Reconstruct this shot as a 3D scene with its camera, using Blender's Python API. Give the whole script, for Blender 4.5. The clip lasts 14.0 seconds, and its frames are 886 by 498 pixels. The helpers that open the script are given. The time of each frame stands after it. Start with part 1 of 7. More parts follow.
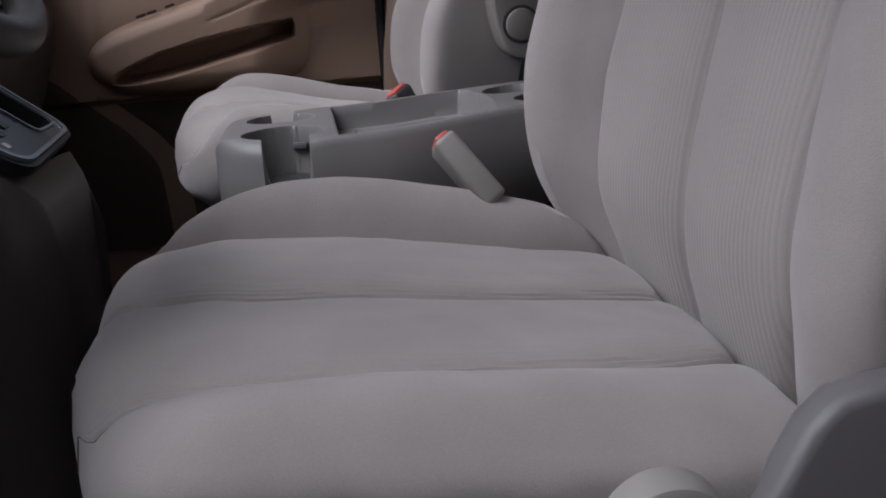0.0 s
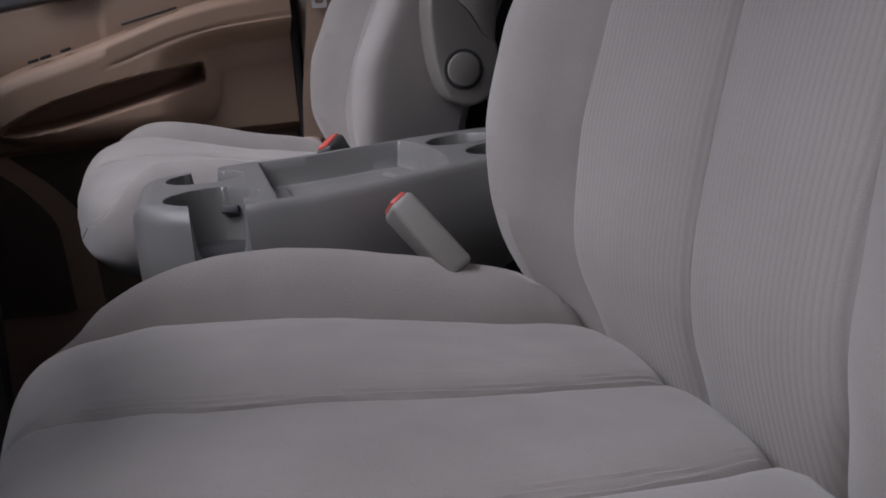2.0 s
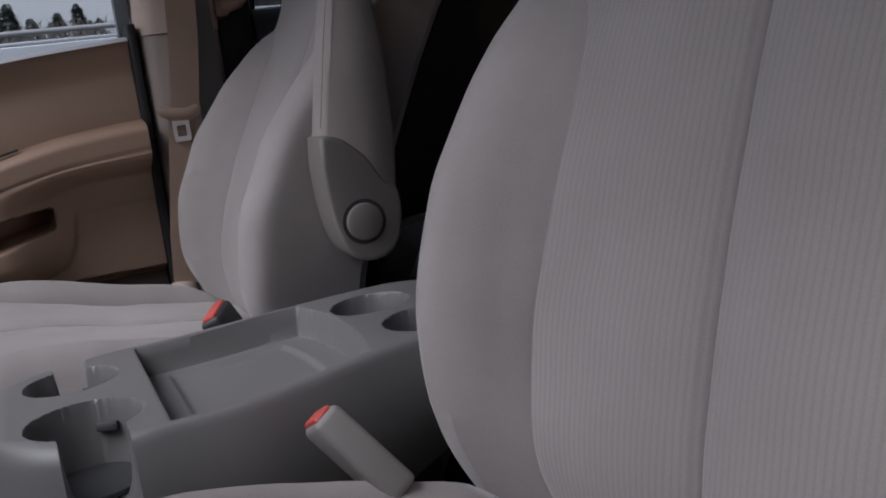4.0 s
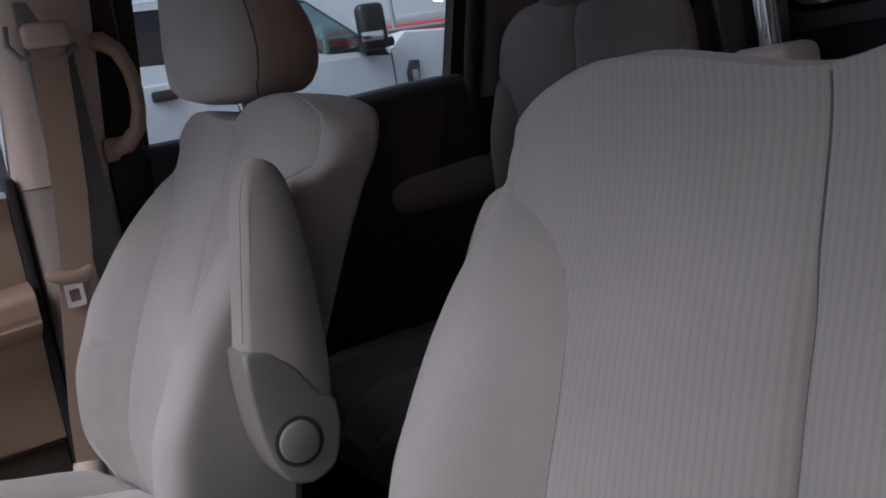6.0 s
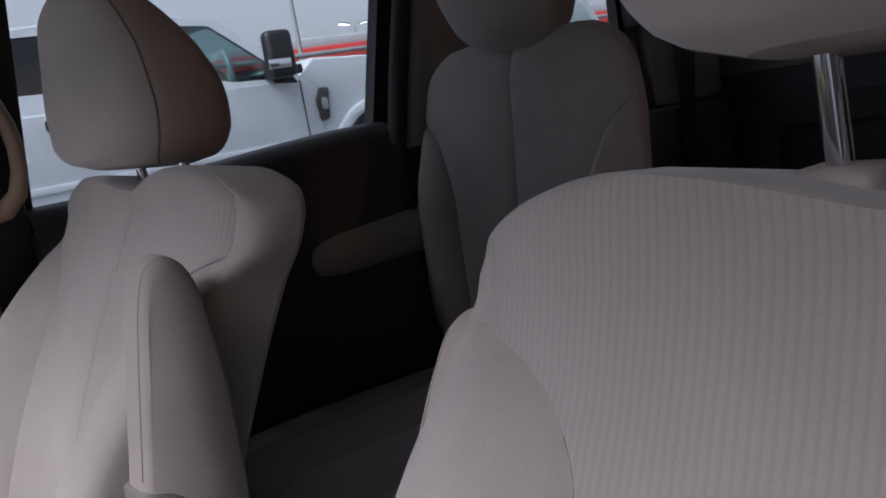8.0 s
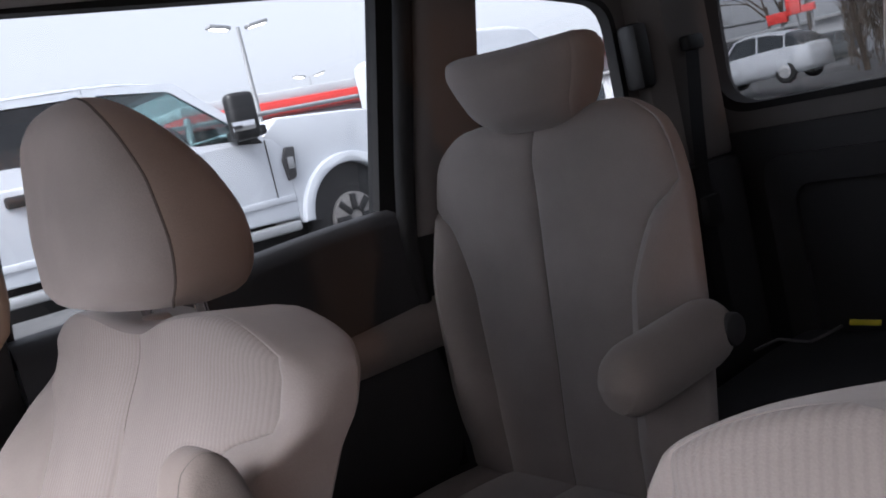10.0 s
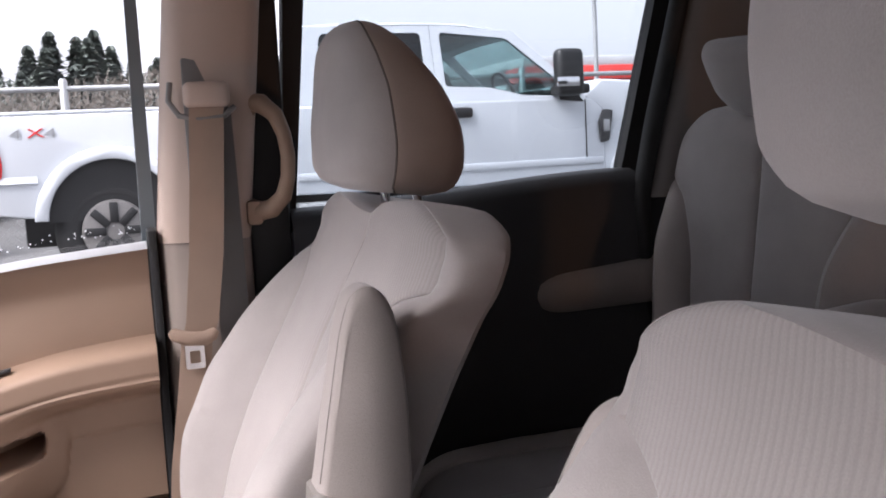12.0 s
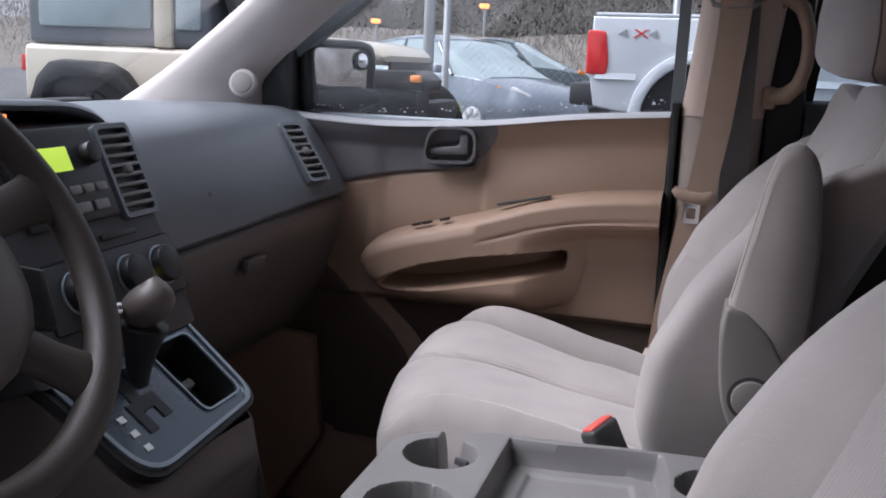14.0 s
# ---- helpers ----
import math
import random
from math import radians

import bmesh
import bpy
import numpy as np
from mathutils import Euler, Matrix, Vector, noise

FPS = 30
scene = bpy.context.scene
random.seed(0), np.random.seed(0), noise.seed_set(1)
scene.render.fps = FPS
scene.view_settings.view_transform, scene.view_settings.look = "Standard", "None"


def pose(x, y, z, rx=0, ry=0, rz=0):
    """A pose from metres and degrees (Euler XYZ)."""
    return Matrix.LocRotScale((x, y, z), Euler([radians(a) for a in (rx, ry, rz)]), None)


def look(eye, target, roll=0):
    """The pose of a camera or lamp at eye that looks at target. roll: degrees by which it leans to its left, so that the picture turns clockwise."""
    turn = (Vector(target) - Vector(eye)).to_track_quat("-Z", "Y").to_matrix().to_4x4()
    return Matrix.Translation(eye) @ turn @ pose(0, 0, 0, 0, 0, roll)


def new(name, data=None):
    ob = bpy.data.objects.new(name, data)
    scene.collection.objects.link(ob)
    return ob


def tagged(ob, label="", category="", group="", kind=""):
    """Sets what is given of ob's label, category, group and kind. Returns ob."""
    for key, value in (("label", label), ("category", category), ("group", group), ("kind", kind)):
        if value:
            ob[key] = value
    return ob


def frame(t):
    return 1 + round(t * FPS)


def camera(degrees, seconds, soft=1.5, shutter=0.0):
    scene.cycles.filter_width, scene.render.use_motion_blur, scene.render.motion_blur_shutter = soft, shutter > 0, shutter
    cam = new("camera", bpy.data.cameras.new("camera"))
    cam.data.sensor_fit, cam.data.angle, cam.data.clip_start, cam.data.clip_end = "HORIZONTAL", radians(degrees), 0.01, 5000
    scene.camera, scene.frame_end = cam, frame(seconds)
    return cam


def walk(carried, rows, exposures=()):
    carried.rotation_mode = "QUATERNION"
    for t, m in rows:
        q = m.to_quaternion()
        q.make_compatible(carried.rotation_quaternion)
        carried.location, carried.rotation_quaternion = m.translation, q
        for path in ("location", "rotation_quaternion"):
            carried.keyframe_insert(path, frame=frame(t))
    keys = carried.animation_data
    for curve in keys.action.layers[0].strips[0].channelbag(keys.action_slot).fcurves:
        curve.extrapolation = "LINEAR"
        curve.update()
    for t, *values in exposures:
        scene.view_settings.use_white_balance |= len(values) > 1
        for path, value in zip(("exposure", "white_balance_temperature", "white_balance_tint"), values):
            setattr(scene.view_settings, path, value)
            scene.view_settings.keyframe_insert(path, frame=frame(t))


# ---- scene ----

cam = camera(50.7, 14.0, soft=1.8)
PATH = [
    (0, (0.079, -0.668, 0.757), (0.325, 1.242, 0.217), -4.5),
    (0.5, (0.091, -0.652, 0.759), (0.264, 1.264, 0.215), -5.6),
    (1, (0.079, -0.626, 0.755), (0.31, 1.284, 0.207), -5.4),
    (1.5, (0.055, -0.586, 0.758), (0.412, 1.313, 0.241), -4.8),
    (2, (0.046, -0.554, 0.769), (0.509, 1.329, 0.282), -4.7),
    (2.5, (0.028, -0.526, 0.786), (0.612, 1.337, 0.354), -4.8),
    (3, (0.037, -0.482, 0.799), (0.742, 1.352, 0.427), -5.6),
    (3.2, (0.038, -0.465, 0.801), (0.783, 1.358, 0.452), -6.0),
    (5.5, (0.076, -0.308, 0.975), (0.856, 1.494, 0.596), -9.0),
    (6, (0.089, -0.278, 1.001), (1.054, 1.442, 0.671), -10.1),
    (6.5, (0.094, -0.255, 1.021), (1.179, 1.39, 0.683), -8.5),
    (7, (0.092, -0.233, 1.028), (1.24, 1.371, 0.7), -10.1),
    (7.5, (0.109, -0.199, 1.029), (1.22, 1.421, 0.653), -9.6),
    (8, (0.149, -0.144, 1.05), (1.284, 1.472, 0.733), -10.0),
    (8.2, (0.156, -0.122, 1.063), (1.308, 1.489, 0.783), -10.8),
    (10.3, (0.183, 0.009, 1.127), (1.402, 1.579, 0.901), -13.1),
    (10.5, (0.19, 0.0, 1.123), (1.4, 1.582, 0.94), -11.6),
    (11, (0.196, -0.037, 1.114), (1.323, 1.602, 0.907), -9.6),
    (11.5, (0.185, -0.108, 1.101), (1.014, 1.705, 0.944), -3.9),
    (12, (0.19, -0.203, 1.085), (0.835, 1.677, 0.861), -3.0),
    (12.5, (0.207, -0.325, 1.062), (0.633, 1.611, 0.8), -0.5),
    (13, (0.223, -0.394, 1.044), (0.407, 1.565, 0.691), 0.5),
    (13.5, (0.255, -0.413, 1.038), (0.106, 1.539, 0.629), 1.7),
    (14, (0.298, -0.445, 1.036), (-0.239, 1.441, 0.643), 2.4),
]
walk(cam, [(t, look(eye, target, roll)) for t, eye, target, roll in PATH],
     exposures=[(0.0, -0.25, 5850, 15), (1.5, -0.35, 5850, 15), (3.0, -0.6, 5850, 15), (5.5, -0.38, 5800, 14), (6.5, 0.05, 5850, 15), (8.0, 0.2, 5950, 16), (10.5, 1.3, 6350, 19), (11.5, 1.3, 6350, 19), (12.5, 0.95, 6250, 18), (13.0, 0.42, 6100, 16), (13.5, 0.38, 5950, 15), (14.0, 0.45, 5850, 15)])

# ---- world and light: an overcast winter dusk ----
SUN_UP, SUN_TURN = radians(50.8), radians(259)
world = bpy.data.worlds.new("overcast_sky")
scene.world = world
world.use_nodes = True
wn, wl = world.node_tree.nodes, world.node_tree.links
sky = wn.new("ShaderNodeTexSky")
sky.sky_type, sky.sun_disc, sky.sun_elevation, sky.sun_rotation = "NISHITA", False, SUN_UP, SUN_TURN
sky.dust_density, sky.air_density = 4.0, 1.0
hsv = wn.new("ShaderNodeHueSaturation")
hsv.inputs["Saturation"].default_value = 0.22
wl.new(sky.outputs[0], hsv.inputs["Color"])
veil = wn.new("ShaderNodeMix")
veil.data_type = "RGBA"
veil.inputs["Factor"].default_value = 0.5
wl.new(hsv.outputs[0], veil.inputs[6])
veil.inputs[7].default_value = (4.3, 4.4, 4.7, 1)
wl.new(veil.outputs[2], wn["Background"].inputs["Color"])
wn["Background"].inputs["Strength"].default_value = 0.165

sun = new("sun", bpy.data.lights.new("sun", "SUN"))
sun.data.energy, sun.data.angle, sun.data.color = 4.0, radians(48), (1.0, 0.97, 0.93)
sun.matrix_world = look((0, 0, 0), (0.62, 0.12, -0.775))


# added unseen warm lamp behind driver's side, lights in over the rear-left window's sill
ADDED_LAMP = (2.3, -4.6, 1.46)
warm = new("added_warm_light", bpy.data.lights.new("added_warm_light", "POINT"))
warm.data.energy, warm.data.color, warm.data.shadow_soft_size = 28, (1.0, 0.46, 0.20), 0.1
warm.location = ADDED_LAMP


# ---- materials ----
def mat(name, colour, rough=0.7, vary=0.12, scale=8.0, grain=260.0, bump=0.15, metal=0.0, coat=0.0, ribs=0.0, sheen=0.0, spec=0.5):
    """A surface with stains at one scale and grain at another; ribs: the period of a corded weave, across the panel."""
    m = bpy.data.materials.new(name)
    m.use_nodes = True
    n, l = m.node_tree.nodes, m.node_tree.links
    p = n["Principled BSDF"]
    p.inputs["Roughness"].default_value, p.inputs["Metallic"].default_value = rough, metal
    p.inputs["Coat Weight"].default_value, p.inputs["Sheen Weight"].default_value = coat, sheen
    p.inputs["Specular IOR Level"].default_value = spec
    at = n.new("ShaderNodeTexCoord")
    big, small = n.new("ShaderNodeTexNoise"), n.new("ShaderNodeTexNoise")
    big.inputs["Scale"].default_value, big.inputs["Detail"].default_value = scale, 4
    small.inputs["Scale"].default_value, small.inputs["Detail"].default_value = grain, 3
    for t in (big, small):
        l.new(at.outputs["Object"], t.inputs["Vector"])
    add = n.new("ShaderNodeMath")
    add.operation = "MULTIPLY_ADD"
    l.new(small.outputs["Fac"], add.inputs[0])
    add.inputs[1].default_value = 0.5
    l.new(big.outputs["Fac"], add.inputs[2])
    ramp = n.new("ShaderNodeMapRange")
    ramp.inputs["From Min"].default_value, ramp.inputs["From Max"].default_value = 0.45, 1.05
    ramp.inputs["To Min"].default_value, ramp.inputs["To Max"].default_value = 1 - vary, 1 + vary
    l.new(add.outputs[0], ramp.inputs["Value"])
    mul = n.new("ShaderNodeVectorMath")
    mul.operation = "SCALE"
    mul.inputs[0].default_value = colour
    l.new(ramp.outputs[0], mul.inputs["Scale"])
    l.new(mul.outputs[0], p.inputs["Base Color"])
    rr = n.new("ShaderNodeMapRange")
    rr.inputs["To Min"].default_value, rr.inputs["To Max"].default_value = max(rough - 0.08, 0.02), min(rough + 0.08, 1)
    l.new(big.outputs["Fac"], rr.inputs["Value"])
    l.new(rr.outputs[0], p.inputs["Roughness"])
    if bump or ribs:
        b = n.new("ShaderNodeBump")
        b.inputs["Strength"].default_value, b.inputs["Distance"].default_value = bump, 0.002
        l.new(small.outputs["Fac"], b.inputs["Height"])
        if ribs:
            w = n.new("ShaderNodeTexWave")
            w.bands_direction, w.wave_profile = "X", "SIN"
            w.inputs["Scale"].default_value = 0.31416 / ribs
            w.inputs["Distortion"].default_value, w.inputs["Detail"].default_value = 0.45, 2
            w.inputs["Detail Scale"].default_value = 3
            l.new(at.outputs["UV"], w.inputs["Vector"])
            # base colour runs darker in the rib valleys than on the crests
            rib_tone = n.new("ShaderNodeMapRange")
            rib_tone.inputs["From Min"].default_value, rib_tone.inputs["From Max"].default_value = 0.05, 0.6
            rib_tone.inputs["To Min"].default_value, rib_tone.inputs["To Max"].default_value = 0.92, 1.015
            l.new(w.outputs["Fac"], rib_tone.inputs["Value"])
            two = n.new("ShaderNodeVectorMath")
            two.operation = "SCALE"
            l.new(mul.outputs[0], two.inputs[0])
            l.new(rib_tone.outputs[0], two.inputs["Scale"])
            l.new(two.outputs[0], p.inputs["Base Color"])
            b2 = n.new("ShaderNodeBump")
            b2.inputs["Strength"].default_value, b2.inputs["Distance"].default_value = 0.32, 0.0010
            l.new(w.outputs["Fac"], b2.inputs["Height"])
            l.new(b.outputs[0], b2.inputs["Normal"])
            b = b2
        l.new(b.outputs[0], p.inputs["Normal"])
    return m


def glass_mat(name, tint, gloss=0.06):
    m = bpy.data.materials.new(name)
    m.use_nodes = True
    n, l = m.node_tree.nodes, m.node_tree.links
    n.remove(n["Principled BSDF"])
    tr, gl, mix = n.new("ShaderNodeBsdfTransparent"), n.new("ShaderNodeBsdfGlossy"), n.new("ShaderNodeMixShader")
    tr.inputs["Color"].default_value = (*tint, 1)
    gl.inputs["Roughness"].default_value = 0.02
    mix.inputs[0].default_value = gloss
    l.new(tr.outputs[0], mix.inputs[1])
    l.new(gl.outputs[0], mix.inputs[2])
    l.new(mix.outputs[0], n["Material Output"].inputs["Surface"])
    return m


def glow_mat(name, colour, strength):
    m = bpy.data.materials.new(name)
    m.use_nodes = True
    p = m.node_tree.nodes["Principled BSDF"]
    p.inputs["Base Color"].default_value = (*colour, 1)
    p.inputs["Emission Color"].default_value, p.inputs["Emission Strength"].default_value = (*colour, 1), strength
    return m


M_CORD = mat("ribbed_seat_cloth", (0.332, 0.300, 0.286), 0.95, 0.14, 6, 850, 0.2, ribs=0.0056, sheen=0.25, spec=0.2)
M_CLOTH = mat("suede_seat_cloth", (0.332, 0.300, 0.286), 0.95, 0.15, 9, 850, 0.2, sheen=0.3, spec=0.2)
# seat cloth browned a little: the shade on armrests is put into the colour
M_SIDE = mat("seat_side_shade_cloth", (0.325, 0.285, 0.264), 0.92, 0.13, 9, 850, 0.2, sheen=0.25, spec=0.2)
# browner again: the dim warm shade of headrest sides, put into the colour
M_HEADSIDE = mat("headrest_side_shade_cloth", (0.31, 0.248, 0.215), 0.92, 0.13, 9, 850, 0.2, sheen=0.25, spec=0.2)
M_SILL = mat("pale_sill_plastic", (0.50, 0.50, 0.51), 0.4, 0.05, 10, 1200, 0.08)
# much darker than the cloth: the shade of the seam grooves is painted in
M_SEAM = mat("shade_dark_seam_thread", (0.13, 0.113, 0.105), 0.95, 0.1, 20, 600, 0.2, spec=0.1)
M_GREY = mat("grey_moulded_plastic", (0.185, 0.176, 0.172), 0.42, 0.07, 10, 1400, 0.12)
M_LIGHTGREY = mat("light_grey_moulded_plastic", (0.27, 0.25, 0.235), 0.55, 0.07, 10, 1400, 0.12)
M_COVER = mat("warm_grey_plastic", (0.215, 0.195, 0.18), 0.5, 0.06, 10, 1400, 0.12)
M_BEIGE = mat("beige_door_plastic", (0.32, 0.214, 0.152), 0.6, 0.08, 7, 1200, 0.15)
M_PILLAR = mat("beige_pillar_trim", (0.50, 0.39, 0.325), 0.65, 0.07, 7, 1200, 0.12)
# a separate lower trim, its colour also holding the shadow below the line
M_PILLAR_LOW = mat("part_shaded_pillar_trim", (0.33, 0.27, 0.235), 0.65, 0.07, 7, 1200, 0.12)
M_INSERT = mat("dark_insert_plastic", (0.145, 0.138, 0.142), 0.42, 0.08, 9, 1500, 0.2)
M_GLOVE = mat("brown_grey_plastic", (0.105, 0.088, 0.080), 0.42, 0.08, 9, 1500, 0.15)
M_SLATE = mat("slate_dash_plastic", (0.135, 0.147, 0.165), 0.32, 0.08, 9, 1500, 0.2)
M_CHARCOAL = mat("charcoal_trim", (0.045, 0.045, 0.048), 0.55, 0.1, 8, 1000, 0.15)
M_BLACK = mat("black_plastic", (0.016, 0.016, 0.017), 0.45, 0.15, 10, 900, 0.1)
M_RUBBER = mat("black_rubber_seal", (0.02, 0.02, 0.021), 0.75, 0.15, 12, 700, 0.2)
M_CARPET = mat("dark_carpet", (0.028, 0.023, 0.020), 0.98, 0.3, 14, 900, 0.6)
# pillar trim darkened: the shade at the back of the cabin is in its colour
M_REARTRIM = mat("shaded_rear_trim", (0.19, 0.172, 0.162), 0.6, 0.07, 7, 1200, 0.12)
M_HEADLINER = mat("grey_headliner", (0.30, 0.28, 0.265), 0.95, 0.08, 6, 900, 0.2)
M_CHROME = mat("chrome", (0.75, 0.75, 0.77), 0.12, 0.03, 20, 500, 0.0, metal=1.0)
M_BEIGE_CAP = mat("beige_cap_plastic", (0.40, 0.34, 0.31), 0.6, 0.06, 10, 1200, 0.1)
M_BELT = mat("beige_belt_webbing", (0.32, 0.225, 0.170), 0.8, 0.08, 20, 1200, 0.4)
M_RED = mat("red_button", (0.62, 0.10, 0.08), 0.4, 0.05, 20, 600, 0.05)
M_SILVER = mat("silver_painted_plastic", (0.28, 0.315, 0.35), 0.35, 0.05, 12, 900, 0.03, metal=0.75)
M_PANEL = mat("slate_blue_panel", (0.065, 0.080, 0.098), 0.28, 0.05, 12, 900, 0.02, metal=0.6, coat=0.4)
M_LEATHER = mat("brown_wheel_leather", (0.038, 0.029, 0.024), 0.42, 0.15, 14, 800, 0.3)
M_PAINT_W = mat("white_truck_paint", (0.58, 0.61, 0.65), 0.25, 0.03, 3, 200, 0.0, coat=0.6)
M_PAINT_TAN = mat("tan_vehicle_paint", (0.60, 0.54, 0.44), 0.3, 0.04, 3, 200, 0.0, coat=0.4)
M_PAINT_BLUE = mat("slate_blue_car_paint", (0.25, 0.285, 0.335), 0.25, 0.05, 3, 200, 0.0, metal=0.3, coat=0.6)
M_PAINT_DARK = mat("dark_car_paint", (0.06, 0.08, 0.09), 0.25, 0.05, 3, 200, 0.0, coat=0.6)
M_TYRE = mat("tyre_rubber", (0.022, 0.022, 0.023), 0.8, 0.2, 10, 120, 0.4)
M_WINDOW_DARK = mat("dark_vehicle_glass", (0.03, 0.035, 0.04), 0.06, 0.05, 3, 50, 0.0)
# opaque panes: the bright sky in the glass is painted as a pale colour
M_WINDOW_PALE = mat("sky_pale_glass", (0.36, 0.43, 0.45), 0.06, 0.2, 2, 50, 0.0)
M_LAMP_RED = mat("red_tail_lens", (0.70, 0.03, 0.03), 0.15, 0.08, 9, 90, 0.0, coat=0.5)
M_LAMP_ORANGE = mat("orange_lens", (0.85, 0.28, 0.06), 0.2, 0.08, 9, 90, 0.0)
M_LAMP_CLEAR = mat("clear_headlamp", (0.62, 0.62, 0.62), 0.12, 0.1, 9, 90, 0.0)
M_GROUND = mat("wet_gravel_lot", (0.075, 0.075, 0.075), 0.6, 0.35, 1.5, 30, 0.5)
M_STEEL = mat("galvanised_steel", (0.42, 0.43, 0.44), 0.5, 0.1, 6, 200, 0.1, metal=0.6)
# needles paled and greyed: distance haze is mixed into their colour
M_NEEDLES = mat("hazed_conifer_needles", (0.135, 0.160, 0.145), 0.9, 0.3, 2, 20, 0.0)
M_BARK = mat("bark", (0.09, 0.07, 0.055), 0.9, 0.3, 4, 40, 0.4)
M_BRUSH = mat("bare_winter_brush", (0.205, 0.185, 0.165), 1.0, 0.18, 1.2, 12, 0.0, spec=0.0)
M_SIGN_RED = mat("red_canopy_panel", (0.80, 0.07, 0.06), 0.4, 0.05, 1, 30, 0.0)
M_WALL_PALE = mat("pale_building_wall", (0.55, 0.56, 0.58), 0.8, 0.1, 0.5, 10, 0.1)
M_FRAME = mat("grey_blue_window_channel", (0.15, 0.175, 0.19), 0.4, 0.08, 12, 700, 0.1)
M_DOORLOW = mat("dark_brown_door_panel", (0.085, 0.060, 0.046), 0.9, 0.2, 14, 900, 0.4)
M_GLASS = glass_mat("clear_window_glass", (0.975, 0.985, 0.985))
M_REARGLASS = glass_mat("faintly_tinted_window_glass", (0.80, 0.835, 0.85))
M_TAILGLASS = glass_mat("tinted_tailgate_glass", (0.44, 0.46, 0.47))
M_DROP = mat("water_drop", (0.80, 0.82, 0.84), 0.1, 0.05, 9, 90, 0.0)
M_MIRROR = mat("mirror_glass", (0.85, 0.86, 0.88), 0.02, 0.0, 3, 50, 0.0, metal=1.0)
M_SCREEN = glow_mat("lit_radio_display", (0.42, 0.58, 0.05), 0.75)
M_LITLAMP = glow_mat("lit_lamp", (1.0, 0.95, 0.85), 6.0)


# ---- mesh helpers ----
def smooth(mesh, angle=35):
    for f in mesh.polygons:
        f.use_smooth = True
    mesh.set_sharp_from_angle(angle=radians(angle))


def thing(name, base, label, category, group="", kind=""):
    e = new(name)
    e.location = base
    e.empty_display_size = 0.05
    return tagged(e, label, category, group, kind)


def part(name, bm, material, parent=None, label="", angle=35, recalc=True):
    """One mesh under a thing or part. The bmesh is in world metres."""
    if recalc:
        bmesh.ops.recalc_face_normals(bm, faces=bm.faces)
    many = [f for f in bm.faces if len(f.verts) > 4]
    if many:
        bmesh.ops.triangulate(bm, faces=many, ngon_method="EAR_CLIP")
    mesh = bpy.data.meshes.new(name)
    bm.to_mesh(mesh)
    bm.free()
    mesh.materials.append(material)
    smooth(mesh, angle)
    ob = new(name, mesh)
    if parent:
        ob.parent = parent
        if not parent.parent:
            ob.matrix_parent_inverse = Matrix.Translation(-parent.location)
    return tagged(ob, label) if label else ob


def solo(name, bm, material, label, category, group="", kind="", angle=35):
    return tagged(part(name, bm, material, angle=angle), label, category, group, kind)


def quad_grid(rows, closed=False, bm=None):
    """A bmesh from rows of points of equal length. closed: each row is a ring."""
    bm = bm or bmesh.new()
    vs = [[bm.verts.new(p) for p in row] for row in rows]
    n = len(rows[0])
    for a, b in zip(vs, vs[1:]):
        for i in range(n if closed else n - 1):
            j = (i + 1) % n
            bm.faces.new((a[i], a[j], b[j], b[i]))
    bm.verts.ensure_lookup_table()
    return bm, vs


def loft(rings, caps=True, bm=None):
    bm, vs = quad_grid(rings, True, bm)
    if caps:
        bm.faces.new(list(reversed(vs[0])))
        bm.faces.new(vs[-1])
    return bm


def box(x0, x1, y0, y1, z0, z1, bevel=0.004, seg=2, bm=None):
    bm = bm or bmesh.new()
    made = bmesh.ops.create_cube(bm, size=1)["verts"]
    for v in made:
        v.co = Vector((x0 + (v.co.x + 0.5) * (x1 - x0), y0 + (v.co.y + 0.5) * (y1 - y0), z0 + (v.co.z + 0.5) * (z1 - z0)))
    if bevel:
        edges = list({e for v in made for e in v.link_edges})
        bmesh.ops.bevel(bm, geom=edges, offset=bevel, segments=seg, affect="EDGES", profile=0.5)
    return bm


def moved(bm, m):
    bmesh.ops.transform(bm, matrix=m, verts=bm.verts)
    return bm


def prism(outline, axis, a, b, bevel=0.0, seg=2, bm=None):
    """A polygon of 2D points, drawn out along an axis from a to b. The 2D points are the other two axes in order."""
    bm = bm or bmesh.new()

    def at(p, w):
        q = list(p)
        q.insert("xyz".index(axis), w)
        return q

    lo, hi = [bm.verts.new(at(p, a)) for p in outline], [bm.verts.new(at(p, b)) for p in outline]
    n = len(outline)
    caps = [bm.faces.new(lo), bm.faces.new(list(reversed(hi)))]
    for i in range(n):
        bm.faces.new((lo[i], hi[i], hi[(i + 1) % n], lo[(i + 1) % n]))
    if bevel:
        bmesh.ops.recalc_face_normals(bm, faces=bm.faces)
        bmesh.ops.bevel(bm, geom=list({e for f in caps for e in f.edges}), offset=bevel, segments=seg, affect="EDGES", profile=0.5)
    return bm


def ring_prism(outer, inner, axis, a, b, bm=None):
    """A frame between two polygons with as many corners, drawn out along an axis."""
    bm = bm or bmesh.new()

    def at(p, w):
        q = list(p)
        q.insert("xyz".index(axis), w)
        return bm.verts.new(q)

    rings = [[at(p, w) for p in o] for o, w in ((outer, a), (outer, b), (inner, b), (inner, a))]
    n = len(outer)
    for k in range(4):
        r, s = rings[k], rings[(k + 1) % 4]
        for i in range(n):
            bm.faces.new((r[i], r[(i + 1) % n], s[(i + 1) % n], s[i]))
    return bm


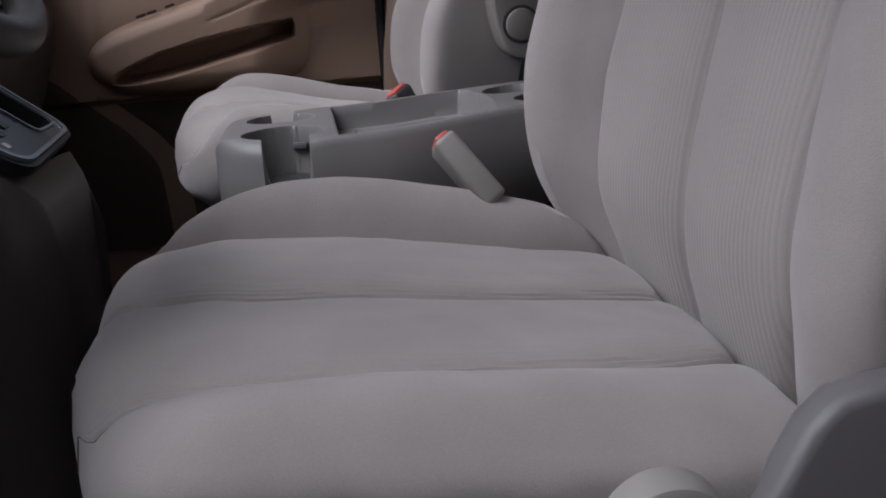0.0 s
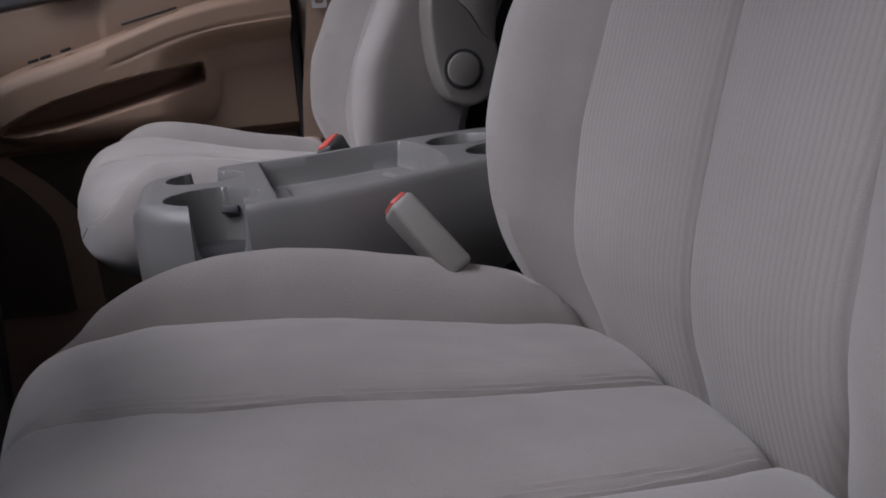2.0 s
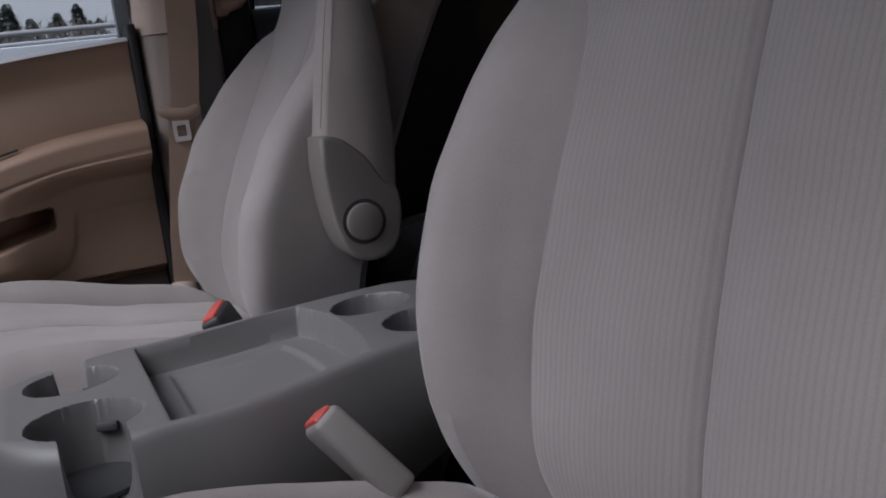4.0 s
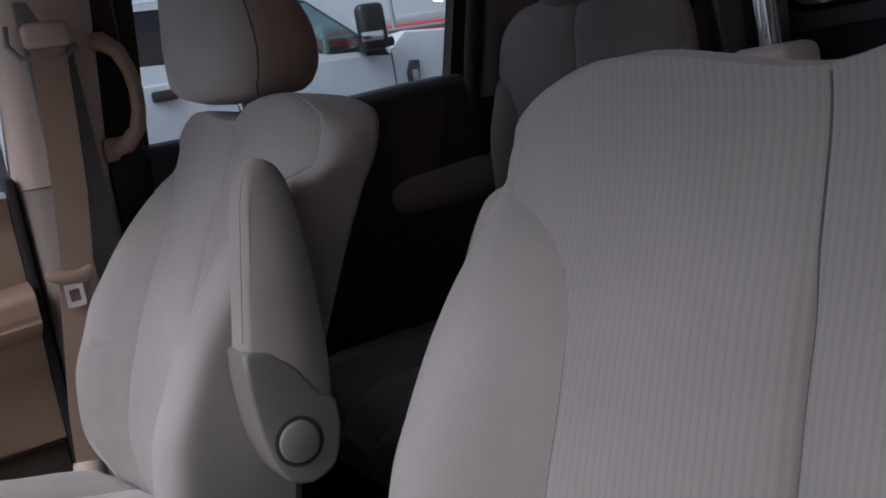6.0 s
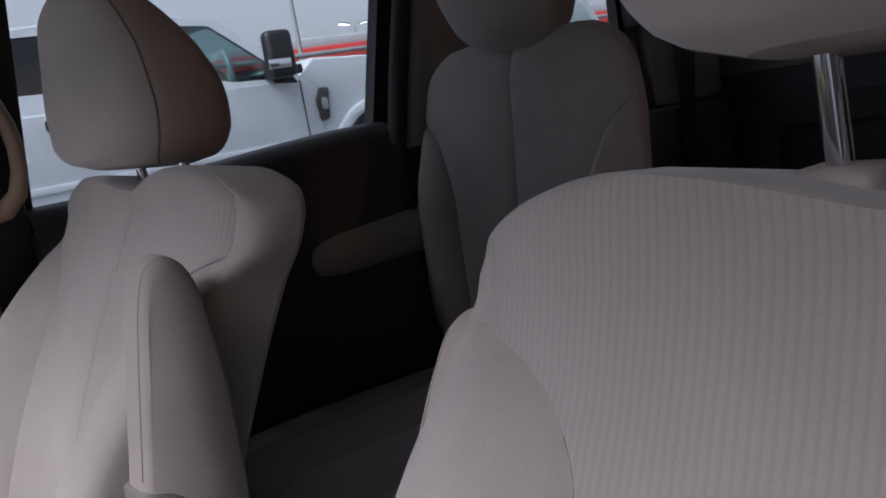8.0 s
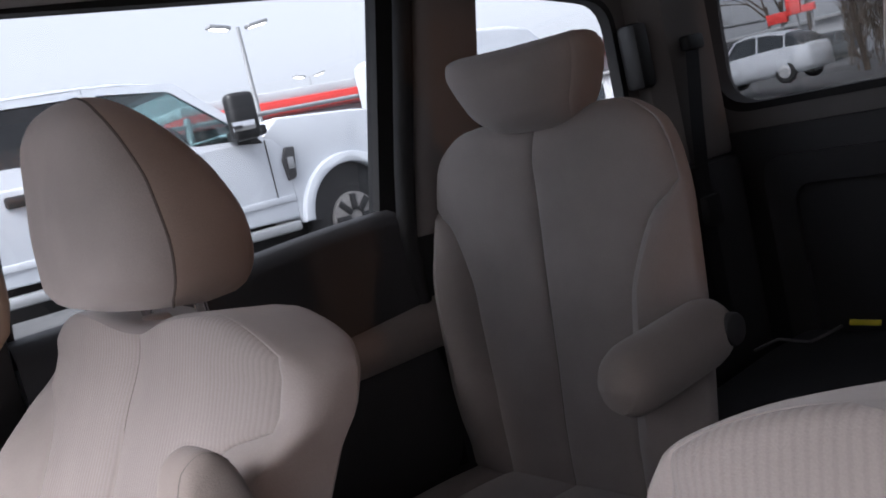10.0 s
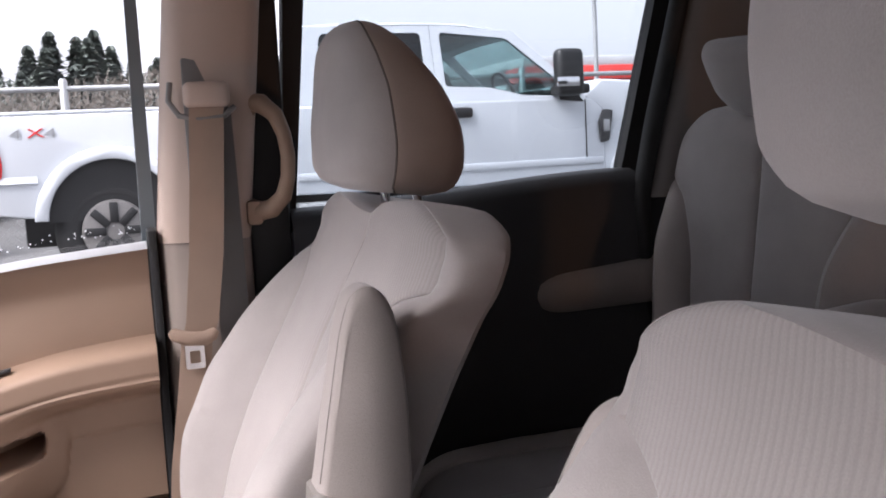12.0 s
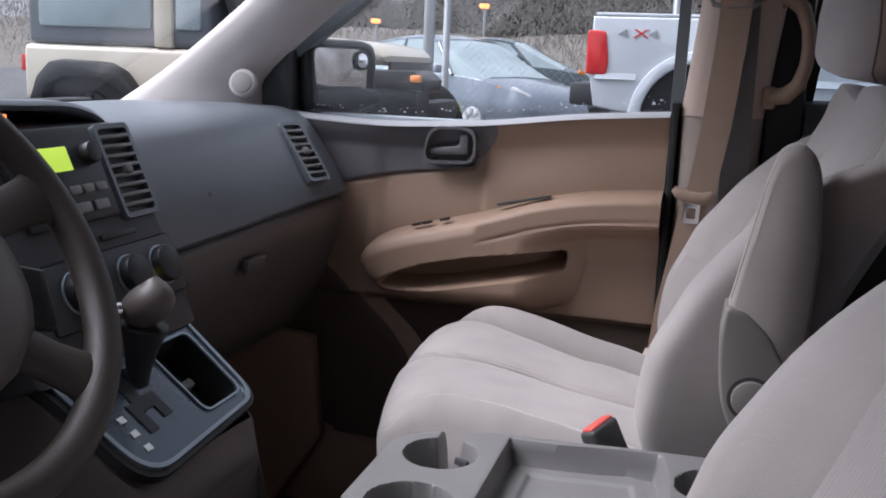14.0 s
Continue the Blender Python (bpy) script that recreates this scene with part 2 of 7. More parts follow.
def tube(points, radius, sides=12, closed=False, bm=None, flat=1.0):
    """A round rod along points; radius may be a list. flat: squeezes it along its second axis."""
    pts = [Vector(p) for p in points]
    rad = radius if isinstance(radius, (list, tuple)) else [radius] * len(pts)
    n, rings, side = len(pts), [], None
    for i, p in enumerate(pts):
        a = pts[i - 1] if i or closed else p
        b = pts[(i + 1) % n] if i < n - 1 or closed else p
        d = (b - a).normalized()
        if side is None:
            side = d.cross(Vector((0.31, 0.17, 0.93))).normalized()
        side = (side - d * side.dot(d)).normalized()
        up = d.cross(side)
        rings.append([p + rad[i] * (math.cos(k) * side + flat * math.sin(k) * up) for k in (2 * math.pi * j / sides for j in range(sides))])
    if closed:
        rings.append(rings[0])
    bm = loft(rings, not closed, bm)
    if closed:
        bmesh.ops.remove_doubles(bm, verts=bm.verts, dist=1e-6)
    return bm


def disc(c, normal, radius, depth, sides=32, bevel=0.0, bm=None):
    """A short cylinder from c along normal."""
    c, d = Vector(c), Vector(normal).normalized()
    s = d.cross(Vector((0.11, 0.23, 0.97))).normalized()
    u = d.cross(s)
    prof = [(radius, 0), (radius, depth)] if not bevel else [(radius, 0), (radius, depth - bevel), (radius - bevel * 0.3, depth - bevel * 0.3), (radius - bevel, depth)]
    return loft([[c + d * h + r * (math.cos(a) * s + math.sin(a) * u) for a in (2 * math.pi * j / sides for j in range(sides))] for r, h in prof], True, bm)


def ease(table):
    """A smooth curve without overshoot through (x, y) rows."""
    xs, ys = [np.array(c, float) for c in zip(*table)]
    h, d = np.diff(xs), np.diff(ys) / np.diff(xs)
    m = np.r_[d[0], [0 if a * b <= 0 else 2 * a * b / (a + b) for a, b in zip(d, d[1:])], d[-1]]

    def at(x):
        x = min(max(x, xs[0]), xs[-1])
        i = min(int(np.searchsorted(xs, x, "right")) - 1, len(h) - 1)
        t = (x - xs[i]) / h[i]
        return float(ys[i] * (1 + 2 * t) * (1 - t) ** 2 + m[i] * h[i] * t * (1 - t) ** 2 + ys[i + 1] * t * t * (3 - 2 * t) + m[i + 1] * h[i] * t * t * (t - 1))

    return at


def step(a, b, x):
    t = min(max((x - a) / (b - a), 0.0), 1.0)
    return t * t * (3 - 2 * t)


# ---- upholstery ----
def pad(place, stations, width, thick, middle, seam, bulge, power=3.5, dip=0.005, mid_seam=True, puff=0.008, fine=16, wing=False, upto=1.0, cap_from=9.0, crisp=0.0, pleat=0.0, far_dip=1.0):
    """A stitched cushion. place(u, a, n) gives the world point of width u, length a, height n over the middle.
    Returns one bmesh for the covers round the sides and one for each inner panel between the seams."""
    c = lambda k: [(1 - math.cos(math.pi * i / k)) / 2 for i in range(k + 1)]  # noqa: E731
    rows, flat = [], []
    for a in stations:
        w, t, n0, bu = width(a), thick(a), middle(a), bulge(a)
        both = seam(a) if isinstance(seam(a), tuple) else (seam(a), seam(a))
        sl, sr = [min(v, w * 0.975) for v in both]
        left, right = [[s + (w - s) * math.sin(q * math.pi / 2) ** 1.5 for q in c(12)] for s in (sl, sr)]
        front = [-u for u in reversed(left)] + [-sl + sl * q for q in c(fine)][1:] + [sr * q for q in c(fine)][1:] + right[1:]
        ring = []
        for u in front:
            s = sl if u < 0 else sr
            k = min(abs(u) / w, 1.0)
            pw = crisp if crisp and u < 0 else power(a) if callable(power) else power
            n = n0 + t * (1 - k**pw) ** (1 / pw)
            if abs(u) > s:
                q = (abs(u) - s) / max(w - s, 1e-4)
                h = bu[0] if u < 0 else bu[1]
                n += h * (0.28 + 0.72 * step(0.0, 0.55, q)) if wing else h * math.sin(math.pi * min(q * 1.15, 1.0)) ** 0.8
            else:
                q = abs(u) / s
                n += 0.28 * (bu[0] if u < 0 else bu[1]) * q**3 if wing else 0
                n += puff * 4 * q * (1 - q) if mid_seam else puff * (1 - q * q)
            wx, wy, wz = place(u, a, n)
            n += 0.0016 * noise.noise((wx * 16, wy * 9, wz * 16)) + 0.0009 * noise.noise((wx * 34, wy * 34, wz * 22 + 4))
            if crisp and u < -0.16:
                n += 0.006 * step(0.19, 0.240, -u) * noise.noise((wx * 22 + wy * 40, wx * 9, 0.7))
            if pleat:
                for v in (u, u + sl):
                    if 0 < v < 0.06:
                        n += pleat * math.sin(v * 1350 + 2.5 * noise.noise((wx * 9, v * 40, 0))) * math.exp(-v / 0.016)
            near = min(abs(abs(u) - s), abs(u) if mid_seam else 9)
            n -= (dip(a) if callable(dip) else dip) * (far_dip if u > s * 0.6 else 1.0) * (0.8 * math.exp(-((near / 0.0022) ** 2)) + 0.42 * math.exp(-((near / 0.012) ** 2)))
            ring.append(place(u, a, n))
        back = [w * math.cos(math.pi * i / 20) for i in range(1, 20)]
        flat.append([(u, a) for u in front + back])
        for u in back:
            k = min(abs(u) / w, 1.0)
            ring.append(place(u, a, n0 - t * (1 - k**3) ** (1 / 3)))
        rows.append(ring)
    n = len(rows[0])
    groups = [bmesh.new() for _ in range(3)]
    maps = [{} for _ in range(3)]

    def vert(g, r, i):
        if (r, i) not in maps[g]:
            maps[g][(r, i)] = groups[g].verts.new(rows[r][i])
        return maps[g][(r, i)]

    for r in range(len(rows) - 1):
        for i in range(n):
            j = (i + 1) % n
            g = 0 if stations[r] >= cap_from else 1 if 12 <= i < 12 + fine else 2 if 12 + fine <= i < 12 + 2 * fine else 0
            groups[g].faces.new([vert(g, r, i), vert(g, r, j), vert(g, r + 1, j), vert(g, r + 1, i)])
    groups[0].faces.new([vert(0, 0, i) for i in range(n)])
    if cap_from < 9:
        # a flat end, drawn across from front to back
        prev, us = [vert(0, len(rows) - 1, i) for i in range(len(front))], front
        for q in np.linspace(0, 1, 9)[1:]:
            line = []
            for u in us:
                k = min(abs(u) / w, 1.0)
                b = n0 - t * (1 - k**3) ** (1 / 3)
                f0 = n0 + t * (1 - k**3) ** (1 / 3)
                line.append(groups[0].verts.new(place(u, a, f0 + (b - f0) * q)))
            for i in range(len(us) - 1):
                groups[0].faces.new((prev[i], prev[i + 1], line[i + 1], line[i]))
            prev = line
    else:
        groups[0].faces.new([vert(0, len(rows) - 1, i) for i in range(n)])
    for g, group in enumerate(groups):
        chart, at = group.loops.layers.uv.new("UVMap"), {v: flat[r][i] for (r, i), v in maps[g].items()}
        for f in group.faces:
            for corner in f.loops:
                corner[chart].uv = at.get(corner.vert, (0, 0))
    top = upto * len(rows)
    seams = [[Vector(r[k]) for i, r in enumerate(rows) if (i < top or k == 12 + fine) and stations[i] < cap_from + 0.001] for k in ((12, 12 + fine, 12 + 2 * fine) if mid_seam else (12, 12 + 2 * fine))]
    return groups + [seams]


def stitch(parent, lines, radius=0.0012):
    """The sewn welts that lie in a cushion's grooves, with the crease shade in their colour."""
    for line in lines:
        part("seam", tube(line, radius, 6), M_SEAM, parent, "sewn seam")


def spread(a, b, n, ends=0.0):
    """n+1 stations from a to b, denser at the end b."""
    return [a + (b - a) * (q + ends * (q - q * q)) for q in (i / n for i in range(n + 1))]


def headrest(parent, x, y, z, raise_, lean=0.1, w=1.0, tall=1.0, deep=1.0, welt=0.0012):
    """A stitched head restraint on two chrome posts. z: the top of the backrest."""
    zb = z + raise_
    wid = ease([(0, 0.078), (0.004, 0.095), (0.014, 0.112), (0.035, 0.125), (0.065, 0.130), (0.105, 0.124), (0.14, 0.112), (0.168, 0.095), (0.187, 0.071), (0.197, 0.043), (0.200, 0.012)])
    thk = ease([(0, 0.032), (0.004, 0.047), (0.014, 0.058), (0.035, 0.064), (0.07, 0.0625), (0.11, 0.054), (0.15, 0.040), (0.18, 0.026), (0.195, 0.014), (0.200, 0.004)])
    # the face stays nearly flat, and the back slopes up to it
    mid = ease([(0, 0.0), (0.035, -0.001), (0.11, 0.008), (0.15, 0.019), (0.18, 0.028), (0.200, 0.032)])
    put = lambda u, a, n: (x - n + 0.35 * u * u + a * lean * 0.3, y + u, zb + a * tall + 0.14 * min(max(n, -0.06), 0.06) * step(0.06, 0.0, a))  # noqa: E731
    side, one, two, seams = pad(put, spread(0, 0.200, 44, 0.4), lambda a: wid(a) * w, lambda a: thk(a) * deep, lambda a: mid(a) * deep, lambda a: wid(a) * w * 0.972, lambda a: (0, 0), 3.2, 0.0025, False, 0.004, 18)
    head = part("headrest", side, M_HEADSIDE, parent, "beige cloth head restraint")
    stitch(head, seams, welt)
    for b in (one, two):
        part("headrest_face", b, M_CLOTH, head)
    for s in (-0.067, 0.067):
        part("headrest_post", tube([(x + 0.022, y + s, z - 0.02), (x + 0.018, y + s, zb + 0.03)], 0.006), M_CHROME, parent, "chrome headrest post")
        part("post_guide", box(x + 0.006, x + 0.038, y + s - 0.021, y + s + 0.021, z - 0.045, z + 0.004, 0.007, 3), M_BEIGE_CAP, parent, "beige post guide cap")
    return head


def fold_armrest(parent, x, y, z, side, lean=0.0, thick=0.052):
    """An armrest folded up against the backrest, with its pivot cover. side: +1 or -1, where the cap sits; lean: its slant."""
    def curve(out, n):
        f = ease([(k, p[0]) for k, p in enumerate(out)])
        g = ease([(k, p[1]) for k, p in enumerate(out)])
        return [(f(k), g(k)) for k in np.linspace(0, len(out) - 1, n)]

    out = [(-0.030, 0.02), (-0.022, 0.004), (-0.005, -0.002), (0.012, 0.0), (0.026, 0.014), (0.036, 0.06), (0.042, 0.12), (0.043, 0.18), (0.040, 0.22), (0.036, 0.25), (0.026, 0.272), (0.012, 0.280), (-0.002, 0.274),
           (-0.012, 0.25), (-0.022, 0.21), (-0.036, 0.15), (-0.044, 0.105), (-0.044, 0.06)]
    ring = [(px, pz + 0.022 * step(0.12, 0.26, pz)) for px, pz in curve(out, 60)]
    cx, cz = np.mean([p[0] for p in ring]), np.mean([p[1] for p in ring])
    slant = lambda pz: lean * (pz - 0.28)  # noqa: E731
    rings = []
    for q in np.linspace(-1, 1, 17):
        s = 1 - 0.15 * abs(q) ** 5
        rings.append([(x + cx + (px - cx) * s + slant(pz), y + q * thick / 2, z + cz + (pz - cz) * (1 - 0.10 * abs(q) ** 5)) for px, pz in ring])
    arm = part("armrest", loft(rings), M_SIDE, parent, "padded armrest folded upright", 50)
    for q in (0.62 * side,):
        s = 1 - 0.15 * abs(q) ** 5 + 0.006
        part("seam", tube([(x + cx + (px - cx) * s + slant(pz), y + q * thick / 2, z + cz + (pz - cz) * (s - 0.005)) for px, pz in ring if pz > 0.125 and px < 0.03], 0.0006, 6), M_COVER, arm, "sewn seam")
    low = curve([(-0.044, 0.128), (-0.038, 0.1305), (-0.024, 0.127), (-0.010, 0.116), (0.003, 0.103), (0.013, 0.086), (0.021, 0.073), (0.030, 0.067), (0.036, 0.061), (0.037, 0.042), (0.031, 0.014), (0.018, -0.005), (-0.003, -0.011), (-0.025, -0.003),
                 (-0.037, 0.020), (-0.044, 0.055), (-0.0465, 0.10)], 56)
    rings = []
    for q, s in ((-1, 0.90), (-0.97, 0.96), (-0.88, 0.99), (-0.7, 1.0), (0.7, 1.0), (0.88, 0.99), (0.97, 0.96), (1, 0.90)):
        rings.append([(x - 0.004 + (px + 0.004) * s + slant(pz), y + q * (thick / 2 + 0.003), z + 0.05 + (pz - 0.05) * s) for px, pz in low])
    cover = part("pivot_cover", loft(rings), M_COVER, arm, "moulded plastic pivot cover", 50)
    cap = (x - 0.009 + slant(0.034), y + side * (thick / 2 + 0.0005), z + 0.034)
    part("cap_groove", disc(cap, (0, side, 0), 0.0245, 0.003, 36), M_CHARCOAL, cover)
    part("pivot_cap", disc(cap, (0, side, 0), 0.0205, 0.0075, 36, 0.004), M_COVER, cover, "round pivot cap")
    return arm


def front_seat(name, yc, inner, raise_, label, ahead=0.0, lift=0.0, near=1.0, far=1.0, lean=0.0, outer=1.0, spread_seam=0.0, perk=0.0):
    """A front bucket seat. inner: +1 or -1, the side of the aisle. ahead, lift: how far it is set forward and up."""
    e = thing(name, (0.10, yc, 0.14), label, "car seat", "front seats")
    wid = ease([(0.43, 0.205), (0.47, 0.222), (0.55, 0.245), (0.66, 0.260), (0.78, 0.268), (0.885, 0.273), (0.922, 0.288), (0.942, 0.287), (0.965, 0.272), (0.985, 0.240), (0.996, 0.208), (1.002, 0.178), (1.005, 0.14)])
    thk = ease([(0.43, 0.03), (0.46, 0.045), (0.55, 0.050), (1.001, 0.050), (1.0035, 0.0485), (1.0046, 0.046), (1.005, 0.042)])
    front = ease([(0.43, 0.372), (0.50, 0.362), (0.57, 0.353), (0.65, 0.365), (0.75, 0.392), (0.82, 0.414), (0.91, 0.446), (0.985, 0.464), (1.005, 0.466)])
    seam = ease([(0.43, 0.135), (0.50, 0.152), (0.55, 0.164), (0.62, 0.166), (0.72, 0.160), (0.78, 0.158), (0.83, 0.160), (0.855, 0.165), (0.875, 0.174), (0.892, 0.188), (0.904, 0.206), (0.912, 0.228), (0.922, 0.264), (0.95, 0.262), (1.01, 0.25)])
    wing = ease([(0.43, 0.02), (0.52, 0.050), (0.60, 0.076), (0.68, 0.090), (0.75, 0.088), (0.80, 0.077), (0.83, 0.068), (0.86, 0.056), (0.885, 0.041), (0.905, 0.024), (0.92, 0.009), (0.932, 0.002), (1.005, 0.0)])

    def put(u, z, n):
        drop = 0.020 * math.exp(-((u / 0.075) ** 2)) * step(0.90, 1.0, z)
        drop += 0.020 * step(0.95, 1.0, z) * min(max((0.05 - n) / 0.1, 0.0), 1.0)
        return (front(z) + 0.050 - n - lean * (1.0 - z) / 0.45, yc + u, z - drop + lift * (1 - 0.4 * (z - 0.5) / 0.5))

    st = spread(0.43, 0.93, 50) + spread(0.935, 1.005, 18, 0.3)
    side, one, two, seams = pad(put, st, wid, thk, lambda z: 0.0, seam, lambda z: (wing(z) * (outer if inner > 0 else 1.0), wing(z) * (outer if inner < 0 else 1.0)), lambda z: 4.5 + 9 * step(0.95, 0.998, z), lambda z: 0.008 - 0.0055 * step(0.86, 0.905, z), wing=True, upto=0.65, cap_from=1.0005)
    back = part("backrest", side, M_CLOTH, e)
    stitch(back, seams)
    for b in (one, two):
        part("ribbed_panel", b, M_CORD, back, "ribbed cloth backrest panel")
    # cushion: lengthwise from the back to the front edge
    top = ease([(-0.118, 0.462), (-0.116, 0.480), (-0.110, 0.500), (-0.098, 0.517), (-0.080, 0.529), (-0.05, 0.538), (0.0, 0.543), (0.08, 0.540), (0.2, 0.524), (0.30, 0.508), (0.36, 0.498), (0.42, 0.488)])
    cw = ease([(-0.118, 0.10), (-0.115, 0.150), (-0.108, 0.188), (-0.095, 0.217), (-0.075, 0.236), (-0.04, 0.248), (0.02, 0.255), (0.12, 0.258), (0.28, 0.252), (0.42, 0.235)])
    ct = ease([(-0.118, 0.010), (-0.114, 0.026), (-0.10, 0.045), (-0.07, 0.062), (0.0, 0.072), (0.42, 0.072)])
    cs = ease([(-0.118, 0.085), (-0.110, 0.170), (-0.095, 0.205), (-0.075, 0.212), (-0.045, 0.198), (-0.02, 0.179), (0.04, 0.163), (0.18, 0.162), (0.30, 0.150), (0.42, 0.14)])
    cb = ease([(-0.118, 0.0), (-0.085, 0.018), (-0.04, 0.043), (0.02, 0.056), (0.10, 0.060), (0.20, 0.054), (0.30, 0.040), (0.38, 0.026), (0.42, 0.012)])
    if inner > 0:
        # the outer seam runs straight and fades at the front; the inner one climbs over the far edge; the middle one bends inwards
        cn = ease([(-0.118, 0.085), (-0.104, 0.154), (-0.09, 0.163), (-0.07, 0.168), (0.0, 0.173), (0.044, 0.171), (0.11, 0.165), (0.21, 0.153), (0.31, 0.138), (0.376, 0.120), (0.42, 0.105)])
        cf = ease([(-0.118, 0.09), (-0.108, 0.18), (-0.09, 0.212), (-0.06, 0.234), (-0.02, 0.224), (0.04, 0.203), (0.12, 0.188), (0.18, 0.176), (0.28, 0.152), (0.42, 0.14)])
        bend = ease([(-0.118, 0.080), (-0.09, 0.066), (-0.06, 0.045), (-0.03, 0.028), (0.04, 0.009), (0.13, -0.002), (0.20, -0.001), (0.27, 0.005), (0.34, 0.014), (0.42, 0.02)])
    else:
        cn = cf = cs
        bend = lambda a: 0.0  # noqa: E731
    skew = lambda u, a: step(0.06, -0.11, a) * (0.050 * max(-u - 0.02, 0) / 0.18 - 0.014 * max(u, 0) / 0.22) if inner > 0 else step(0.06, -0.11, a) * 0.032 * max(-u - 0.02, 0) / 0.18  # noqa: E731
    sides = lambda a: (cb(a) * (near if inner > 0 else far), cb(a) * (near if inner < 0 else far))  # noqa: E731

    def lay(u, a, n):
        """A place on the cushion, tucked in where it meets the backrest."""
        x, z, k = a - ahead + skew(u + bend(a) * max(1 - (u / (0.95 * cw(a))) ** 2, 0.0), a), n + lift, min(abs(u) / wid(0.5), 1.0)
        q = max(abs(u) - seam(0.5), 0.0) / (wid(0.5) - seam(0.5))
        gap = front(0.51) - lean * 0.49 / 0.45 + 0.05 - 0.05 * (1 - k**4.5) ** 0.22 - wing(0.51) * (outer if u * inner < 0 else 1.0) * (0.28 * min(abs(u) / seam(0.5), 1.0) ** 3 + 0.72 * step(0.0, 0.55, q)) - x
        z += 0.15 * spread_seam * step(0.02, 0.19, u) + perk * step(0.16, -0.05, a) * (0.35 + 0.65 * step(-0.16, 0.18, u))
        return (x, yc + u + bend(a) * max(1 - (u / (0.95 * cw(a))) ** 2, 0.0), z - 0.030 * math.exp(-max(gap, 0.0) / 0.0075))

    side, one, two, seams = pad(lay, spread(0.42, -0.118, 70, 0.40), cw, ct, lambda a: top(a) - ct(a), lambda a: (cn(a), cf(a)), sides, 3.6, lambda a: 0.012 - 0.008 * step(0.0, -0.09, a), True, 0.007, 64, pleat=0.0011, crisp=9.0 if inner > 0 else 0.0, far_dip=0.5 if spread_seam else 1.0)
    cush = part("cushion", side, M_CLOTH, e)
    stitch(cush, seams)
    for b in (one, two):
        part("seat_panel", b, M_CLOTH, cush, "smooth cloth seat panel")
    # plastic base and side valances
    part("seat_base", box(-0.04 - ahead, 0.44 - ahead, yc - 0.205, yc + 0.205, 0.20, 0.41 + lift, 0.03, 3), M_CHARCOAL, e)
    for s in (-1, 1):
        out = [(-0.02, 0.32), (0.30, 0.32), (0.44, 0.36), (0.49, 0.45), (0.48, 0.525), (0.44, 0.545)]
        out += [(0.36, 0.542), (0.332, 0.537), (0.316, 0.522), (0.298, 0.490), (0.27, 0.450), (0.10, 0.425), (0.0, 0.40)] if s != inner else [(0.395, 0.522), (0.36, 0.480), (0.28, 0.446), (0.10, 0.425), (0.0, 0.40)]
        part("side_valance", prism([(px - ahead, pz + lift - (0.06 if s == inner else 0.0)) for px, pz in out], "y", yc + s * 0.240, yc + s * 0.268, 0.008, 3), M_INSERT, e, "grey moulded seat side cover")
        part("seat_rail", box(-0.08 - ahead, 0.46 - ahead, yc + s * 0.18 - 0.02, yc + s * 0.18 + 0.02, 0.14, 0.2, 0.004), M_BLACK, e)
    headrest(e, *((0.488, yc, 0.990) if inner > 0 else (0.484, yc, 0.985 + 0.6 * lift)), raise_, w=1.08 if inner > 0 else 1.10, tall=1.02 if inner > 0 else 0.97, deep=1.10, welt=0.0006 if inner > 0 else 0.0012)
    dx, dz = (0.0, 0.0) if inner < 0 else (0.085, -0.045)
    fold_armrest(e, 0.368 + dx, yc + inner * (0.288 - 0.15 * dx), 0.668 + dz, inner, 0.30 if inner > 0 else 0.0)
    return e


driver = front_seat("driver_seat", 0.007, 1, 0.052, "grey beige cloth front bucket seat with raised headrest", near=0.3, outer=0.22, spread_seam=0.026)
dial = part("height_dial", disc((0.232, -0.262, 0.482), (0, -1, 0), 0.034, 0.022, 40, 0.006), M_LIGHTGREY, driver, "round grey seat adjuster dial")
part("dial_centre", disc((0.232, -0.2825, 0.482), (0, -1, 0), 0.018, 0.003, 32, 0.001), M_BLACK, dial)
front_seat("passenger_seat", 0.858, -1, 0.020, "grey beige cloth front passenger seat with folded armrest", 0.022, 0.045, 0.58, 0.58, 0.058, perk=0.030)


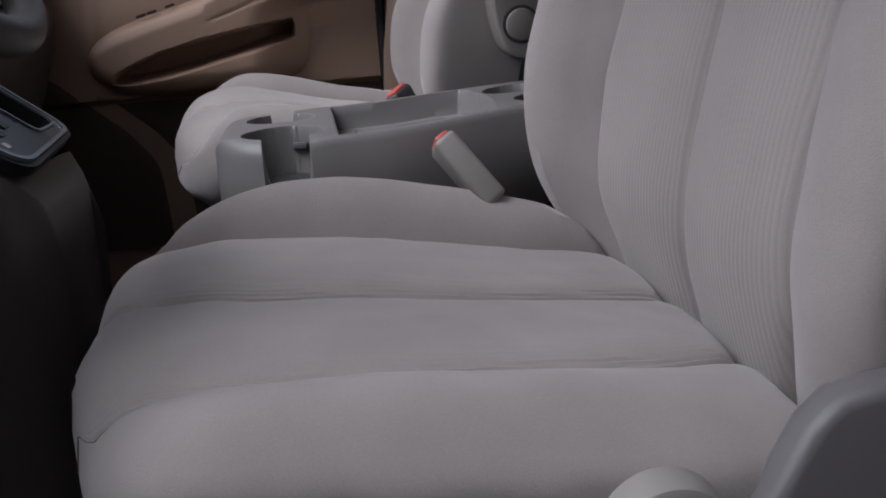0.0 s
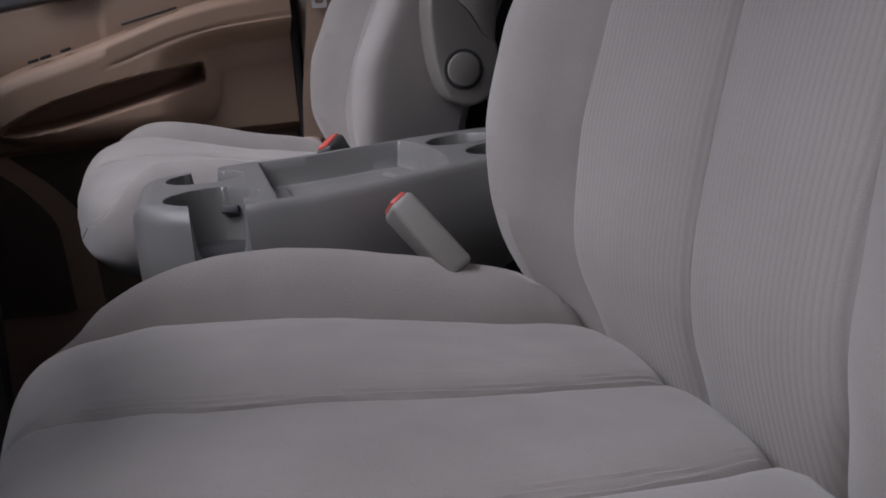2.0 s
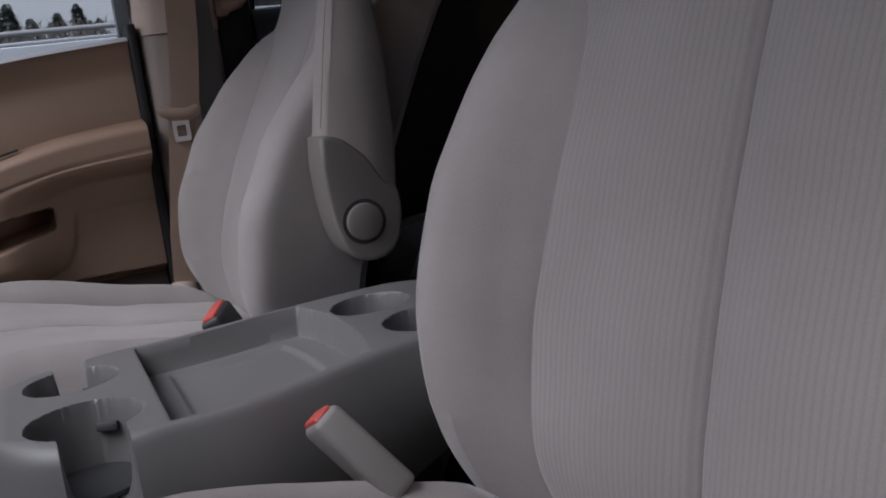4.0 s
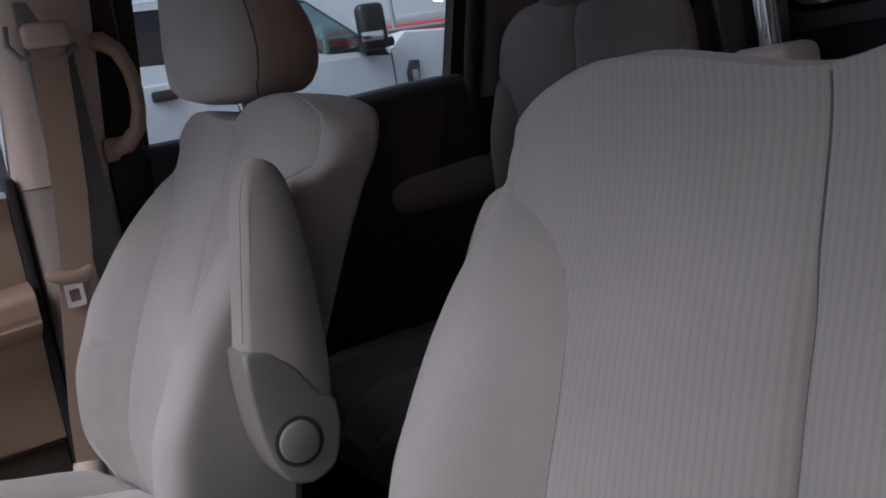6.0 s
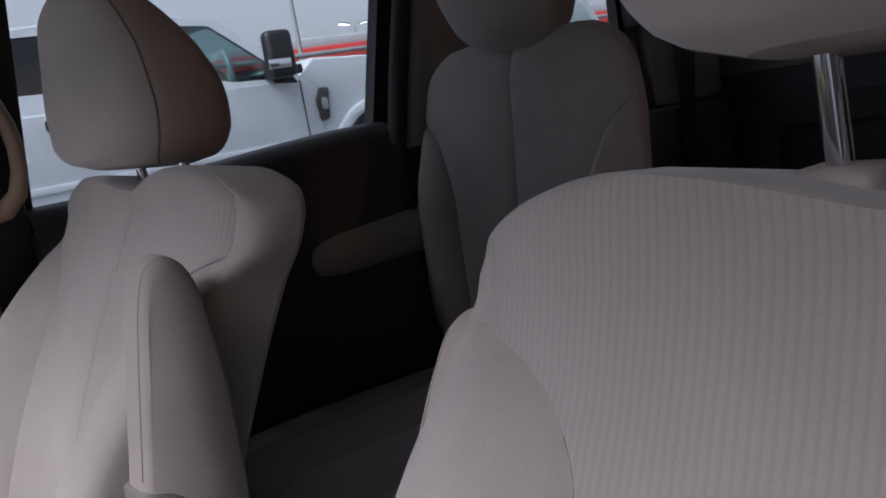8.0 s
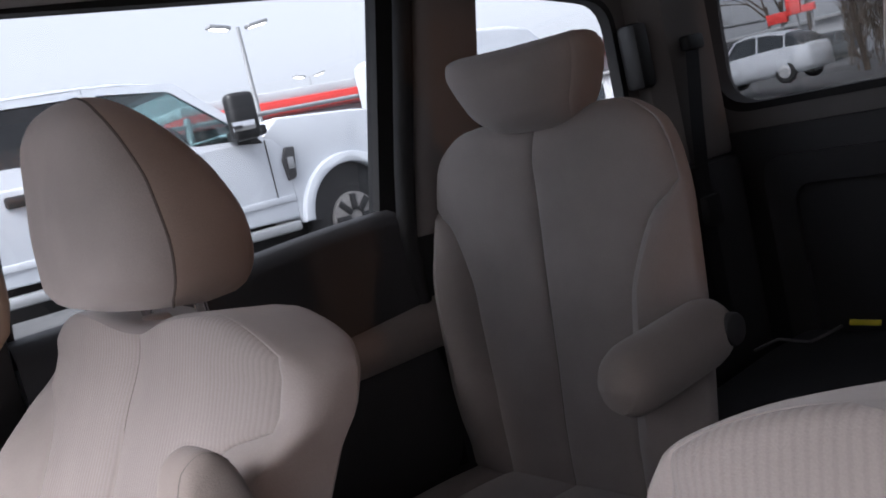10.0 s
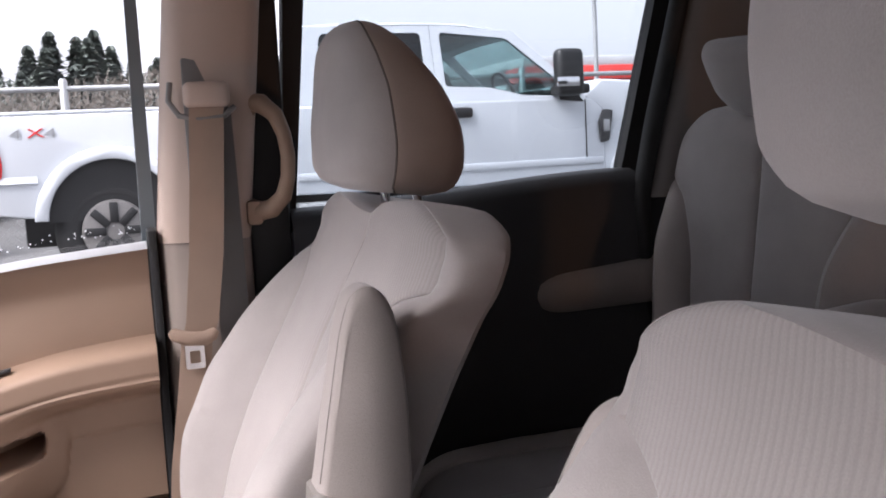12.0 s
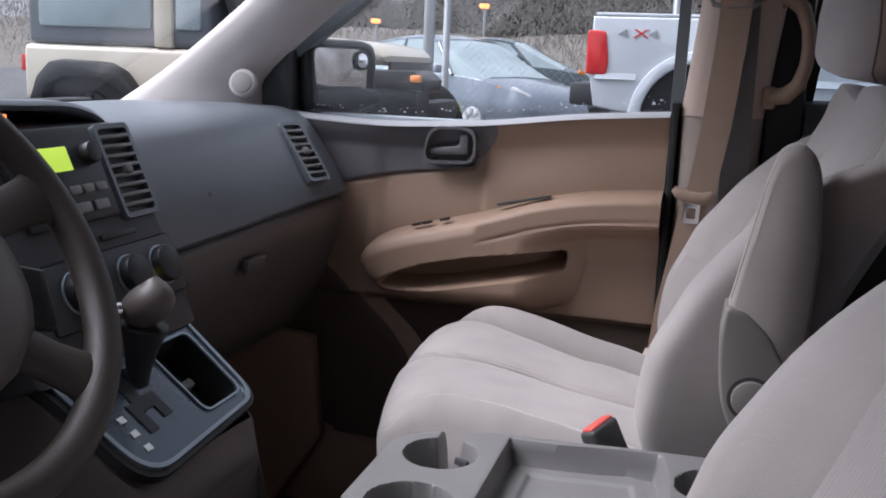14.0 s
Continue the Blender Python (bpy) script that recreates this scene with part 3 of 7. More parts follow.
def rear_seat(name, yc, label):
    """A second-row captain's chair with two lowered armrests."""
    e = thing(name, (0.95, yc, 0.14), label, "car seat", "second row seats")
    front = lambda z: 1.035 + 0.12 * (z - 0.65)  # noqa: E731
    wid = ease([(0.60, 0.228), (0.70, 0.238), (0.85, 0.246), (0.98, 0.245), (1.04, 0.236), (1.08, 0.220), (1.105, 0.19), (1.118, 0.16), (1.122, 0.13)])
    thk = ease([(0.60, 0.022), (0.70, 0.027), (1.06, 0.027), (1.10, 0.022), (1.118, 0.012), (1.122, 0.003)])
    seam = ease([(0.60, 0.130), (0.68, 0.135), (0.80, 0.150), (0.88, 0.160), (0.94, 0.180), (0.985, 0.205), (1.01, 0.240), (1.13, 0.23)])
    bul = ease([(0.60, 0.012), (0.75, 0.040), (0.88, 0.042), (0.96, 0.022), (1.01, 0.0), (1.13, 0.0)])

    def put(u, z, n):
        return (front(z) + 0.027 - n, yc + u, z - 0.012 * math.exp(-((u / 0.08) ** 2)) * step(1.03, 1.11, z))

    side, one, two, seams = pad(put, spread(0.60, 1.04, 30) + spread(1.045, 1.122, 14, 0.3), wid, thk, lambda z: 0.0, seam, lambda z: (bul(z), bul(z)), 5.0, upto=0.58)
    back = part("backrest", side, M_CLOTH, e)
    stitch(back, seams)
    for b in (one, two):
        part("backrest_panel", b, M_CLOTH, back)
    top = ease([(0.55, 0.54), (0.58, 0.585), (0.65, 0.605), (0.8, 0.605), (1.0, 0.605), (1.08, 0.60)])
    cw = ease([(0.55, 0.12), (0.565, 0.18), (0.60, 0.225), (0.66, 0.25), (0.8, 0.262), (1.08, 0.25)])
    ct = ease([(0.55, 0.02), (0.58, 0.055), (0.65, 0.07), (1.08, 0.07)])
    cs = ease([(0.55, 0.10), (0.60, 0.15), (0.8, 0.155), (1.08, 0.14)])
    side, one, two, seams = pad(lambda u, a, n: (a, yc + u, n), spread(1.08, 0.55, 40, 0.3), cw, ct, lambda a: top(a) - ct(a), cs, lambda a: (0.012, 0.012), 3.6, 0.004, True, 0.006)
    cush = part("cushion", side, M_CLOTH, e)
    stitch(cush, seams)
    for b in (one, two):
        part("seat_panel", b, M_CLOTH, cush)
    part("seat_base", box(0.66, 1.10, yc - 0.20, yc + 0.20, 0.14, 0.49, 0.03, 3), M_CHARCOAL, e)
    # wide low head restraint that leans over the backrest
    hw = ease([(0, 0.070), (0.006, 0.084), (0.02, 0.097), (0.05, 0.116), (0.08, 0.131), (0.10, 0.137), (0.115, 0.134), (0.122, 0.126), (0.126, 0.112)])
    ht = ease([(0, 0.012), (0.01, 0.03), (0.04, 0.05), (0.09, 0.052), (0.115, 0.042), (0.122, 0.030), (0.126, 0.010)])
    bow = lambda u: 0.006 * (u / 0.13) ** 2  # noqa: E731
    side, one, two, seams = pad(lambda u, a, n: (1.105 - n - a * 0.16 + 0.5 * u * u, yc - 0.008 + u, 1.100 + a * 0.92 + bow(u) + 0.04 * u), spread(0, 0.126, 24, 0.3), hw, ht, lambda a: 0.0, lambda a: hw(a) * 0.9, lambda a: (0, 0), 2.8, 0.002, False, 0.004, 12)
    head = part("headrest", side, M_SIDE, e)
    for b in (one, two):
        part("headrest_face", b, M_CLOTH, head)
    for s in (-0.06, 0.06):
        part("headrest_post", tube([(1.115, yc + s, 1.07), (1.105, yc + s, 1.13)], 0.006), M_CHROME, e)
    for s in (-1, 1):
        y = yc + s * 0.252
        rings = []
        for q in np.linspace(0, 1, 22):
            x = 1.125 - 0.305 * q if s > 0 else 1.098 - 0.213 * q
            z = (0.838 if s > 0 else 0.828) - 0.014 * q
            r = 0.038 * min(1.0, max(1 - ((q - 0.5) * 2) ** 6, 0.0) ** 0.5 + 0.02) * (1 - 0.22 * q * (s > 0))
            rings.append([(x + 0.0 * a, y + 0.036 * r / 0.036 * math.cos(a), z + 1.12 * r * math.sin(a)) for a in np.linspace(0, 2 * math.pi, 25)[:-1]])
        arm = part("armrest", loft(rings), M_SIDE, e, "padded armrest folded down")
        part("pivot_cap", disc((1.098 if s > 0 else 1.072, y + s * 0.030, 0.838 if s > 0 else 0.828), (0, s, 0), 0.020, 0.010, 28, 0.004), M_CHARCOAL, arm)
    return e


rear_seat("rear_seat", 0.945, "shaded grey beige cloth captain's chair with armrests")
rear_seat("rear_seat", -0.10, "shaded grey beige cloth captain's chair behind driver")


# ---- the van's shell ----
XF, XB, YL, YR, ROOF = -0.98, 1.92, -0.42, 1.27, 1.43
solo("floor", box(XF, XB, YL, YR, 0.10, 0.14, 0), M_CARPET, "dark carpeted van floor", "floor", kind="structure")
solo("ceiling", box(-0.12, XB + 0.06, YL - 0.04, YR + 0.04, ROOF, ROOF + 0.05, 0.01), M_HEADLINER, "grey fabric headliner", "ceiling", kind="structure")


def rounded(points, r, n=5):
    """A polygon with its corners rounded; r may be a list."""
    out, k = [], len(points)
    for i, p in enumerate(points):
        p, a, b = Vector(p), Vector(points[i - 1]), Vector(points[(i + 1) % k])
        q = r[i] if isinstance(r, (list, tuple)) else r
        s, e = p + (a - p).normalized() * q, p + (b - p).normalized() * q
        for j in range(n + 1):
            t = j / n
            out.append(tuple(s * (1 - t) ** 2 + 2 * p * t * (1 - t) + e * t * t))
    return out


# passenger door: a moulded trim whose relief runs over x and z
TOPLINE = ease([(-0.56, 0.66), (-0.318, 0.664), (-0.308, 0.688), (-0.294, 0.706), (-0.241, 0.731), (-0.16, 0.753), (-0.07, 0.779), (0.02, 0.808), (0.11, 0.826), (0.203, 0.834), (0.24, 0.836)])
PODLOW = ease([(-0.56, 0.66), (-0.318, 0.660), (-0.308, 0.644), (-0.281, 0.620), (-0.247, 0.606), (-0.15, 0.601), (0.02, 0.607), (0.066, 0.620), (0.088, 0.650), (0.10, 0.70), (0.24, 0.71)])
MOUTH_TOP = ease([(-0.268, 0.644), (-0.245, 0.657), (-0.171, 0.684), (-0.078, 0.704), (0.03, 0.719), (0.060, 0.721), (0.068, 0.719)])
MOUTH_LOW = ease([(-0.268, 0.640), (-0.245, 0.637), (-0.17, 0.644), (-0.077, 0.663), (0.032, 0.688), (0.060, 0.695), (0.068, 0.702)])
INSERT = ease([(-0.56, 0.735), (-0.465, 0.769), (-0.396, 0.796), (-0.261, 0.833), (-0.102, 0.862), (0.0, 0.9)])


def roll(e, r):
    """A quarter-round edge: 0 outside, 1 at r inside."""
    k = 1 - min(max(e / r, 0.0), 1.0)
    return math.sqrt(1 - k * k)


def door_depth(x, z):
    t, low = TOPLINE(x), PODLOW(x)
    y = 1.190 - 0.016 * step(0.90, 0.955, z) - 0.012 * step(t + 0.11, t, z) * step(-0.45, -0.30, x)
    # armrest with its rounded nose, and the pocket bin below it
    y -= 0.064 * (1 - 0.85 * step(-0.02, 0.095, x) * step(t - 0.05, t - 0.085, z)) * roll(t - z, 0.017) * roll(z - low, 0.040 + 0.03 * step(0.0, 0.06, x)) * (roll(x + 0.318, 0.03) if x < -0.28 else 1.0)
    # crease under the padded part
    g = abs(z - (t - 0.046)) / 0.0025
    y += 0.003 * math.exp(-g * g) * step(-0.10, -0.06, x)
    # step where the pad begins
    y += 0.006 * step(t - 0.030, t - 0.012, z) * step(-0.085, -0.10, x) * step(-0.31, -0.28, x)
    # pocket mouth
    if -0.268 < x < 0.068:
        y += 0.085 * step(0.0, 0.008, MOUTH_TOP(x) - z) * step(-0.012, 0.004, z - MOUTH_LOW(x)) * step(0.068, 0.060, x)
    y += 0.02 * step(0.600, 0.588, z)
    # recess of the inner handle
    hx, hz = abs(x + 0.159) / 0.048, abs(z - 0.889) / 0.031
    y += 0.028 * step(1.0, 0.86, (hx**4 + hz**4) ** 0.25)
    # groove round the dark insert
    if x < -0.114:
        g = min(abs(z - INSERT(x)) / 0.004, 9)
        y += 0.004 * math.exp(-g * g)
    return y


door = thing("door_1", (-0.15, 1.2, 0.30), "tan passenger door with dark upper insert", "car door", kind="structure")
xs = np.linspace(-0.62, 0.222, 240)


SILL = ease([(-0.62, -0.018), (-0.45, -0.030), (-0.30, -0.036), (-0.12, -0.027), (0.08, -0.004), (0.222, 0.007)])


def door_top(x, z):
    return z + SILL(x) * step(0.80, 0.955, z)


rows = []
for x in xs:
    t = TOPLINE(x)
    col = []
    for p in np.linspace(0, 1, 230):
        z = 0.30 + (t - 0.30) * p / 0.70 if p < 0.70 else t + (0.955 - t) * (p - 0.70) / 0.30
        col.append((x, door_depth(x, z), door_top(x, z)))
    rows.append(col)
tan_bm = quad_grid(rows)[0]
dark_rows = []
for i in np.linspace(0, 1, 70):
    row = []
    for k in np.linspace(0, 1, 40):
        x = -0.62 + (0.62 - 0.108) * i
        low = INSERT(x)
        z = low + (0.955 - low) * k
        x = -0.62 + (0.62 - 0.108 + 0.036 * step(0.86, 0.94, z)) * i
        lip = min(min(k, 1 - i) / 0.03, 1.0)
        row.append((x, door_depth(x, z) - 0.004 * math.sqrt(lip), door_top(x, z)))
    dark_rows.append(row)
dark_bm = quad_grid(dark_rows)[0]
part("door_trim", tan_bm, M_BEIGE, door, "tan moulded door trim")
# dark brown lower panels on both sides of the sweeping tan moulding
SWEEP = ease([(0.30, -0.215), (0.45, -0.222), (0.52, -0.262), (0.58, -0.325), (0.63, -0.378), (0.66, -0.42), (0.70, -0.50), (0.735, -0.60)])
low_rows = []
for z in np.linspace(0.302, 0.588, 30):
    x0 = SWEEP(z) + 0.050
    low_rows.append([(x, door_depth(x, z) - 0.005 * math.sqrt(min(1.0, (x - x0) / 0.012, (0.590 - z) / 0.012)), z) for x in np.linspace(x0, 0.220, 40)])
part("lower_panel", quad_grid(low_rows)[0], M_DOORLOW, door, "dark brown lower door panel")
low_rows = []
for z in np.linspace(0.302, 0.70, 40):
    x1 = SWEEP(z)
    low_rows.append([(x, door_depth(x, z) - 0.005 * math.sqrt(min(1.0, (x1 - x) / 0.012)), z) for x in np.linspace(-0.62, x1, 30)])
part("front_lower_panel", quad_grid(low_rows)[0], M_DOORLOW, door, "dark brown front lower corner of the door")
part("door_insert", dark_bm, M_INSERT, door, "dark slate upper door insert")
sill = [[(x, y, 0.947 + SILL(x) + dz) for y, dz in ((1.168, 0.006), (1.178, 0.0125), (1.20, 0.0145), (1.235, 0.010), (1.245, -0.02))] for x in np.linspace(-0.62, 0.222, 30)]
part("door_sill", quad_grid(sill)[0], M_SILL, door, "pale grey upper door edge")
part("door_shell", box(-0.62, 0.222, 1.262, 1.29, 0.12, 0.93, 0.01), M_PAINT_W, door)
part("door_bottom", box(-0.62, 0.222, 1.20, 1.262, 0.12, 0.32, 0.01), M_BEIGE, door)
part("door_handle", prism(rounded([(-0.196, 0.870), (-0.124, 0.874), (-0.124, 0.910), (-0.140, 0.910), (-0.142, 0.890), (-0.196, 0.882)], 0.005), "y", 1.172, 1.186, 0.004), M_INSERT, door, "grey pull lever in recess")
bezel_o, bezel_i = (rounded([(-0.159 - w, 0.889 - h), (-0.159 + w, 0.889 - h * 0.9), (-0.159 + w, 0.889 + h), (-0.159 - w * 0.7, 0.889 + h)], 0.024) for w, h in ((0.051, 0.034), (0.0465, 0.0295)))
part("handle_bezel", ring_prism(bezel_o, bezel_i, "y", 1.164, 1.182), M_INSERT, door)
for x in (-0.205, -0.185, -0.152):
    part("window_switch", moved(box(-0.009, 0.009, -0.006, 0.006, 0, 0.005, 0.002), pose(x, 1.143, TOPLINE(x) + 0.0025, 0, -14, 0)), M_BLACK, door)
part("grip_slot", moved(box(-0.048, 0.048, -0.007, 0.007, 0, 0.004, 0.001), pose(-0.012, 1.150, TOPLINE(-0.012) + 0.0035, 0, -13, 0)), M_CHARCOAL, door, "dark slot in armrest")
part("rear_edge_strip", box(0.2235, 0.236, 1.165, 1.27, 0.14, 0.985, 0.003), M_RUBBER, door, "black door edge seal")

# front right window: from the slanted windscreen pillar to the centre pillar
win = thing("window_1", (-0.1, 1.25, 0.95), "clear passenger door window with raindrops", "window", kind="structure")
pane = [(-0.50, 0.90), (0.226, 0.95), (0.226, 1.41), (-0.02, 1.41), (-0.36, 1.145), (-0.50, 1.03)]
part("pane", prism(pane, "y", 1.2475, 1.2515), M_GLASS, win).visible_shadow = False
frame_o = [(-0.54, 0.88), (0.238, 0.925), (0.238, 1.43), (-0.03, 1.43), (-0.375, 1.16), (-0.54, 1.04)]
frame_i = [(-0.493, 0.905), (0.217, 0.945), (0.222, 1.405), (-0.015, 1.405), (-0.355, 1.135), (-0.493, 1.028)]
part("window_frame", ring_prism(frame_o, frame_i, "y", 1.235, 1.265), M_FRAME, win, "grey blue window channel")
drops = bmesh.new()
rnd = random.Random(4)
for _ in range(90):
    x, r = rnd.uniform(-0.48, 0.21), rnd.uniform(0.0006, 0.0019)
    z = 0.973 + SILL(x) + abs(rnd.gauss(0, 0.006))
    bmesh.ops.create_icosphere(drops, subdivisions=1, radius=r, matrix=pose(x, 1.2465, z))
tagged(part("raindrops", drops, M_DROP, win, "water drops along window edge"), kind="stuff")

# windscreen pillars, windscreen and cowl
M_APILLAR = mat("pale_grey_pillar_trim", (0.47, 0.43, 0.415), 0.6, 0.06, 7, 1200, 0.12)


def slab(points, thick, mat_, name, parent=None, label=""):
    """A plate from a 3D quad, thickened along its normal, with softened edges."""
    q = [Vector(p) for p in points]
    nrm = (q[1] - q[0]).cross(q[2] - q[0]).normalized() * thick
    bm = bmesh.new()
    a, b = [bm.verts.new(p) for p in q], [bm.verts.new(p + nrm) for p in q]
    k = len(q)
    bm.faces.new(a), bm.faces.new(list(reversed(b)))
    for i in range(k):
        bm.faces.new((a[i], b[i], b[(i + 1) % k], a[(i + 1) % k]))
    bmesh.ops.recalc_face_normals(bm, faces=bm.faces)
    bmesh.ops.bevel(bm, geom=bm.edges[:], offset=min(0.006, abs(thick) * 0.3), segments=2, affect="EDGES")
    return part(name, bm, mat_, parent, label)


for sgn, y, nm in ((1, 1.185, "pillar_front_right"), (-1, -0.335, "pillar_front_left")):
    rings = []
    for z in np.linspace(0.90, 1.45, 26):
        w = 0.092 + 0.075 * math.exp(-max(z - 0.93, 0) / 0.045)
        x = -0.60 + 1.37 * (z - 1.03) + 0.045 * math.exp(-max(z - 0.93, 0) / 0.03)
        yy = y - sgn * 0.10 * step(0.95, 1.45, z)
        rings.append([(x + w * cx, yy + sgn * 0.055 * cy, z) for cx, cy in ((-1.0, 0.1), (-0.85, -0.45), (-0.45, -0.85), (0.3, -0.75), (0.85, -0.25), (1.0, 0.3), (0.9, 0.9), (-0.2, 1.2), (-0.9, 0.9))])
    pil = solo(nm, loft(rings), M_APILLAR, "pale grey beige windscreen pillar trim", "pillar", kind="structure", angle=60)
    if sgn > 0:
        tw = part("tweeter", disc((-0.552, 1.145, 0.980), (0.15, -1, 0.25), 0.026, 0.014, 32, 0.005), M_APILLAR, pil, "round tweeter housing")
        part("tweeter_grille", disc((-0.550, 1.131, 0.983), (0.15, -1, 0.25), 0.019, 0.003, 28, 0.001), M_LIGHTGREY, tw)
solo("trim_corner", prism([(-0.545, 0.93), (-0.488, 0.93), (-0.488, 1.045), (-0.545, 1.02)], "y", 1.20, 1.262, 0.004), M_BLACK, "black mirror corner trim", "trim", kind="structure")
wind = thing("windscreen", (-0.6, 0.42, 0.95), "clear windscreen", "window", kind="structure")
slab([(-0.93, -0.30, 0.93), (-0.93, 1.16, 0.93), (-0.10, 1.06, 1.42), (-0.10, -0.22, 1.42)], 0.004, M_GLASS, "pane", wind).visible_shadow = False
part("lower_seal", box(-0.97, -0.915, -0.34, 1.2, 0.905, 0.935, 0.008), M_RUBBER, wind)
solo("bulkhead", box(-1.0, -0.95, YL, YR, 0.10, 0.92, 0.01), M_BLACK, "dark bulkhead under the windscreen", "wall", kind="structure")
solo("trim_header", box(-0.16, -0.06, YL, YR, 1.405, 1.45, 0.01), M_HEADLINER, "grey roof header trim", "trim", kind="structure")

# centre pillar with belt, guide and grab handle
pil = thing("pillar_centre_right", (0.30, 1.2, 0.14), "beige door pillar trim above dark lower trim", "pillar", kind="structure")
rings = []
for z in np.linspace(0.965, 1.43, 14):
    k = 0.10 * (z - 0.965)
    rings.append([(x + k, y - 0.06 * (z - 0.965), z) for x, y in ((0.238, 1.26), (0.238, 1.19), (0.246, 1.165), (0.262, 1.153), (0.305, 1.148), (0.345, 1.152), (0.362, 1.162), (0.370, 1.19), (0.370, 1.26))])
part("upper_trim", loft(rings), M_PILLAR, pil, "beige upper pillar trim", 50)
rings = [[(x, y + 0.003, z) for x, y in ((0.238, 1.26), (0.238, 1.19), (0.246, 1.165), (0.262, 1.153), (0.305, 1.148), (0.345, 1.152), (0.362, 1.162), (0.370, 1.19), (0.370, 1.26))] for z in (0.14, 0.5, 0.964)]
part("lower_trim", loft(rings), M_PILLAR_LOW, pil, "lower pillar trim with shadow added to its brown grey", 50)
part("adjuster_slot", box(0.285, 0.345, 1.136, 1.150, 0.99, 1.22, 0.004), M_GREY, pil, "grey belt height adjuster slot")
part("rear_frame", box(0.3715, 0.432, 1.20, 1.27, 0.14, 1.43, 0.006), M_BLACK, pil, "black slide door opening frame")

belt = thing("seat_belt", (0.30, 1.12, 0.56), "beige seat belt with chrome tongue on pillar", "seat belt")
guide = part("belt_guide", box(0.283, 0.343, 1.088, 1.118, 1.150, 1.184, 0.008, 3), M_PILLAR, belt, "beige belt guide")
part("guide_hook", tube([(0.268, 1.125, 1.185), (0.264, 1.118, 1.16), (0.276, 1.108, 1.140), (0.30, 1.103, 1.135), (0.335, 1.103, 1.138), (0.350, 1.11, 1.15)], 0.004), M_GREY, guide)
web = [(0.312, 1.100, 1.155, 0.023), (0.305, 1.103, 1.05, 0.023), (0.297, 1.108, 0.95, 0.023), (0.285, 1.110, 0.86, 0.022), (0.275, 1.110, 0.83, 0.021), (0.265, 1.115, 0.75, 0.022), (0.250, 1.118, 0.65, 0.023), (0.242, 1.12, 0.56, 0.023)]
bm = loft([[(x0 - w, y - 0.0005, z), (x0, y - 0.0012, z), (x0 + w, y - 0.0005, z), (x0 + w, y + 0.0008, z), (x0 - w, y + 0.0008, z)] for x0, y, z, w in web])
part("webbing", bm, M_BELT, belt, "beige belt webbing")
web = [[(x0 + s * 0.021, y, z) for s in (-1, 0, 1)] for x0, y, z in ((0.325, 1.120, 1.150), (0.328, 1.128, 1.05), (0.330, 1.133, 0.95), (0.332, 1.136, 0.80), (0.335, 1.138, 0.62))]
bm = quad_grid(web)[0]
bmesh.ops.solidify(bm, geom=bm.faces[:], thickness=0.0016)
# same belt as the beige webbing, greyed to put its shade into the colour
part("return_webbing", bm, M_GREY, belt, "return webbing with its shade put into a grey colour")
tongue = part("tongue", tube([(0.240, 1.106, 0.850), (0.246, 1.105, 0.845), (0.262, 1.104, 0.838), (0.286, 1.104, 0.836), (0.297, 1.105, 0.841), (0.302, 1.106, 0.846)], [0.005, 0.009, 0.010, 0.010, 0.009, 0.005], 12), M_BELT, belt, "beige belt tongue grip")
part("tongue_plate", ring_prism(rounded([(0.258, 0.795), (0.284, 0.795), (0.284, 0.83), (0.258, 0.83)], 0.004), rounded([(0.264, 0.803), (0.278, 0.803), (0.278, 0.820), (0.264, 0.820)], 0.002), "y", 1.104, 1.107), M_CHROME, tongue, "chrome tongue plate")
part("anchor_cover", tube([(0.238, 1.12, 0.57), (0.232, 1.11, 0.54), (0.222, 1.10, 0.50)], [0.022, 0.026, 0.02], 14), M_PILLAR, belt)

grab = thing("grab_handle", (0.38, 1.19, 1.0), "beige moulded grab handle on the door pillar", "grab handle")
part("grip", tube([(0.372, 1.165, 1.158), (0.392, 1.150, 1.155), (0.410, 1.142, 1.138), (0.420, 1.140, 1.110), (0.424, 1.140, 1.08), (0.422, 1.140, 1.05), (0.414, 1.142, 1.022), (0.398, 1.150, 1.005), (0.374, 1.165, 1.000)], [0.014, 0.014, 0.012, 0.0105, 0.0105, 0.0105, 0.012, 0.014, 0.014], 14), M_BEIGE, grab)
for z in (1.0, 1.156):
    part("mount", box(0.362, 0.385, 1.150, 1.20, z - 0.018, z + 0.018, 0.006), M_BEIGE, grab)


# sliding door, rear pillars, quarter window and tailgate
slide = thing("door_2", (0.75, 1.22, 0.14), "dark trimmed sliding door", "car door", kind="structure")
rows = []
for x in np.linspace(0.434, 1.03, 40):
    zt = 0.992 + 0.03 * step(0.45, 1.0, x)
    rows.append([(x, y, z) for y, z in ((1.262, zt), (1.235, zt + 0.006), (1.212, zt), (1.198, zt - 0.02), (1.192, 0.90), (1.185, 0.80), (1.165, 0.74), (1.165, 0.66), (1.19, 0.60), (1.20, 0.14))])
part("door_trim", quad_grid(rows)[0], M_CHARCOAL, slide, "dark grey sliding door trim", 60)
part("door_shell", box(0.432, 1.06, 1.264, 1.29, 0.12, 0.985, 0.008), M_PAINT_W, slide)
win = thing("window_2", (0.75, 1.25, 1.0), "clear sliding door window", "window", kind="structure")
pane = [(0.436, 0.98), (1.022, 1.005), (1.125, 1.39), (0.475, 1.405)]
part("pane", prism(pane, "y", 1.2475, 1.2515), M_REARGLASS, win).visible_shadow = False
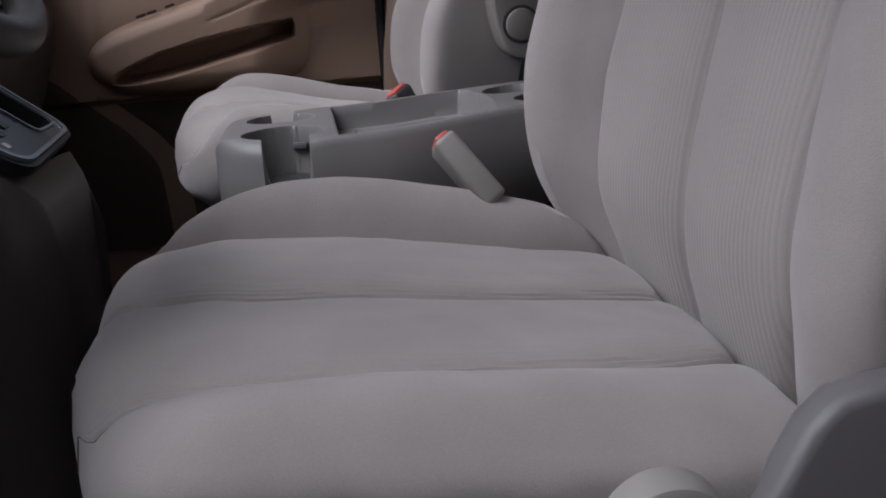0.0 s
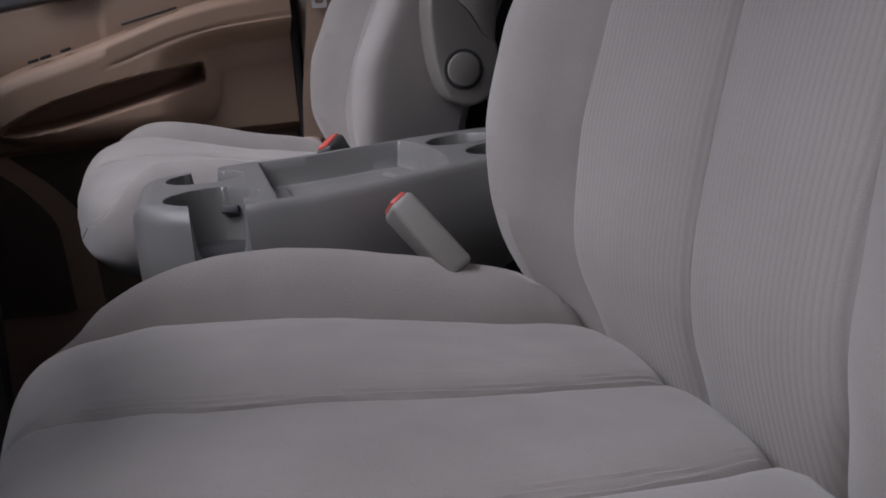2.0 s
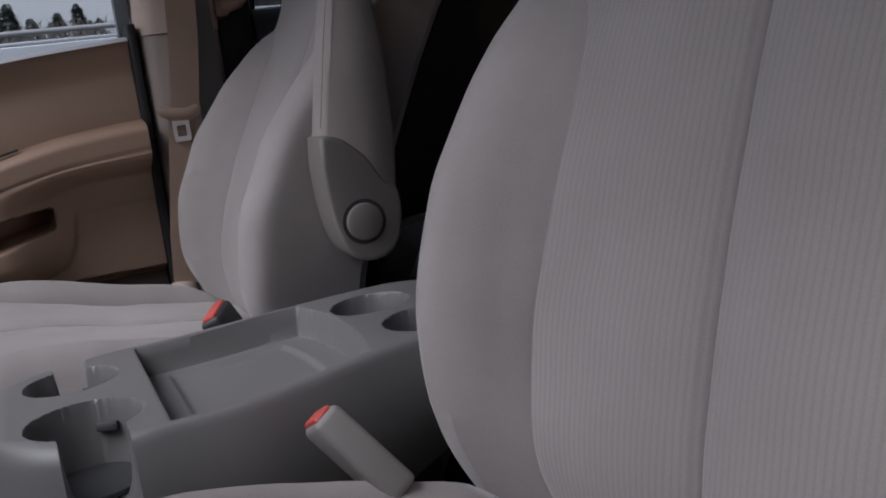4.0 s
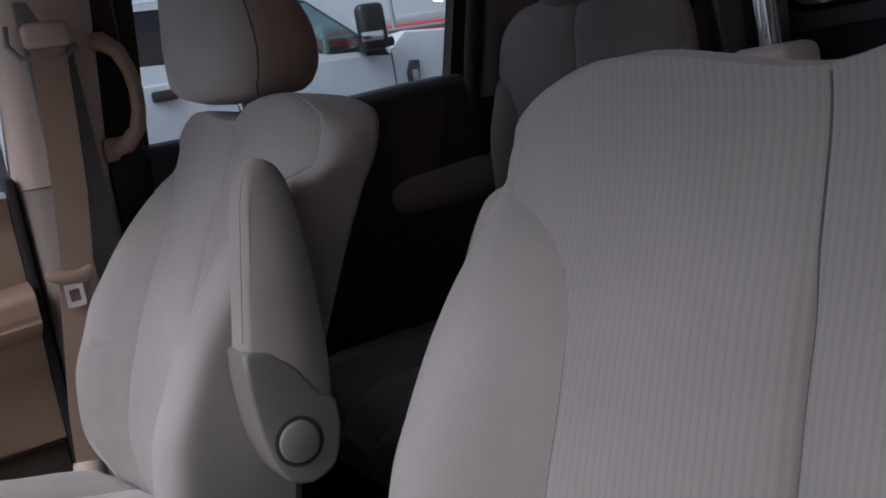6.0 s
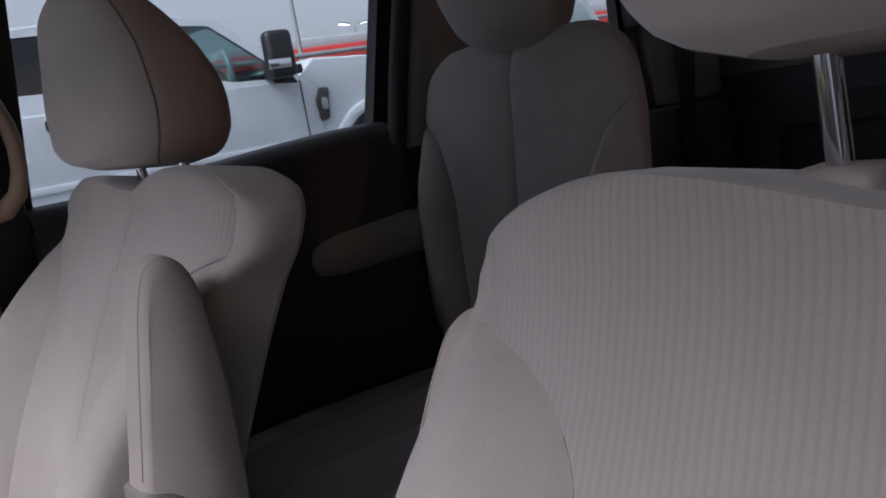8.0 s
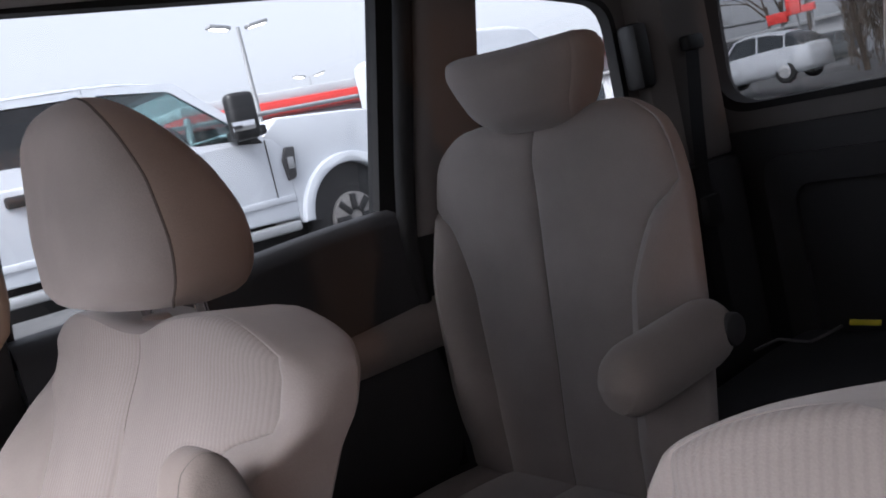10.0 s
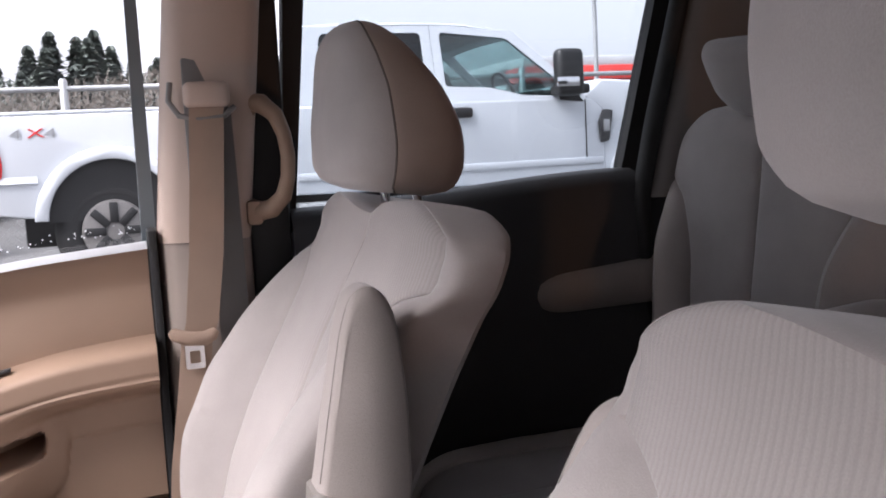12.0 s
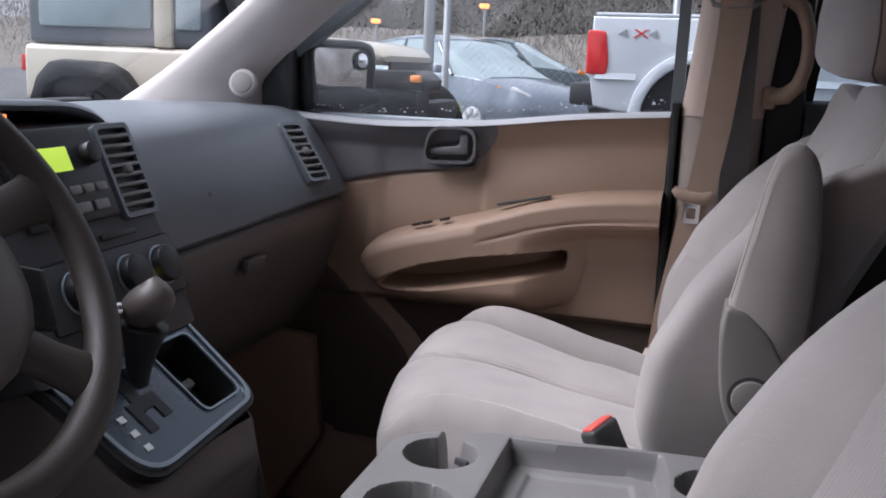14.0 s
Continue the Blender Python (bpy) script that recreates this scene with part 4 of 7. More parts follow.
part("window_frame", ring_prism([(0.425, 0.96), (1.055, 0.99), (1.165, 1.43), (0.455, 1.43)], [(0.446, 0.99), (1.014, 1.016), (1.108, 1.374), (0.488, 1.39)], "y", 1.232, 1.262), M_RUBBER, win)
cp = thing("pillar_rear_right", (1.12, 1.2, 0.14), "grey rear door pillar trim", "pillar", kind="structure")
rings = []
for z in np.linspace(0.975, 1.43, 12):
    k = 0.26 * (z - 0.975)
    rings.append([(x + k * f_, y - 0.05 * (z - 0.975), z) for x, y, f_ in ((1.045, 1.26, 1), (1.040, 1.215, 1), (1.052, 1.188, 1), (1.075, 1.178, 1), (1.13, 1.175, 0.9), (1.18, 1.18, 0.8), (1.20, 1.20, 0.6), (1.20, 1.26, 0.6))])
part("upper_trim", loft(rings), M_REARTRIM, cp, "upper trim with rear shade in its brown grey", 50)
rings = [[(x + b, y, z) for x, y in ((1.005, 1.262), (1.0, 1.235), (1.015, 1.218), (1.04, 1.210), (1.12, 1.205), (1.198, 1.21), (1.199, 1.262))] for z, b in ((0.14, -0.03), (0.7, -0.02), (0.9, 0.0), (0.955, 0.02), (0.974, 0.04))]
part("lower_trim", loft(rings), M_CHARCOAL, cp, "dark grey lower trim", 50)
part("door_seal", tube([(1.035, 1.20, 0.60), (1.035, 1.20, 0.90), (1.035, 1.20, 0.98), (1.06, 1.195, 1.10), (1.145, 1.19, 1.42)], 0.016, 12), M_RUBBER, cp, "black door seal")
quarter = thing("wall_right_rear", (1.5, 1.22, 0.14), "grey rear side trim", "wall", kind="structure")
qi = rounded([(1.250, 1.05), (1.655, 1.07), (1.660, 1.305), (1.300, 1.366)], [0.03, 0.05, 0.06, 0.02], 5)
qo = []
for p in qi:
    d = Vector((p[0] - 1.43, (p[1] - 1.2) * 1.0))
    k = max(abs(d.x) / (0.23 if d.x < 0 else XB - 1.43), d.y / 0.23 if d.y > 0 else -d.y / 0.26)
    qo.append((1.43 + d.x / k, 1.2 + d.y / k))
part("window_surround", ring_prism(qo, qi, "y", 1.232, 1.25), M_REARTRIM, quarter, "window surround with rear shade in its brown grey")
part("lower_trim", box(1.20, XB, 1.19, 1.26, 0.14, 0.945, 0.012), M_CHARCOAL, quarter, "grey moulded lower trim")
win = thing("window_3", (1.43, 1.25, 1.05), "fixed rear quarter window", "window", kind="structure")
part("pane", prism([(1.23, 1.03), (1.69, 1.05), (1.69, 1.36), (1.27, 1.39)], "y", 1.252, 1.256), M_REARGLASS, win).visible_shadow = False
seal_o = [(1.43 + (p[0] - 1.43) * 1.03, 1.21 + (p[1] - 1.21) * 1.04) for p in qi]
seal_i = [(1.43 + (p[0] - 1.43) * 0.965, 1.21 + (p[1] - 1.21) * 0.955) for p in qi]
part("window_seal", ring_prism(seal_o, seal_i, "y", 1.226, 1.2515), M_RUBBER, win)
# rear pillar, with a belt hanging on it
solo("pillar_back_right", prism([(1.705, 1.26), (1.70, 1.20), (1.735, 1.165), (XB - 0.045, 1.16), (XB - 0.045, 1.26)], "z", 0.95, 1.43, 0.01), M_REARTRIM, "rear corner pillar with shade in its brown grey", "pillar", kind="structure")
solo("trim_back_right", prism([(1.64, 1.255), (1.62, 1.185), (1.70, 1.15), (XB - 0.05, 1.145), (XB - 0.05, 1.255)], "z", 0.14, 0.948, 0.012), M_CHARCOAL, "dark grey rear corner trim", "trim", kind="structure")
rb = thing("seat_belt", (1.68, 1.13, 0.6), "dark rear seat belt hanging on pillar", "seat belt")
bm = quad_grid([[(x + s * 0.022, y, z) for s in (-1, 1)] for x, y, z in ((1.785, 1.145, 1.19), (1.75, 1.14, 1.05), (1.715, 1.135, 0.87), (1.71, 1.13, 0.62))])[0]
bmesh.ops.solidify(bm, geom=bm.faces[:], thickness=0.002)
part("webbing", bm, M_CHARCOAL, rb)
part("belt_guide", box(1.758, 1.812, 1.132, 1.156, 1.175, 1.205, 0.006), M_BLACK, rb)
part("buckle", box(1.690, 1.740, 1.112, 1.132, 0.83, 0.89, 0.006), M_BLACK, rb)
# black belt reel cover beside the quarter window
solo("belt_cover", box(1.655, 1.70, 1.175, 1.225, 1.12, 1.25, 0.012), M_BLACK, "black belt guide cover beside window", "trim", kind="structure")

gate = thing("tailgate", (XB, 0.42, 0.14), "dark tailgate with rear window", "tailgate", kind="structure")
gi = rounded([(-0.335, 1.035), (1.195, 1.035), (1.185, 1.33), (-0.325, 1.33)], [0.09, 0.09, 0.07, 0.07], 6)
go = []
for p in gi:
    d = Vector((p[0] - 0.425, p[1] - 1.215))
    k = max(abs(d.x) / 0.86, d.y / 0.215 if d.y > 0 else -d.y / 0.245)
    go.append((0.425 + d.x / k, 1.215 + d.y / k))
part("window_surround", ring_prism(go, gi, "x", XB - 0.02, XB + 0.05), M_GREY, gate, "grey tailgate window surround")
part("lower_panel", box(XB - 0.03, XB + 0.04, YL, YR, 0.14, 0.990, 0.012), M_CHARCOAL, gate, "dark moulded tailgate panel")
part("panel_moulding", ring_prism(rounded([(-0.28, 0.40), (1.10, 0.40), (1.10, 0.93), (-0.28, 0.93)], 0.05), rounded([(-0.22, 0.46), (1.04, 0.46), (1.04, 0.87), (-0.22, 0.87)], 0.05), "x", XB - 0.045, XB - 0.03), M_CHARCOAL, gate)
win = thing("window_4", (XB + 0.03, 0.42, 1.0), "tailgate window", "window", kind="structure")
part("pane", prism([(-0.36, 1.0), (1.22, 1.0), (1.21, 1.37), (-0.35, 1.37)], "x", XB + 0.022, XB + 0.026), M_TAILGLASS, win).visible_shadow = False
gs = [(0.425 + (p[0] - 0.425) * 0.985, 1.215 + (p[1] - 1.215) * 0.955) for p in gi]
gl_ = [(0.425 + (p[0] - 0.425) * 1.012, 1.215 + (p[1] - 1.215) * 1.04) for p in gi]
part("window_seal", ring_prism(gl_, gs, "x", XB - 0.026, XB + 0.02), M_RUBBER, win)

# left side: open driver's doorway with the door swung forward, then a wall with a window
leaf = thing("door_3", (-0.66, -0.46, 0.12), "open driver door swung forward", "car door", kind="structure")
LM = pose(-0.64, -0.46, 0, 0, 0, -112)
part("door_trim", moved(box(0.0, 1.0, -0.05, 0.0, 0.12, 0.95, 0.02), LM), M_BEIGE, leaf)
part("door_shell", moved(box(0.0, 1.02, 0.002, 0.05, 0.08, 0.97, 0.02), LM), M_PAINT_W, leaf)
part("window_frame", moved(ring_prism([(0.0, 0.96), (1.0, 0.96), (0.98, 1.42), (0.55, 1.42)], [(0.10, 0.98), (0.96, 0.98), (0.94, 1.39), (0.56, 1.39)], "y", -0.02, 0.02), LM), M_BLACK, leaf)
solo("pillar_centre_left", box(0.56, 0.70, YL - 0.02, YL + 0.07, 0.14, 1.43, 0.015), M_PILLAR, "beige left door pillar", "pillar", kind="structure")
solo("wall_left", box(0.702, XB, YL - 0.02, YL + 0.03, 0.14, 1.0, 0.01), M_CHARCOAL, "dark left rear side trim", "wall", kind="structure")
solo("wall_left_top", box(0.702, XB, YL - 0.02, YL + 0.03, 1.36, 1.43, 0.01), M_CHARCOAL, "dark left upper trim", "wall", kind="structure")
solo("pillar_back_left", box(1.55, XB, YL - 0.02, YL + 0.04, 1.002, 1.358, 0.01), M_GREY, "grey left rear pillar", "pillar", kind="structure")
solo("roof_rail_left", box(-0.15, 0.702, YL - 0.03, YL + 0.02, 1.385, 1.43, 0.01), M_HEADLINER, "grey roof rail over the driver doorway", "trim", kind="structure")
solo("door_sill_left", box(-0.62, 0.56, YL - 0.03, YL + 0.05, 0.08, 0.16, 0.01), M_GREY, "grey door sill plate", "trim", kind="structure")
solo("roof_rail_right", box(-0.15, XB, 1.20, 1.27, 1.395, 1.43, 0.01), M_HEADLINER, "grey roof rail over the right doors", "trim", kind="structure")
# two unseen walls, added to keep side light out of the cabin
solo("light_block_far_left", box(0.6, 9.0, -5.5, -5.3, -0.3, 3.2, 0.02), M_CHARCOAL, "unseen dark wall added to block low sky light", "wall", kind="structure")
solo("light_block_beside", box(-0.45, 0.95, -1.02, -0.90, -0.3, 1.75, 0.02), M_CHARCOAL, "unseen dark wall added to block light into the driver doorway", "wall", kind="structure")

fold = thing("folded_seat", (1.6, 0.45, 0.14), "dark folded third row seat with strap", "car seat")
rings = []
for q in np.linspace(0, 1, 17):
    s = 1 - 0.06 * abs(2 * q - 1) ** 6
    x = 1.36 + 0.50 * q
    zt = 0.565 + 0.03 * q - 0.03 * abs(2 * q - 1) ** 6
    rings.append([(x, y, z) for y, z in ((-0.30 * s, 0.16), (-0.31 * s, 0.40), (-0.29 * s, zt - 0.02), (-0.22, zt), (0.40, zt + 0.006), (1.02, zt), (1.06 * s, zt - 0.02), (1.08 * s, 0.40), (1.07 * s, 0.16))])
part("seat_back", loft(rings), M_CHARCOAL, fold, "dark carpeted folded back", 50)
part("strap", tube([(1.62, 1.02, 0.605), (1.64, 0.98, 0.622), (1.66, 0.93, 0.612), (1.66, 0.90, 0.625), (1.67, 0.87, 0.640)], 0.006, 8, False, None, 0.5), M_GREY, fold, "grey pull strap")
part("tag", moved(box(-0.005, 0.005, -0.028, 0.028, 0, 0.003, 0.001), pose(1.66, 0.82, 0.650, 0, -60, 0)), mat("yellow_tag", (0.75, 0.62, 0.03), 0.6, 0.1, 20, 300, 0.1), fold, "yellow warning tag")


# ---- tray table between the front seats ----
def table_near(x):
    return 0.283 + 0.035 * step(0.14, 0.34, x)


def table_far(x):
    return 0.560 - 0.012 * step(0.2, 0.4, x)


FRONT_CUPS, REAR_CUPS = ((0.047, 0.352, 0.045), (0.043, 0.474, 0.041)), ((0.330, 0.475, 0.040), (0.350, 0.372, 0.042))


def hollow(x, y):
    """How deep the table's top lies under its rim at a place."""
    d = 0.0
    # tray with a curved rear end
    rear = 0.268 + 0.020 * (1 - ((y - 0.43) / 0.13) ** 2)
    e = min(x - 0.104, rear - x, y - table_near(x) - 0.010, table_far(x) - 0.014 - y)
    d = max(d, 0.030 * step(0.0, 0.007, e))
    e2 = min(x - 0.13, rear - 0.03 - x, y - table_near(x) - 0.035, table_far(x) - 0.035 - y)
    d += 0.004 * step(0.0, 0.006, e2)
    for cx, cy, r in FRONT_CUPS + REAR_CUPS:
        e = r - math.hypot(x - cx, y - cy)
        d = max(d, 0.058 * step(0.0, 0.006, e))
    # the slots of the front holders: one to the side, one to the front seat
    w = abs(x - 0.050) / 0.024
    if y < 0.352 and w < 1:
        d = max(d, 0.060 * (1 - w**4) ** 0.3)
    if y > 0.474:
        d = max(d, 0.056 * step(0.003, -0.003, abs(x - 0.043) - 0.012))
    return d


M_CAPGREY = mat("pale_grip_plastic", (0.27, 0.25, 0.235), 0.5, 0.05, 10, 900, 0.1)
table = thing("tray_table", (0.18, 0.42, 0.14), "grey plastic tray table with cup holders", "console")
TX0, TX1, TZ = -0.030, 0.415, 0.619
xs = TX0 + (TX1 - TX0) * np.linspace(0, 1, 230) ** 1.25
nys = 130


def edge(x):
    """Narrowing of the rounded front and rear ends, and the fall of the rim there."""
    q = max((TX0 + 0.10 - x) / 0.10, 0.0)
    r = max((x - (TX1 - 0.05)) / 0.05, 0.0)
    return 0.105 * (1 - math.sqrt(max(1 - q**2.4, 0.0))) + 0.05 * (1 - math.sqrt(max(1 - r * r, 0.0))), 0.0


rows, near_side, far_side = [], [], []
for x in xs:
    cut, fall = edge(x)
    a, b = table_near(x) + cut, table_far(x) - cut
    rise = 0.012 * step(0.1, 0.4, x) - fall
    row = []
    for k in range(nys):
        y = a + (b - a) * k / (nys - 1)
        r = 0.009 + 0.017 * step(0.10, 0.03, x)
        k = 1 - min(min(y - a, b - y, (x - TX0) * 1.2) / r, 1.0)
        row.append((x, y, TZ + rise - hollow(x, y) - r * (1 - math.sqrt(max(1 - k * k, 0.0)))))
    rows.append(row)
    zb = 0.490 + 0.045 * step(0.25, 0.4, x) + 0.03 * step(0.03, -0.03, x)
    ring = []
    for f_ in (0.0, 0.15, 0.4, 0.7, 0.9, 1.0):
        out = 0.010 * math.sin(math.pi * min(f_ * 1.1, 1)) - 0.03 * max(f_ - 0.6, 0)
        ring.append((f_, out))
    near_side.append([(x, row[0][1] - o, row[0][2] + (zb - row[0][2]) * f_) for f_, o in ring])
    far_side.append([(x, row[-1][1] + o, row[-1][2] + (zb - row[-1][2]) * f_) for f_, o in ring])
bm, _ = quad_grid(rows)
quad_grid(near_side, bm=bm)
quad_grid(far_side, bm=bm)
for i in (0, -1):
    top = rows[i]
    low = [(p[0], p[1], 0.52) for p in top]
    quad_grid([top, low], bm=bm)
under = [[n[-1], f_[-1]] for n, f_ in zip(near_side, far_side)]
quad_grid(under, bm=bm)
bmesh.ops.remove_doubles(bm, verts=bm.verts, dist=1e-5)
part("table_body", bm, M_GREY, table, "grey moulded tray and cup holders", 42)
for cx, cy, r in FRONT_CUPS + REAR_CUPS:
    part("cup_spring", moved(box(-0.009, 0.009, -0.002, 0.004, -0.004, 0.004, 0.0015), pose(cx + 0.016, cy + r - 0.010, TZ - 0.022, -15, 0, -25)), M_CHARCOAL, table, "folding cup grip")
    part("cup_mat", disc((cx, cy, TZ - 0.0565), (0, 0, 1), r - 0.008, 0.004, 32, 0.001), M_CHARCOAL, table)
part("table_leg", box(0.10, 0.40, 0.50, 0.545, 0.14, 0.52, 0.012), M_CHARCOAL, table)
part("table_foot", box(0.02, 0.36, 0.36, 0.50, 0.14, 0.30, 0.02), M_CHARCOAL, table)


def buckle(base, m, stalk_label, body):
    b = thing("belt_buckle", base, stalk_label, "belt buckle", "front belt buckles")
    parts = [("body", box(-0.0125, 0.0125, -0.024, 0.024, 0, 0.082, 0.006, 3), body, ""), ("release_button", box(-0.008, 0.0085, -0.021, 0.021, 0.079, 0.085, 0.003), M_RED, "red release button"),
             ("stalk", box(-0.004, 0.004, -0.015, 0.015, -0.16, 0.004, 0.002), M_BLACK, ""), ("rivet", disc((0.0, -0.0, 0.010), (1, 0, 0), 0.004, 0.014, 16), M_BLACK, "")]
    for nm, bm_, mt, lb in parts:
        part(nm, moved(bm_, m), mt, b, lb)
    return b


def lean_to(top, bottom, roll):
    """The pose whose z runs from bottom to top."""
    t, b = Vector(top), Vector(bottom)
    return Matrix.Translation(b) @ (t - b).to_track_quat("Z", "Y").to_matrix().to_4x4() @ pose(0, 0, 0, 0, 0, roll)


buckle((0.25, 0.21, 0.50), lean_to((0.205, 0.238, 0.606), (0.247, 0.212, 0.548), -52), "grey seat belt buckle with red button", M_LIGHTGREY)
buckle((0.22, 0.60, 0.50), lean_to((0.198, 0.606, 0.622), (0.232, 0.604, 0.552), 62), "dark seat belt buckle with red button", M_CHARCOAL)

# ---- dashboard ----
dash = thing("dashboard", (-0.6, 0.42, 0.5), "slate grey dashboard with lighter lower glove box", "dashboard", kind="structure")
UP = [(-0.95, 0.915), (-0.85, 0.935), (-0.70, 0.944), (-0.56, 0.945), (-0.49, 0.942), (-0.455, 0.934), (-0.43, 0.918), (-0.405, 0.885), (-0.375, 0.84), (-0.355, 0.805), (-0.352, 0.795), (-0.36, 0.787)]
LOW = [(-0.372, 0.786), (-0.362, 0.780), (-0.358, 0.768), (-0.362, 0.74), (-0.375, 0.69), (-0.40, 0.62), (-0.43, 0.56), (-0.47, 0.52), (-0.60, 0.50), (-0.95, 0.50)]


def bowed(prof, y):
    """The fascia runs back a little towards the door and dips towards the middle."""
    k = step(0.6, 1.1, y)
    return [(x + 0.0 * k - 0.03 * (1 - k) * step(0.90, 0.80, z), y, z - 0.020 * (1 - k) * step(0.93, 0.80, z)) for x, z in prof]


ys = np.linspace(0.56, 1.165, 30)
part("upper_fascia", quad_grid([bowed(UP, y) for y in ys])[0], M_SLATE, dash, "slate grey upper fascia", 60)
part("glove_box", quad_grid([bowed(LOW, y) for y in ys])[0], M_GLOVE, dash, "brown grey glove box and lower panel", 60)
part("glove_latch", moved(box(-0.006, 0.006, -0.03, 0.03, -0.012, 0.012, 0.004), pose(-0.372, 0.84, 0.715, 0, 12, 0)), M_GLOVE, dash)
part("left_fascia", quad_grid([[(x - 0.02, y, z) for x, z in UP + LOW] for y in np.linspace(-0.38, 0.562, 20)])[0], M_SLATE, dash, "dark fascia before the driver", 60)
brow = ease([(-0.30, 0.925), (-0.26, 0.955), (-0.15, 0.982), (0.0, 0.992), (0.2, 0.988), (0.41, 0.976), (0.49, 0.973), (0.545, 0.962), (0.575, 0.945), (0.592, 0.925)])
hood = []
for x, dz in ((-0.66, -0.035), (-0.56, -0.008), (-0.455, 0.0), (-0.440, -0.001), (-0.436, -0.006), (-0.440, -0.012), (-0.50, -0.014), (-0.60, -0.03)):
    hood.append([(x + 0.03 * step(0.25, 0.0, y), y, brow(y) + dz) for y in np.linspace(-0.30, 0.592, 60)])
part("cluster_hood", quad_grid(hood)[0], M_SLATE, dash, "curved brow over instruments and radio", 60)
part("clock_light", box(-0.470, -0.466, 0.405, 0.432, 0.951, 0.958, 0.001), glow_mat("lit_orange_light", (1.0, 0.25, 0.05), 1.5), dash, "lit orange clock digits")



def vent(parent, origin, u, v, w, h, slats, tilt=0):
    """A framed air vent with slats. origin: its centre; u, v: unit vectors across and up."""
    o, u, v = Vector(origin), Vector(u).normalized(), Vector(v).normalized()
    nrm = u.cross(v)
    m = Matrix((u, v, nrm)).transposed().to_4x4()
    m.translation = o
    f_ = part("vent_frame", moved(ring_prism(rounded([(-w / 2, -h / 2), (w / 2, -h / 2), (w / 2, h / 2), (-w / 2, h / 2)], 0.008), rounded([(-w / 2 + 0.006, -h / 2 + 0.006), (w / 2 - 0.006, -h / 2 + 0.006), (w / 2 - 0.006, h / 2 - 0.006), (-w / 2 + 0.006, h / 2 - 0.006)], 0.006), "z", -0.02, 0.003), m), M_SLATE, parent, "grey air vent frame")
    part("vent_back", moved(box(-w / 2 + 0.003, w / 2 - 0.003, -h / 2 + 0.003, h / 2 - 0.003, -0.024, -0.018, 0), m), M_BLACK, f_)
    for i in range(slats):
        y = -h / 2 + 0.010 + (h - 0.02) * (i + 0.5) / slats
        part("vent_slat", moved(box(-w / 2 + 0.005, w / 2 - 0.005, y - 0.0022, y + 0.0022, -0.012, 0.003, 0.001), m), M_GREY, f_)
    part("vent_lever", moved(box(-0.006, 0.006, -0.006, 0.006, 0.0, 0.008, 0.002), m), M_GREY, f_)


vent(dash, (-0.386, 1.052, 0.872), (0.25, 1, 0), (-0.60, 0.15, 0.80), 0.056, 0.120, 7)
# centre stack, which leans back towards the driver's side
stack = part("centre_stack", prism([(-0.48, 0.946), (-0.420, 0.944), (-0.335, 0.755), (-0.315, 0.70), (-0.45, 0.65), (-0.55, 0.8)], "y", 0.285, 0.580, 0.012, 3), M_CHARCOAL, dash, "dark centre stack")
su, sv = Vector((0, 1, 0)), Vector((-0.399, 0, 0.917))
sn = su.cross(sv)
SM = Matrix((su, sv, sn)).transposed().to_4x4()
SM.translation = Vector((-0.380, 0.43, 0.860)) + sn * 0.001
vent(stack, SM @ Vector((0.110, 0.032, 0.002)), su, sv, 0.068, 0.118, 8)
part("radio", moved(box(-0.085, 0.068, -0.02, 0.092, -0.004, 0.006, 0.004), SM), M_BLACK, stack, "black radio unit")
part("display", moved(box(-0.056, 0.012, 0.040, 0.068, 0.005, 0.0085, 0.001), SM), M_SCREEN, stack, "lit yellow green display")
part("radio_knob", moved(disc((0.045, 0.056, 0.005), (0, 0, 1), 0.013, 0.014, 28, 0.003), SM), M_BLACK, stack)
for i in range(6):
    part("radio_button", moved(box(-0.076 + i * 0.023, -0.058 + i * 0.023, 0.012, 0.022, 0.005, 0.0095, 0.0015), SM), M_GREY, stack)
for i in range(4):
    part("radio_button", moved(box(-0.070 + i * 0.032, -0.046 + i * 0.032, -0.010, 0.002, 0.005, 0.009, 0.0015), SM), M_GREY, stack)
part("card_slot", moved(box(0.02, 0.085, -0.045, -0.038, 0.0, 0.003, 0.001), SM), M_BLACK, stack)
part("control_panel", moved(box(-0.10, 0.145, -0.13, -0.055, -0.004, 0.003, 0.005), SM), M_CHARCOAL, stack)
for i, x in enumerate((-0.05, 0.045, 0.108)):
    k = part("climate_knob", moved(disc((x, -0.092, 0.002), (0, 0, 1), 0.023, 0.016, 32, 0.004), SM), M_BLACK, stack)
    part("knob_ring", moved(tube([(x + 0.0235 * math.cos(a), -0.092 + 0.0235 * math.sin(a), 0.004) for a in np.linspace(0, 2 * math.pi, 33)[:-1]], 0.0018, 8, True), SM), M_SILVER, k)
part("warning_light", moved(box(0.068, 0.080, -0.108, -0.103, 0.002, 0.005, 0.001), SM), glow_mat("lit_yellow_light", (1.0, 0.75, 0.02), 2.0), stack, "small lit yellow light")

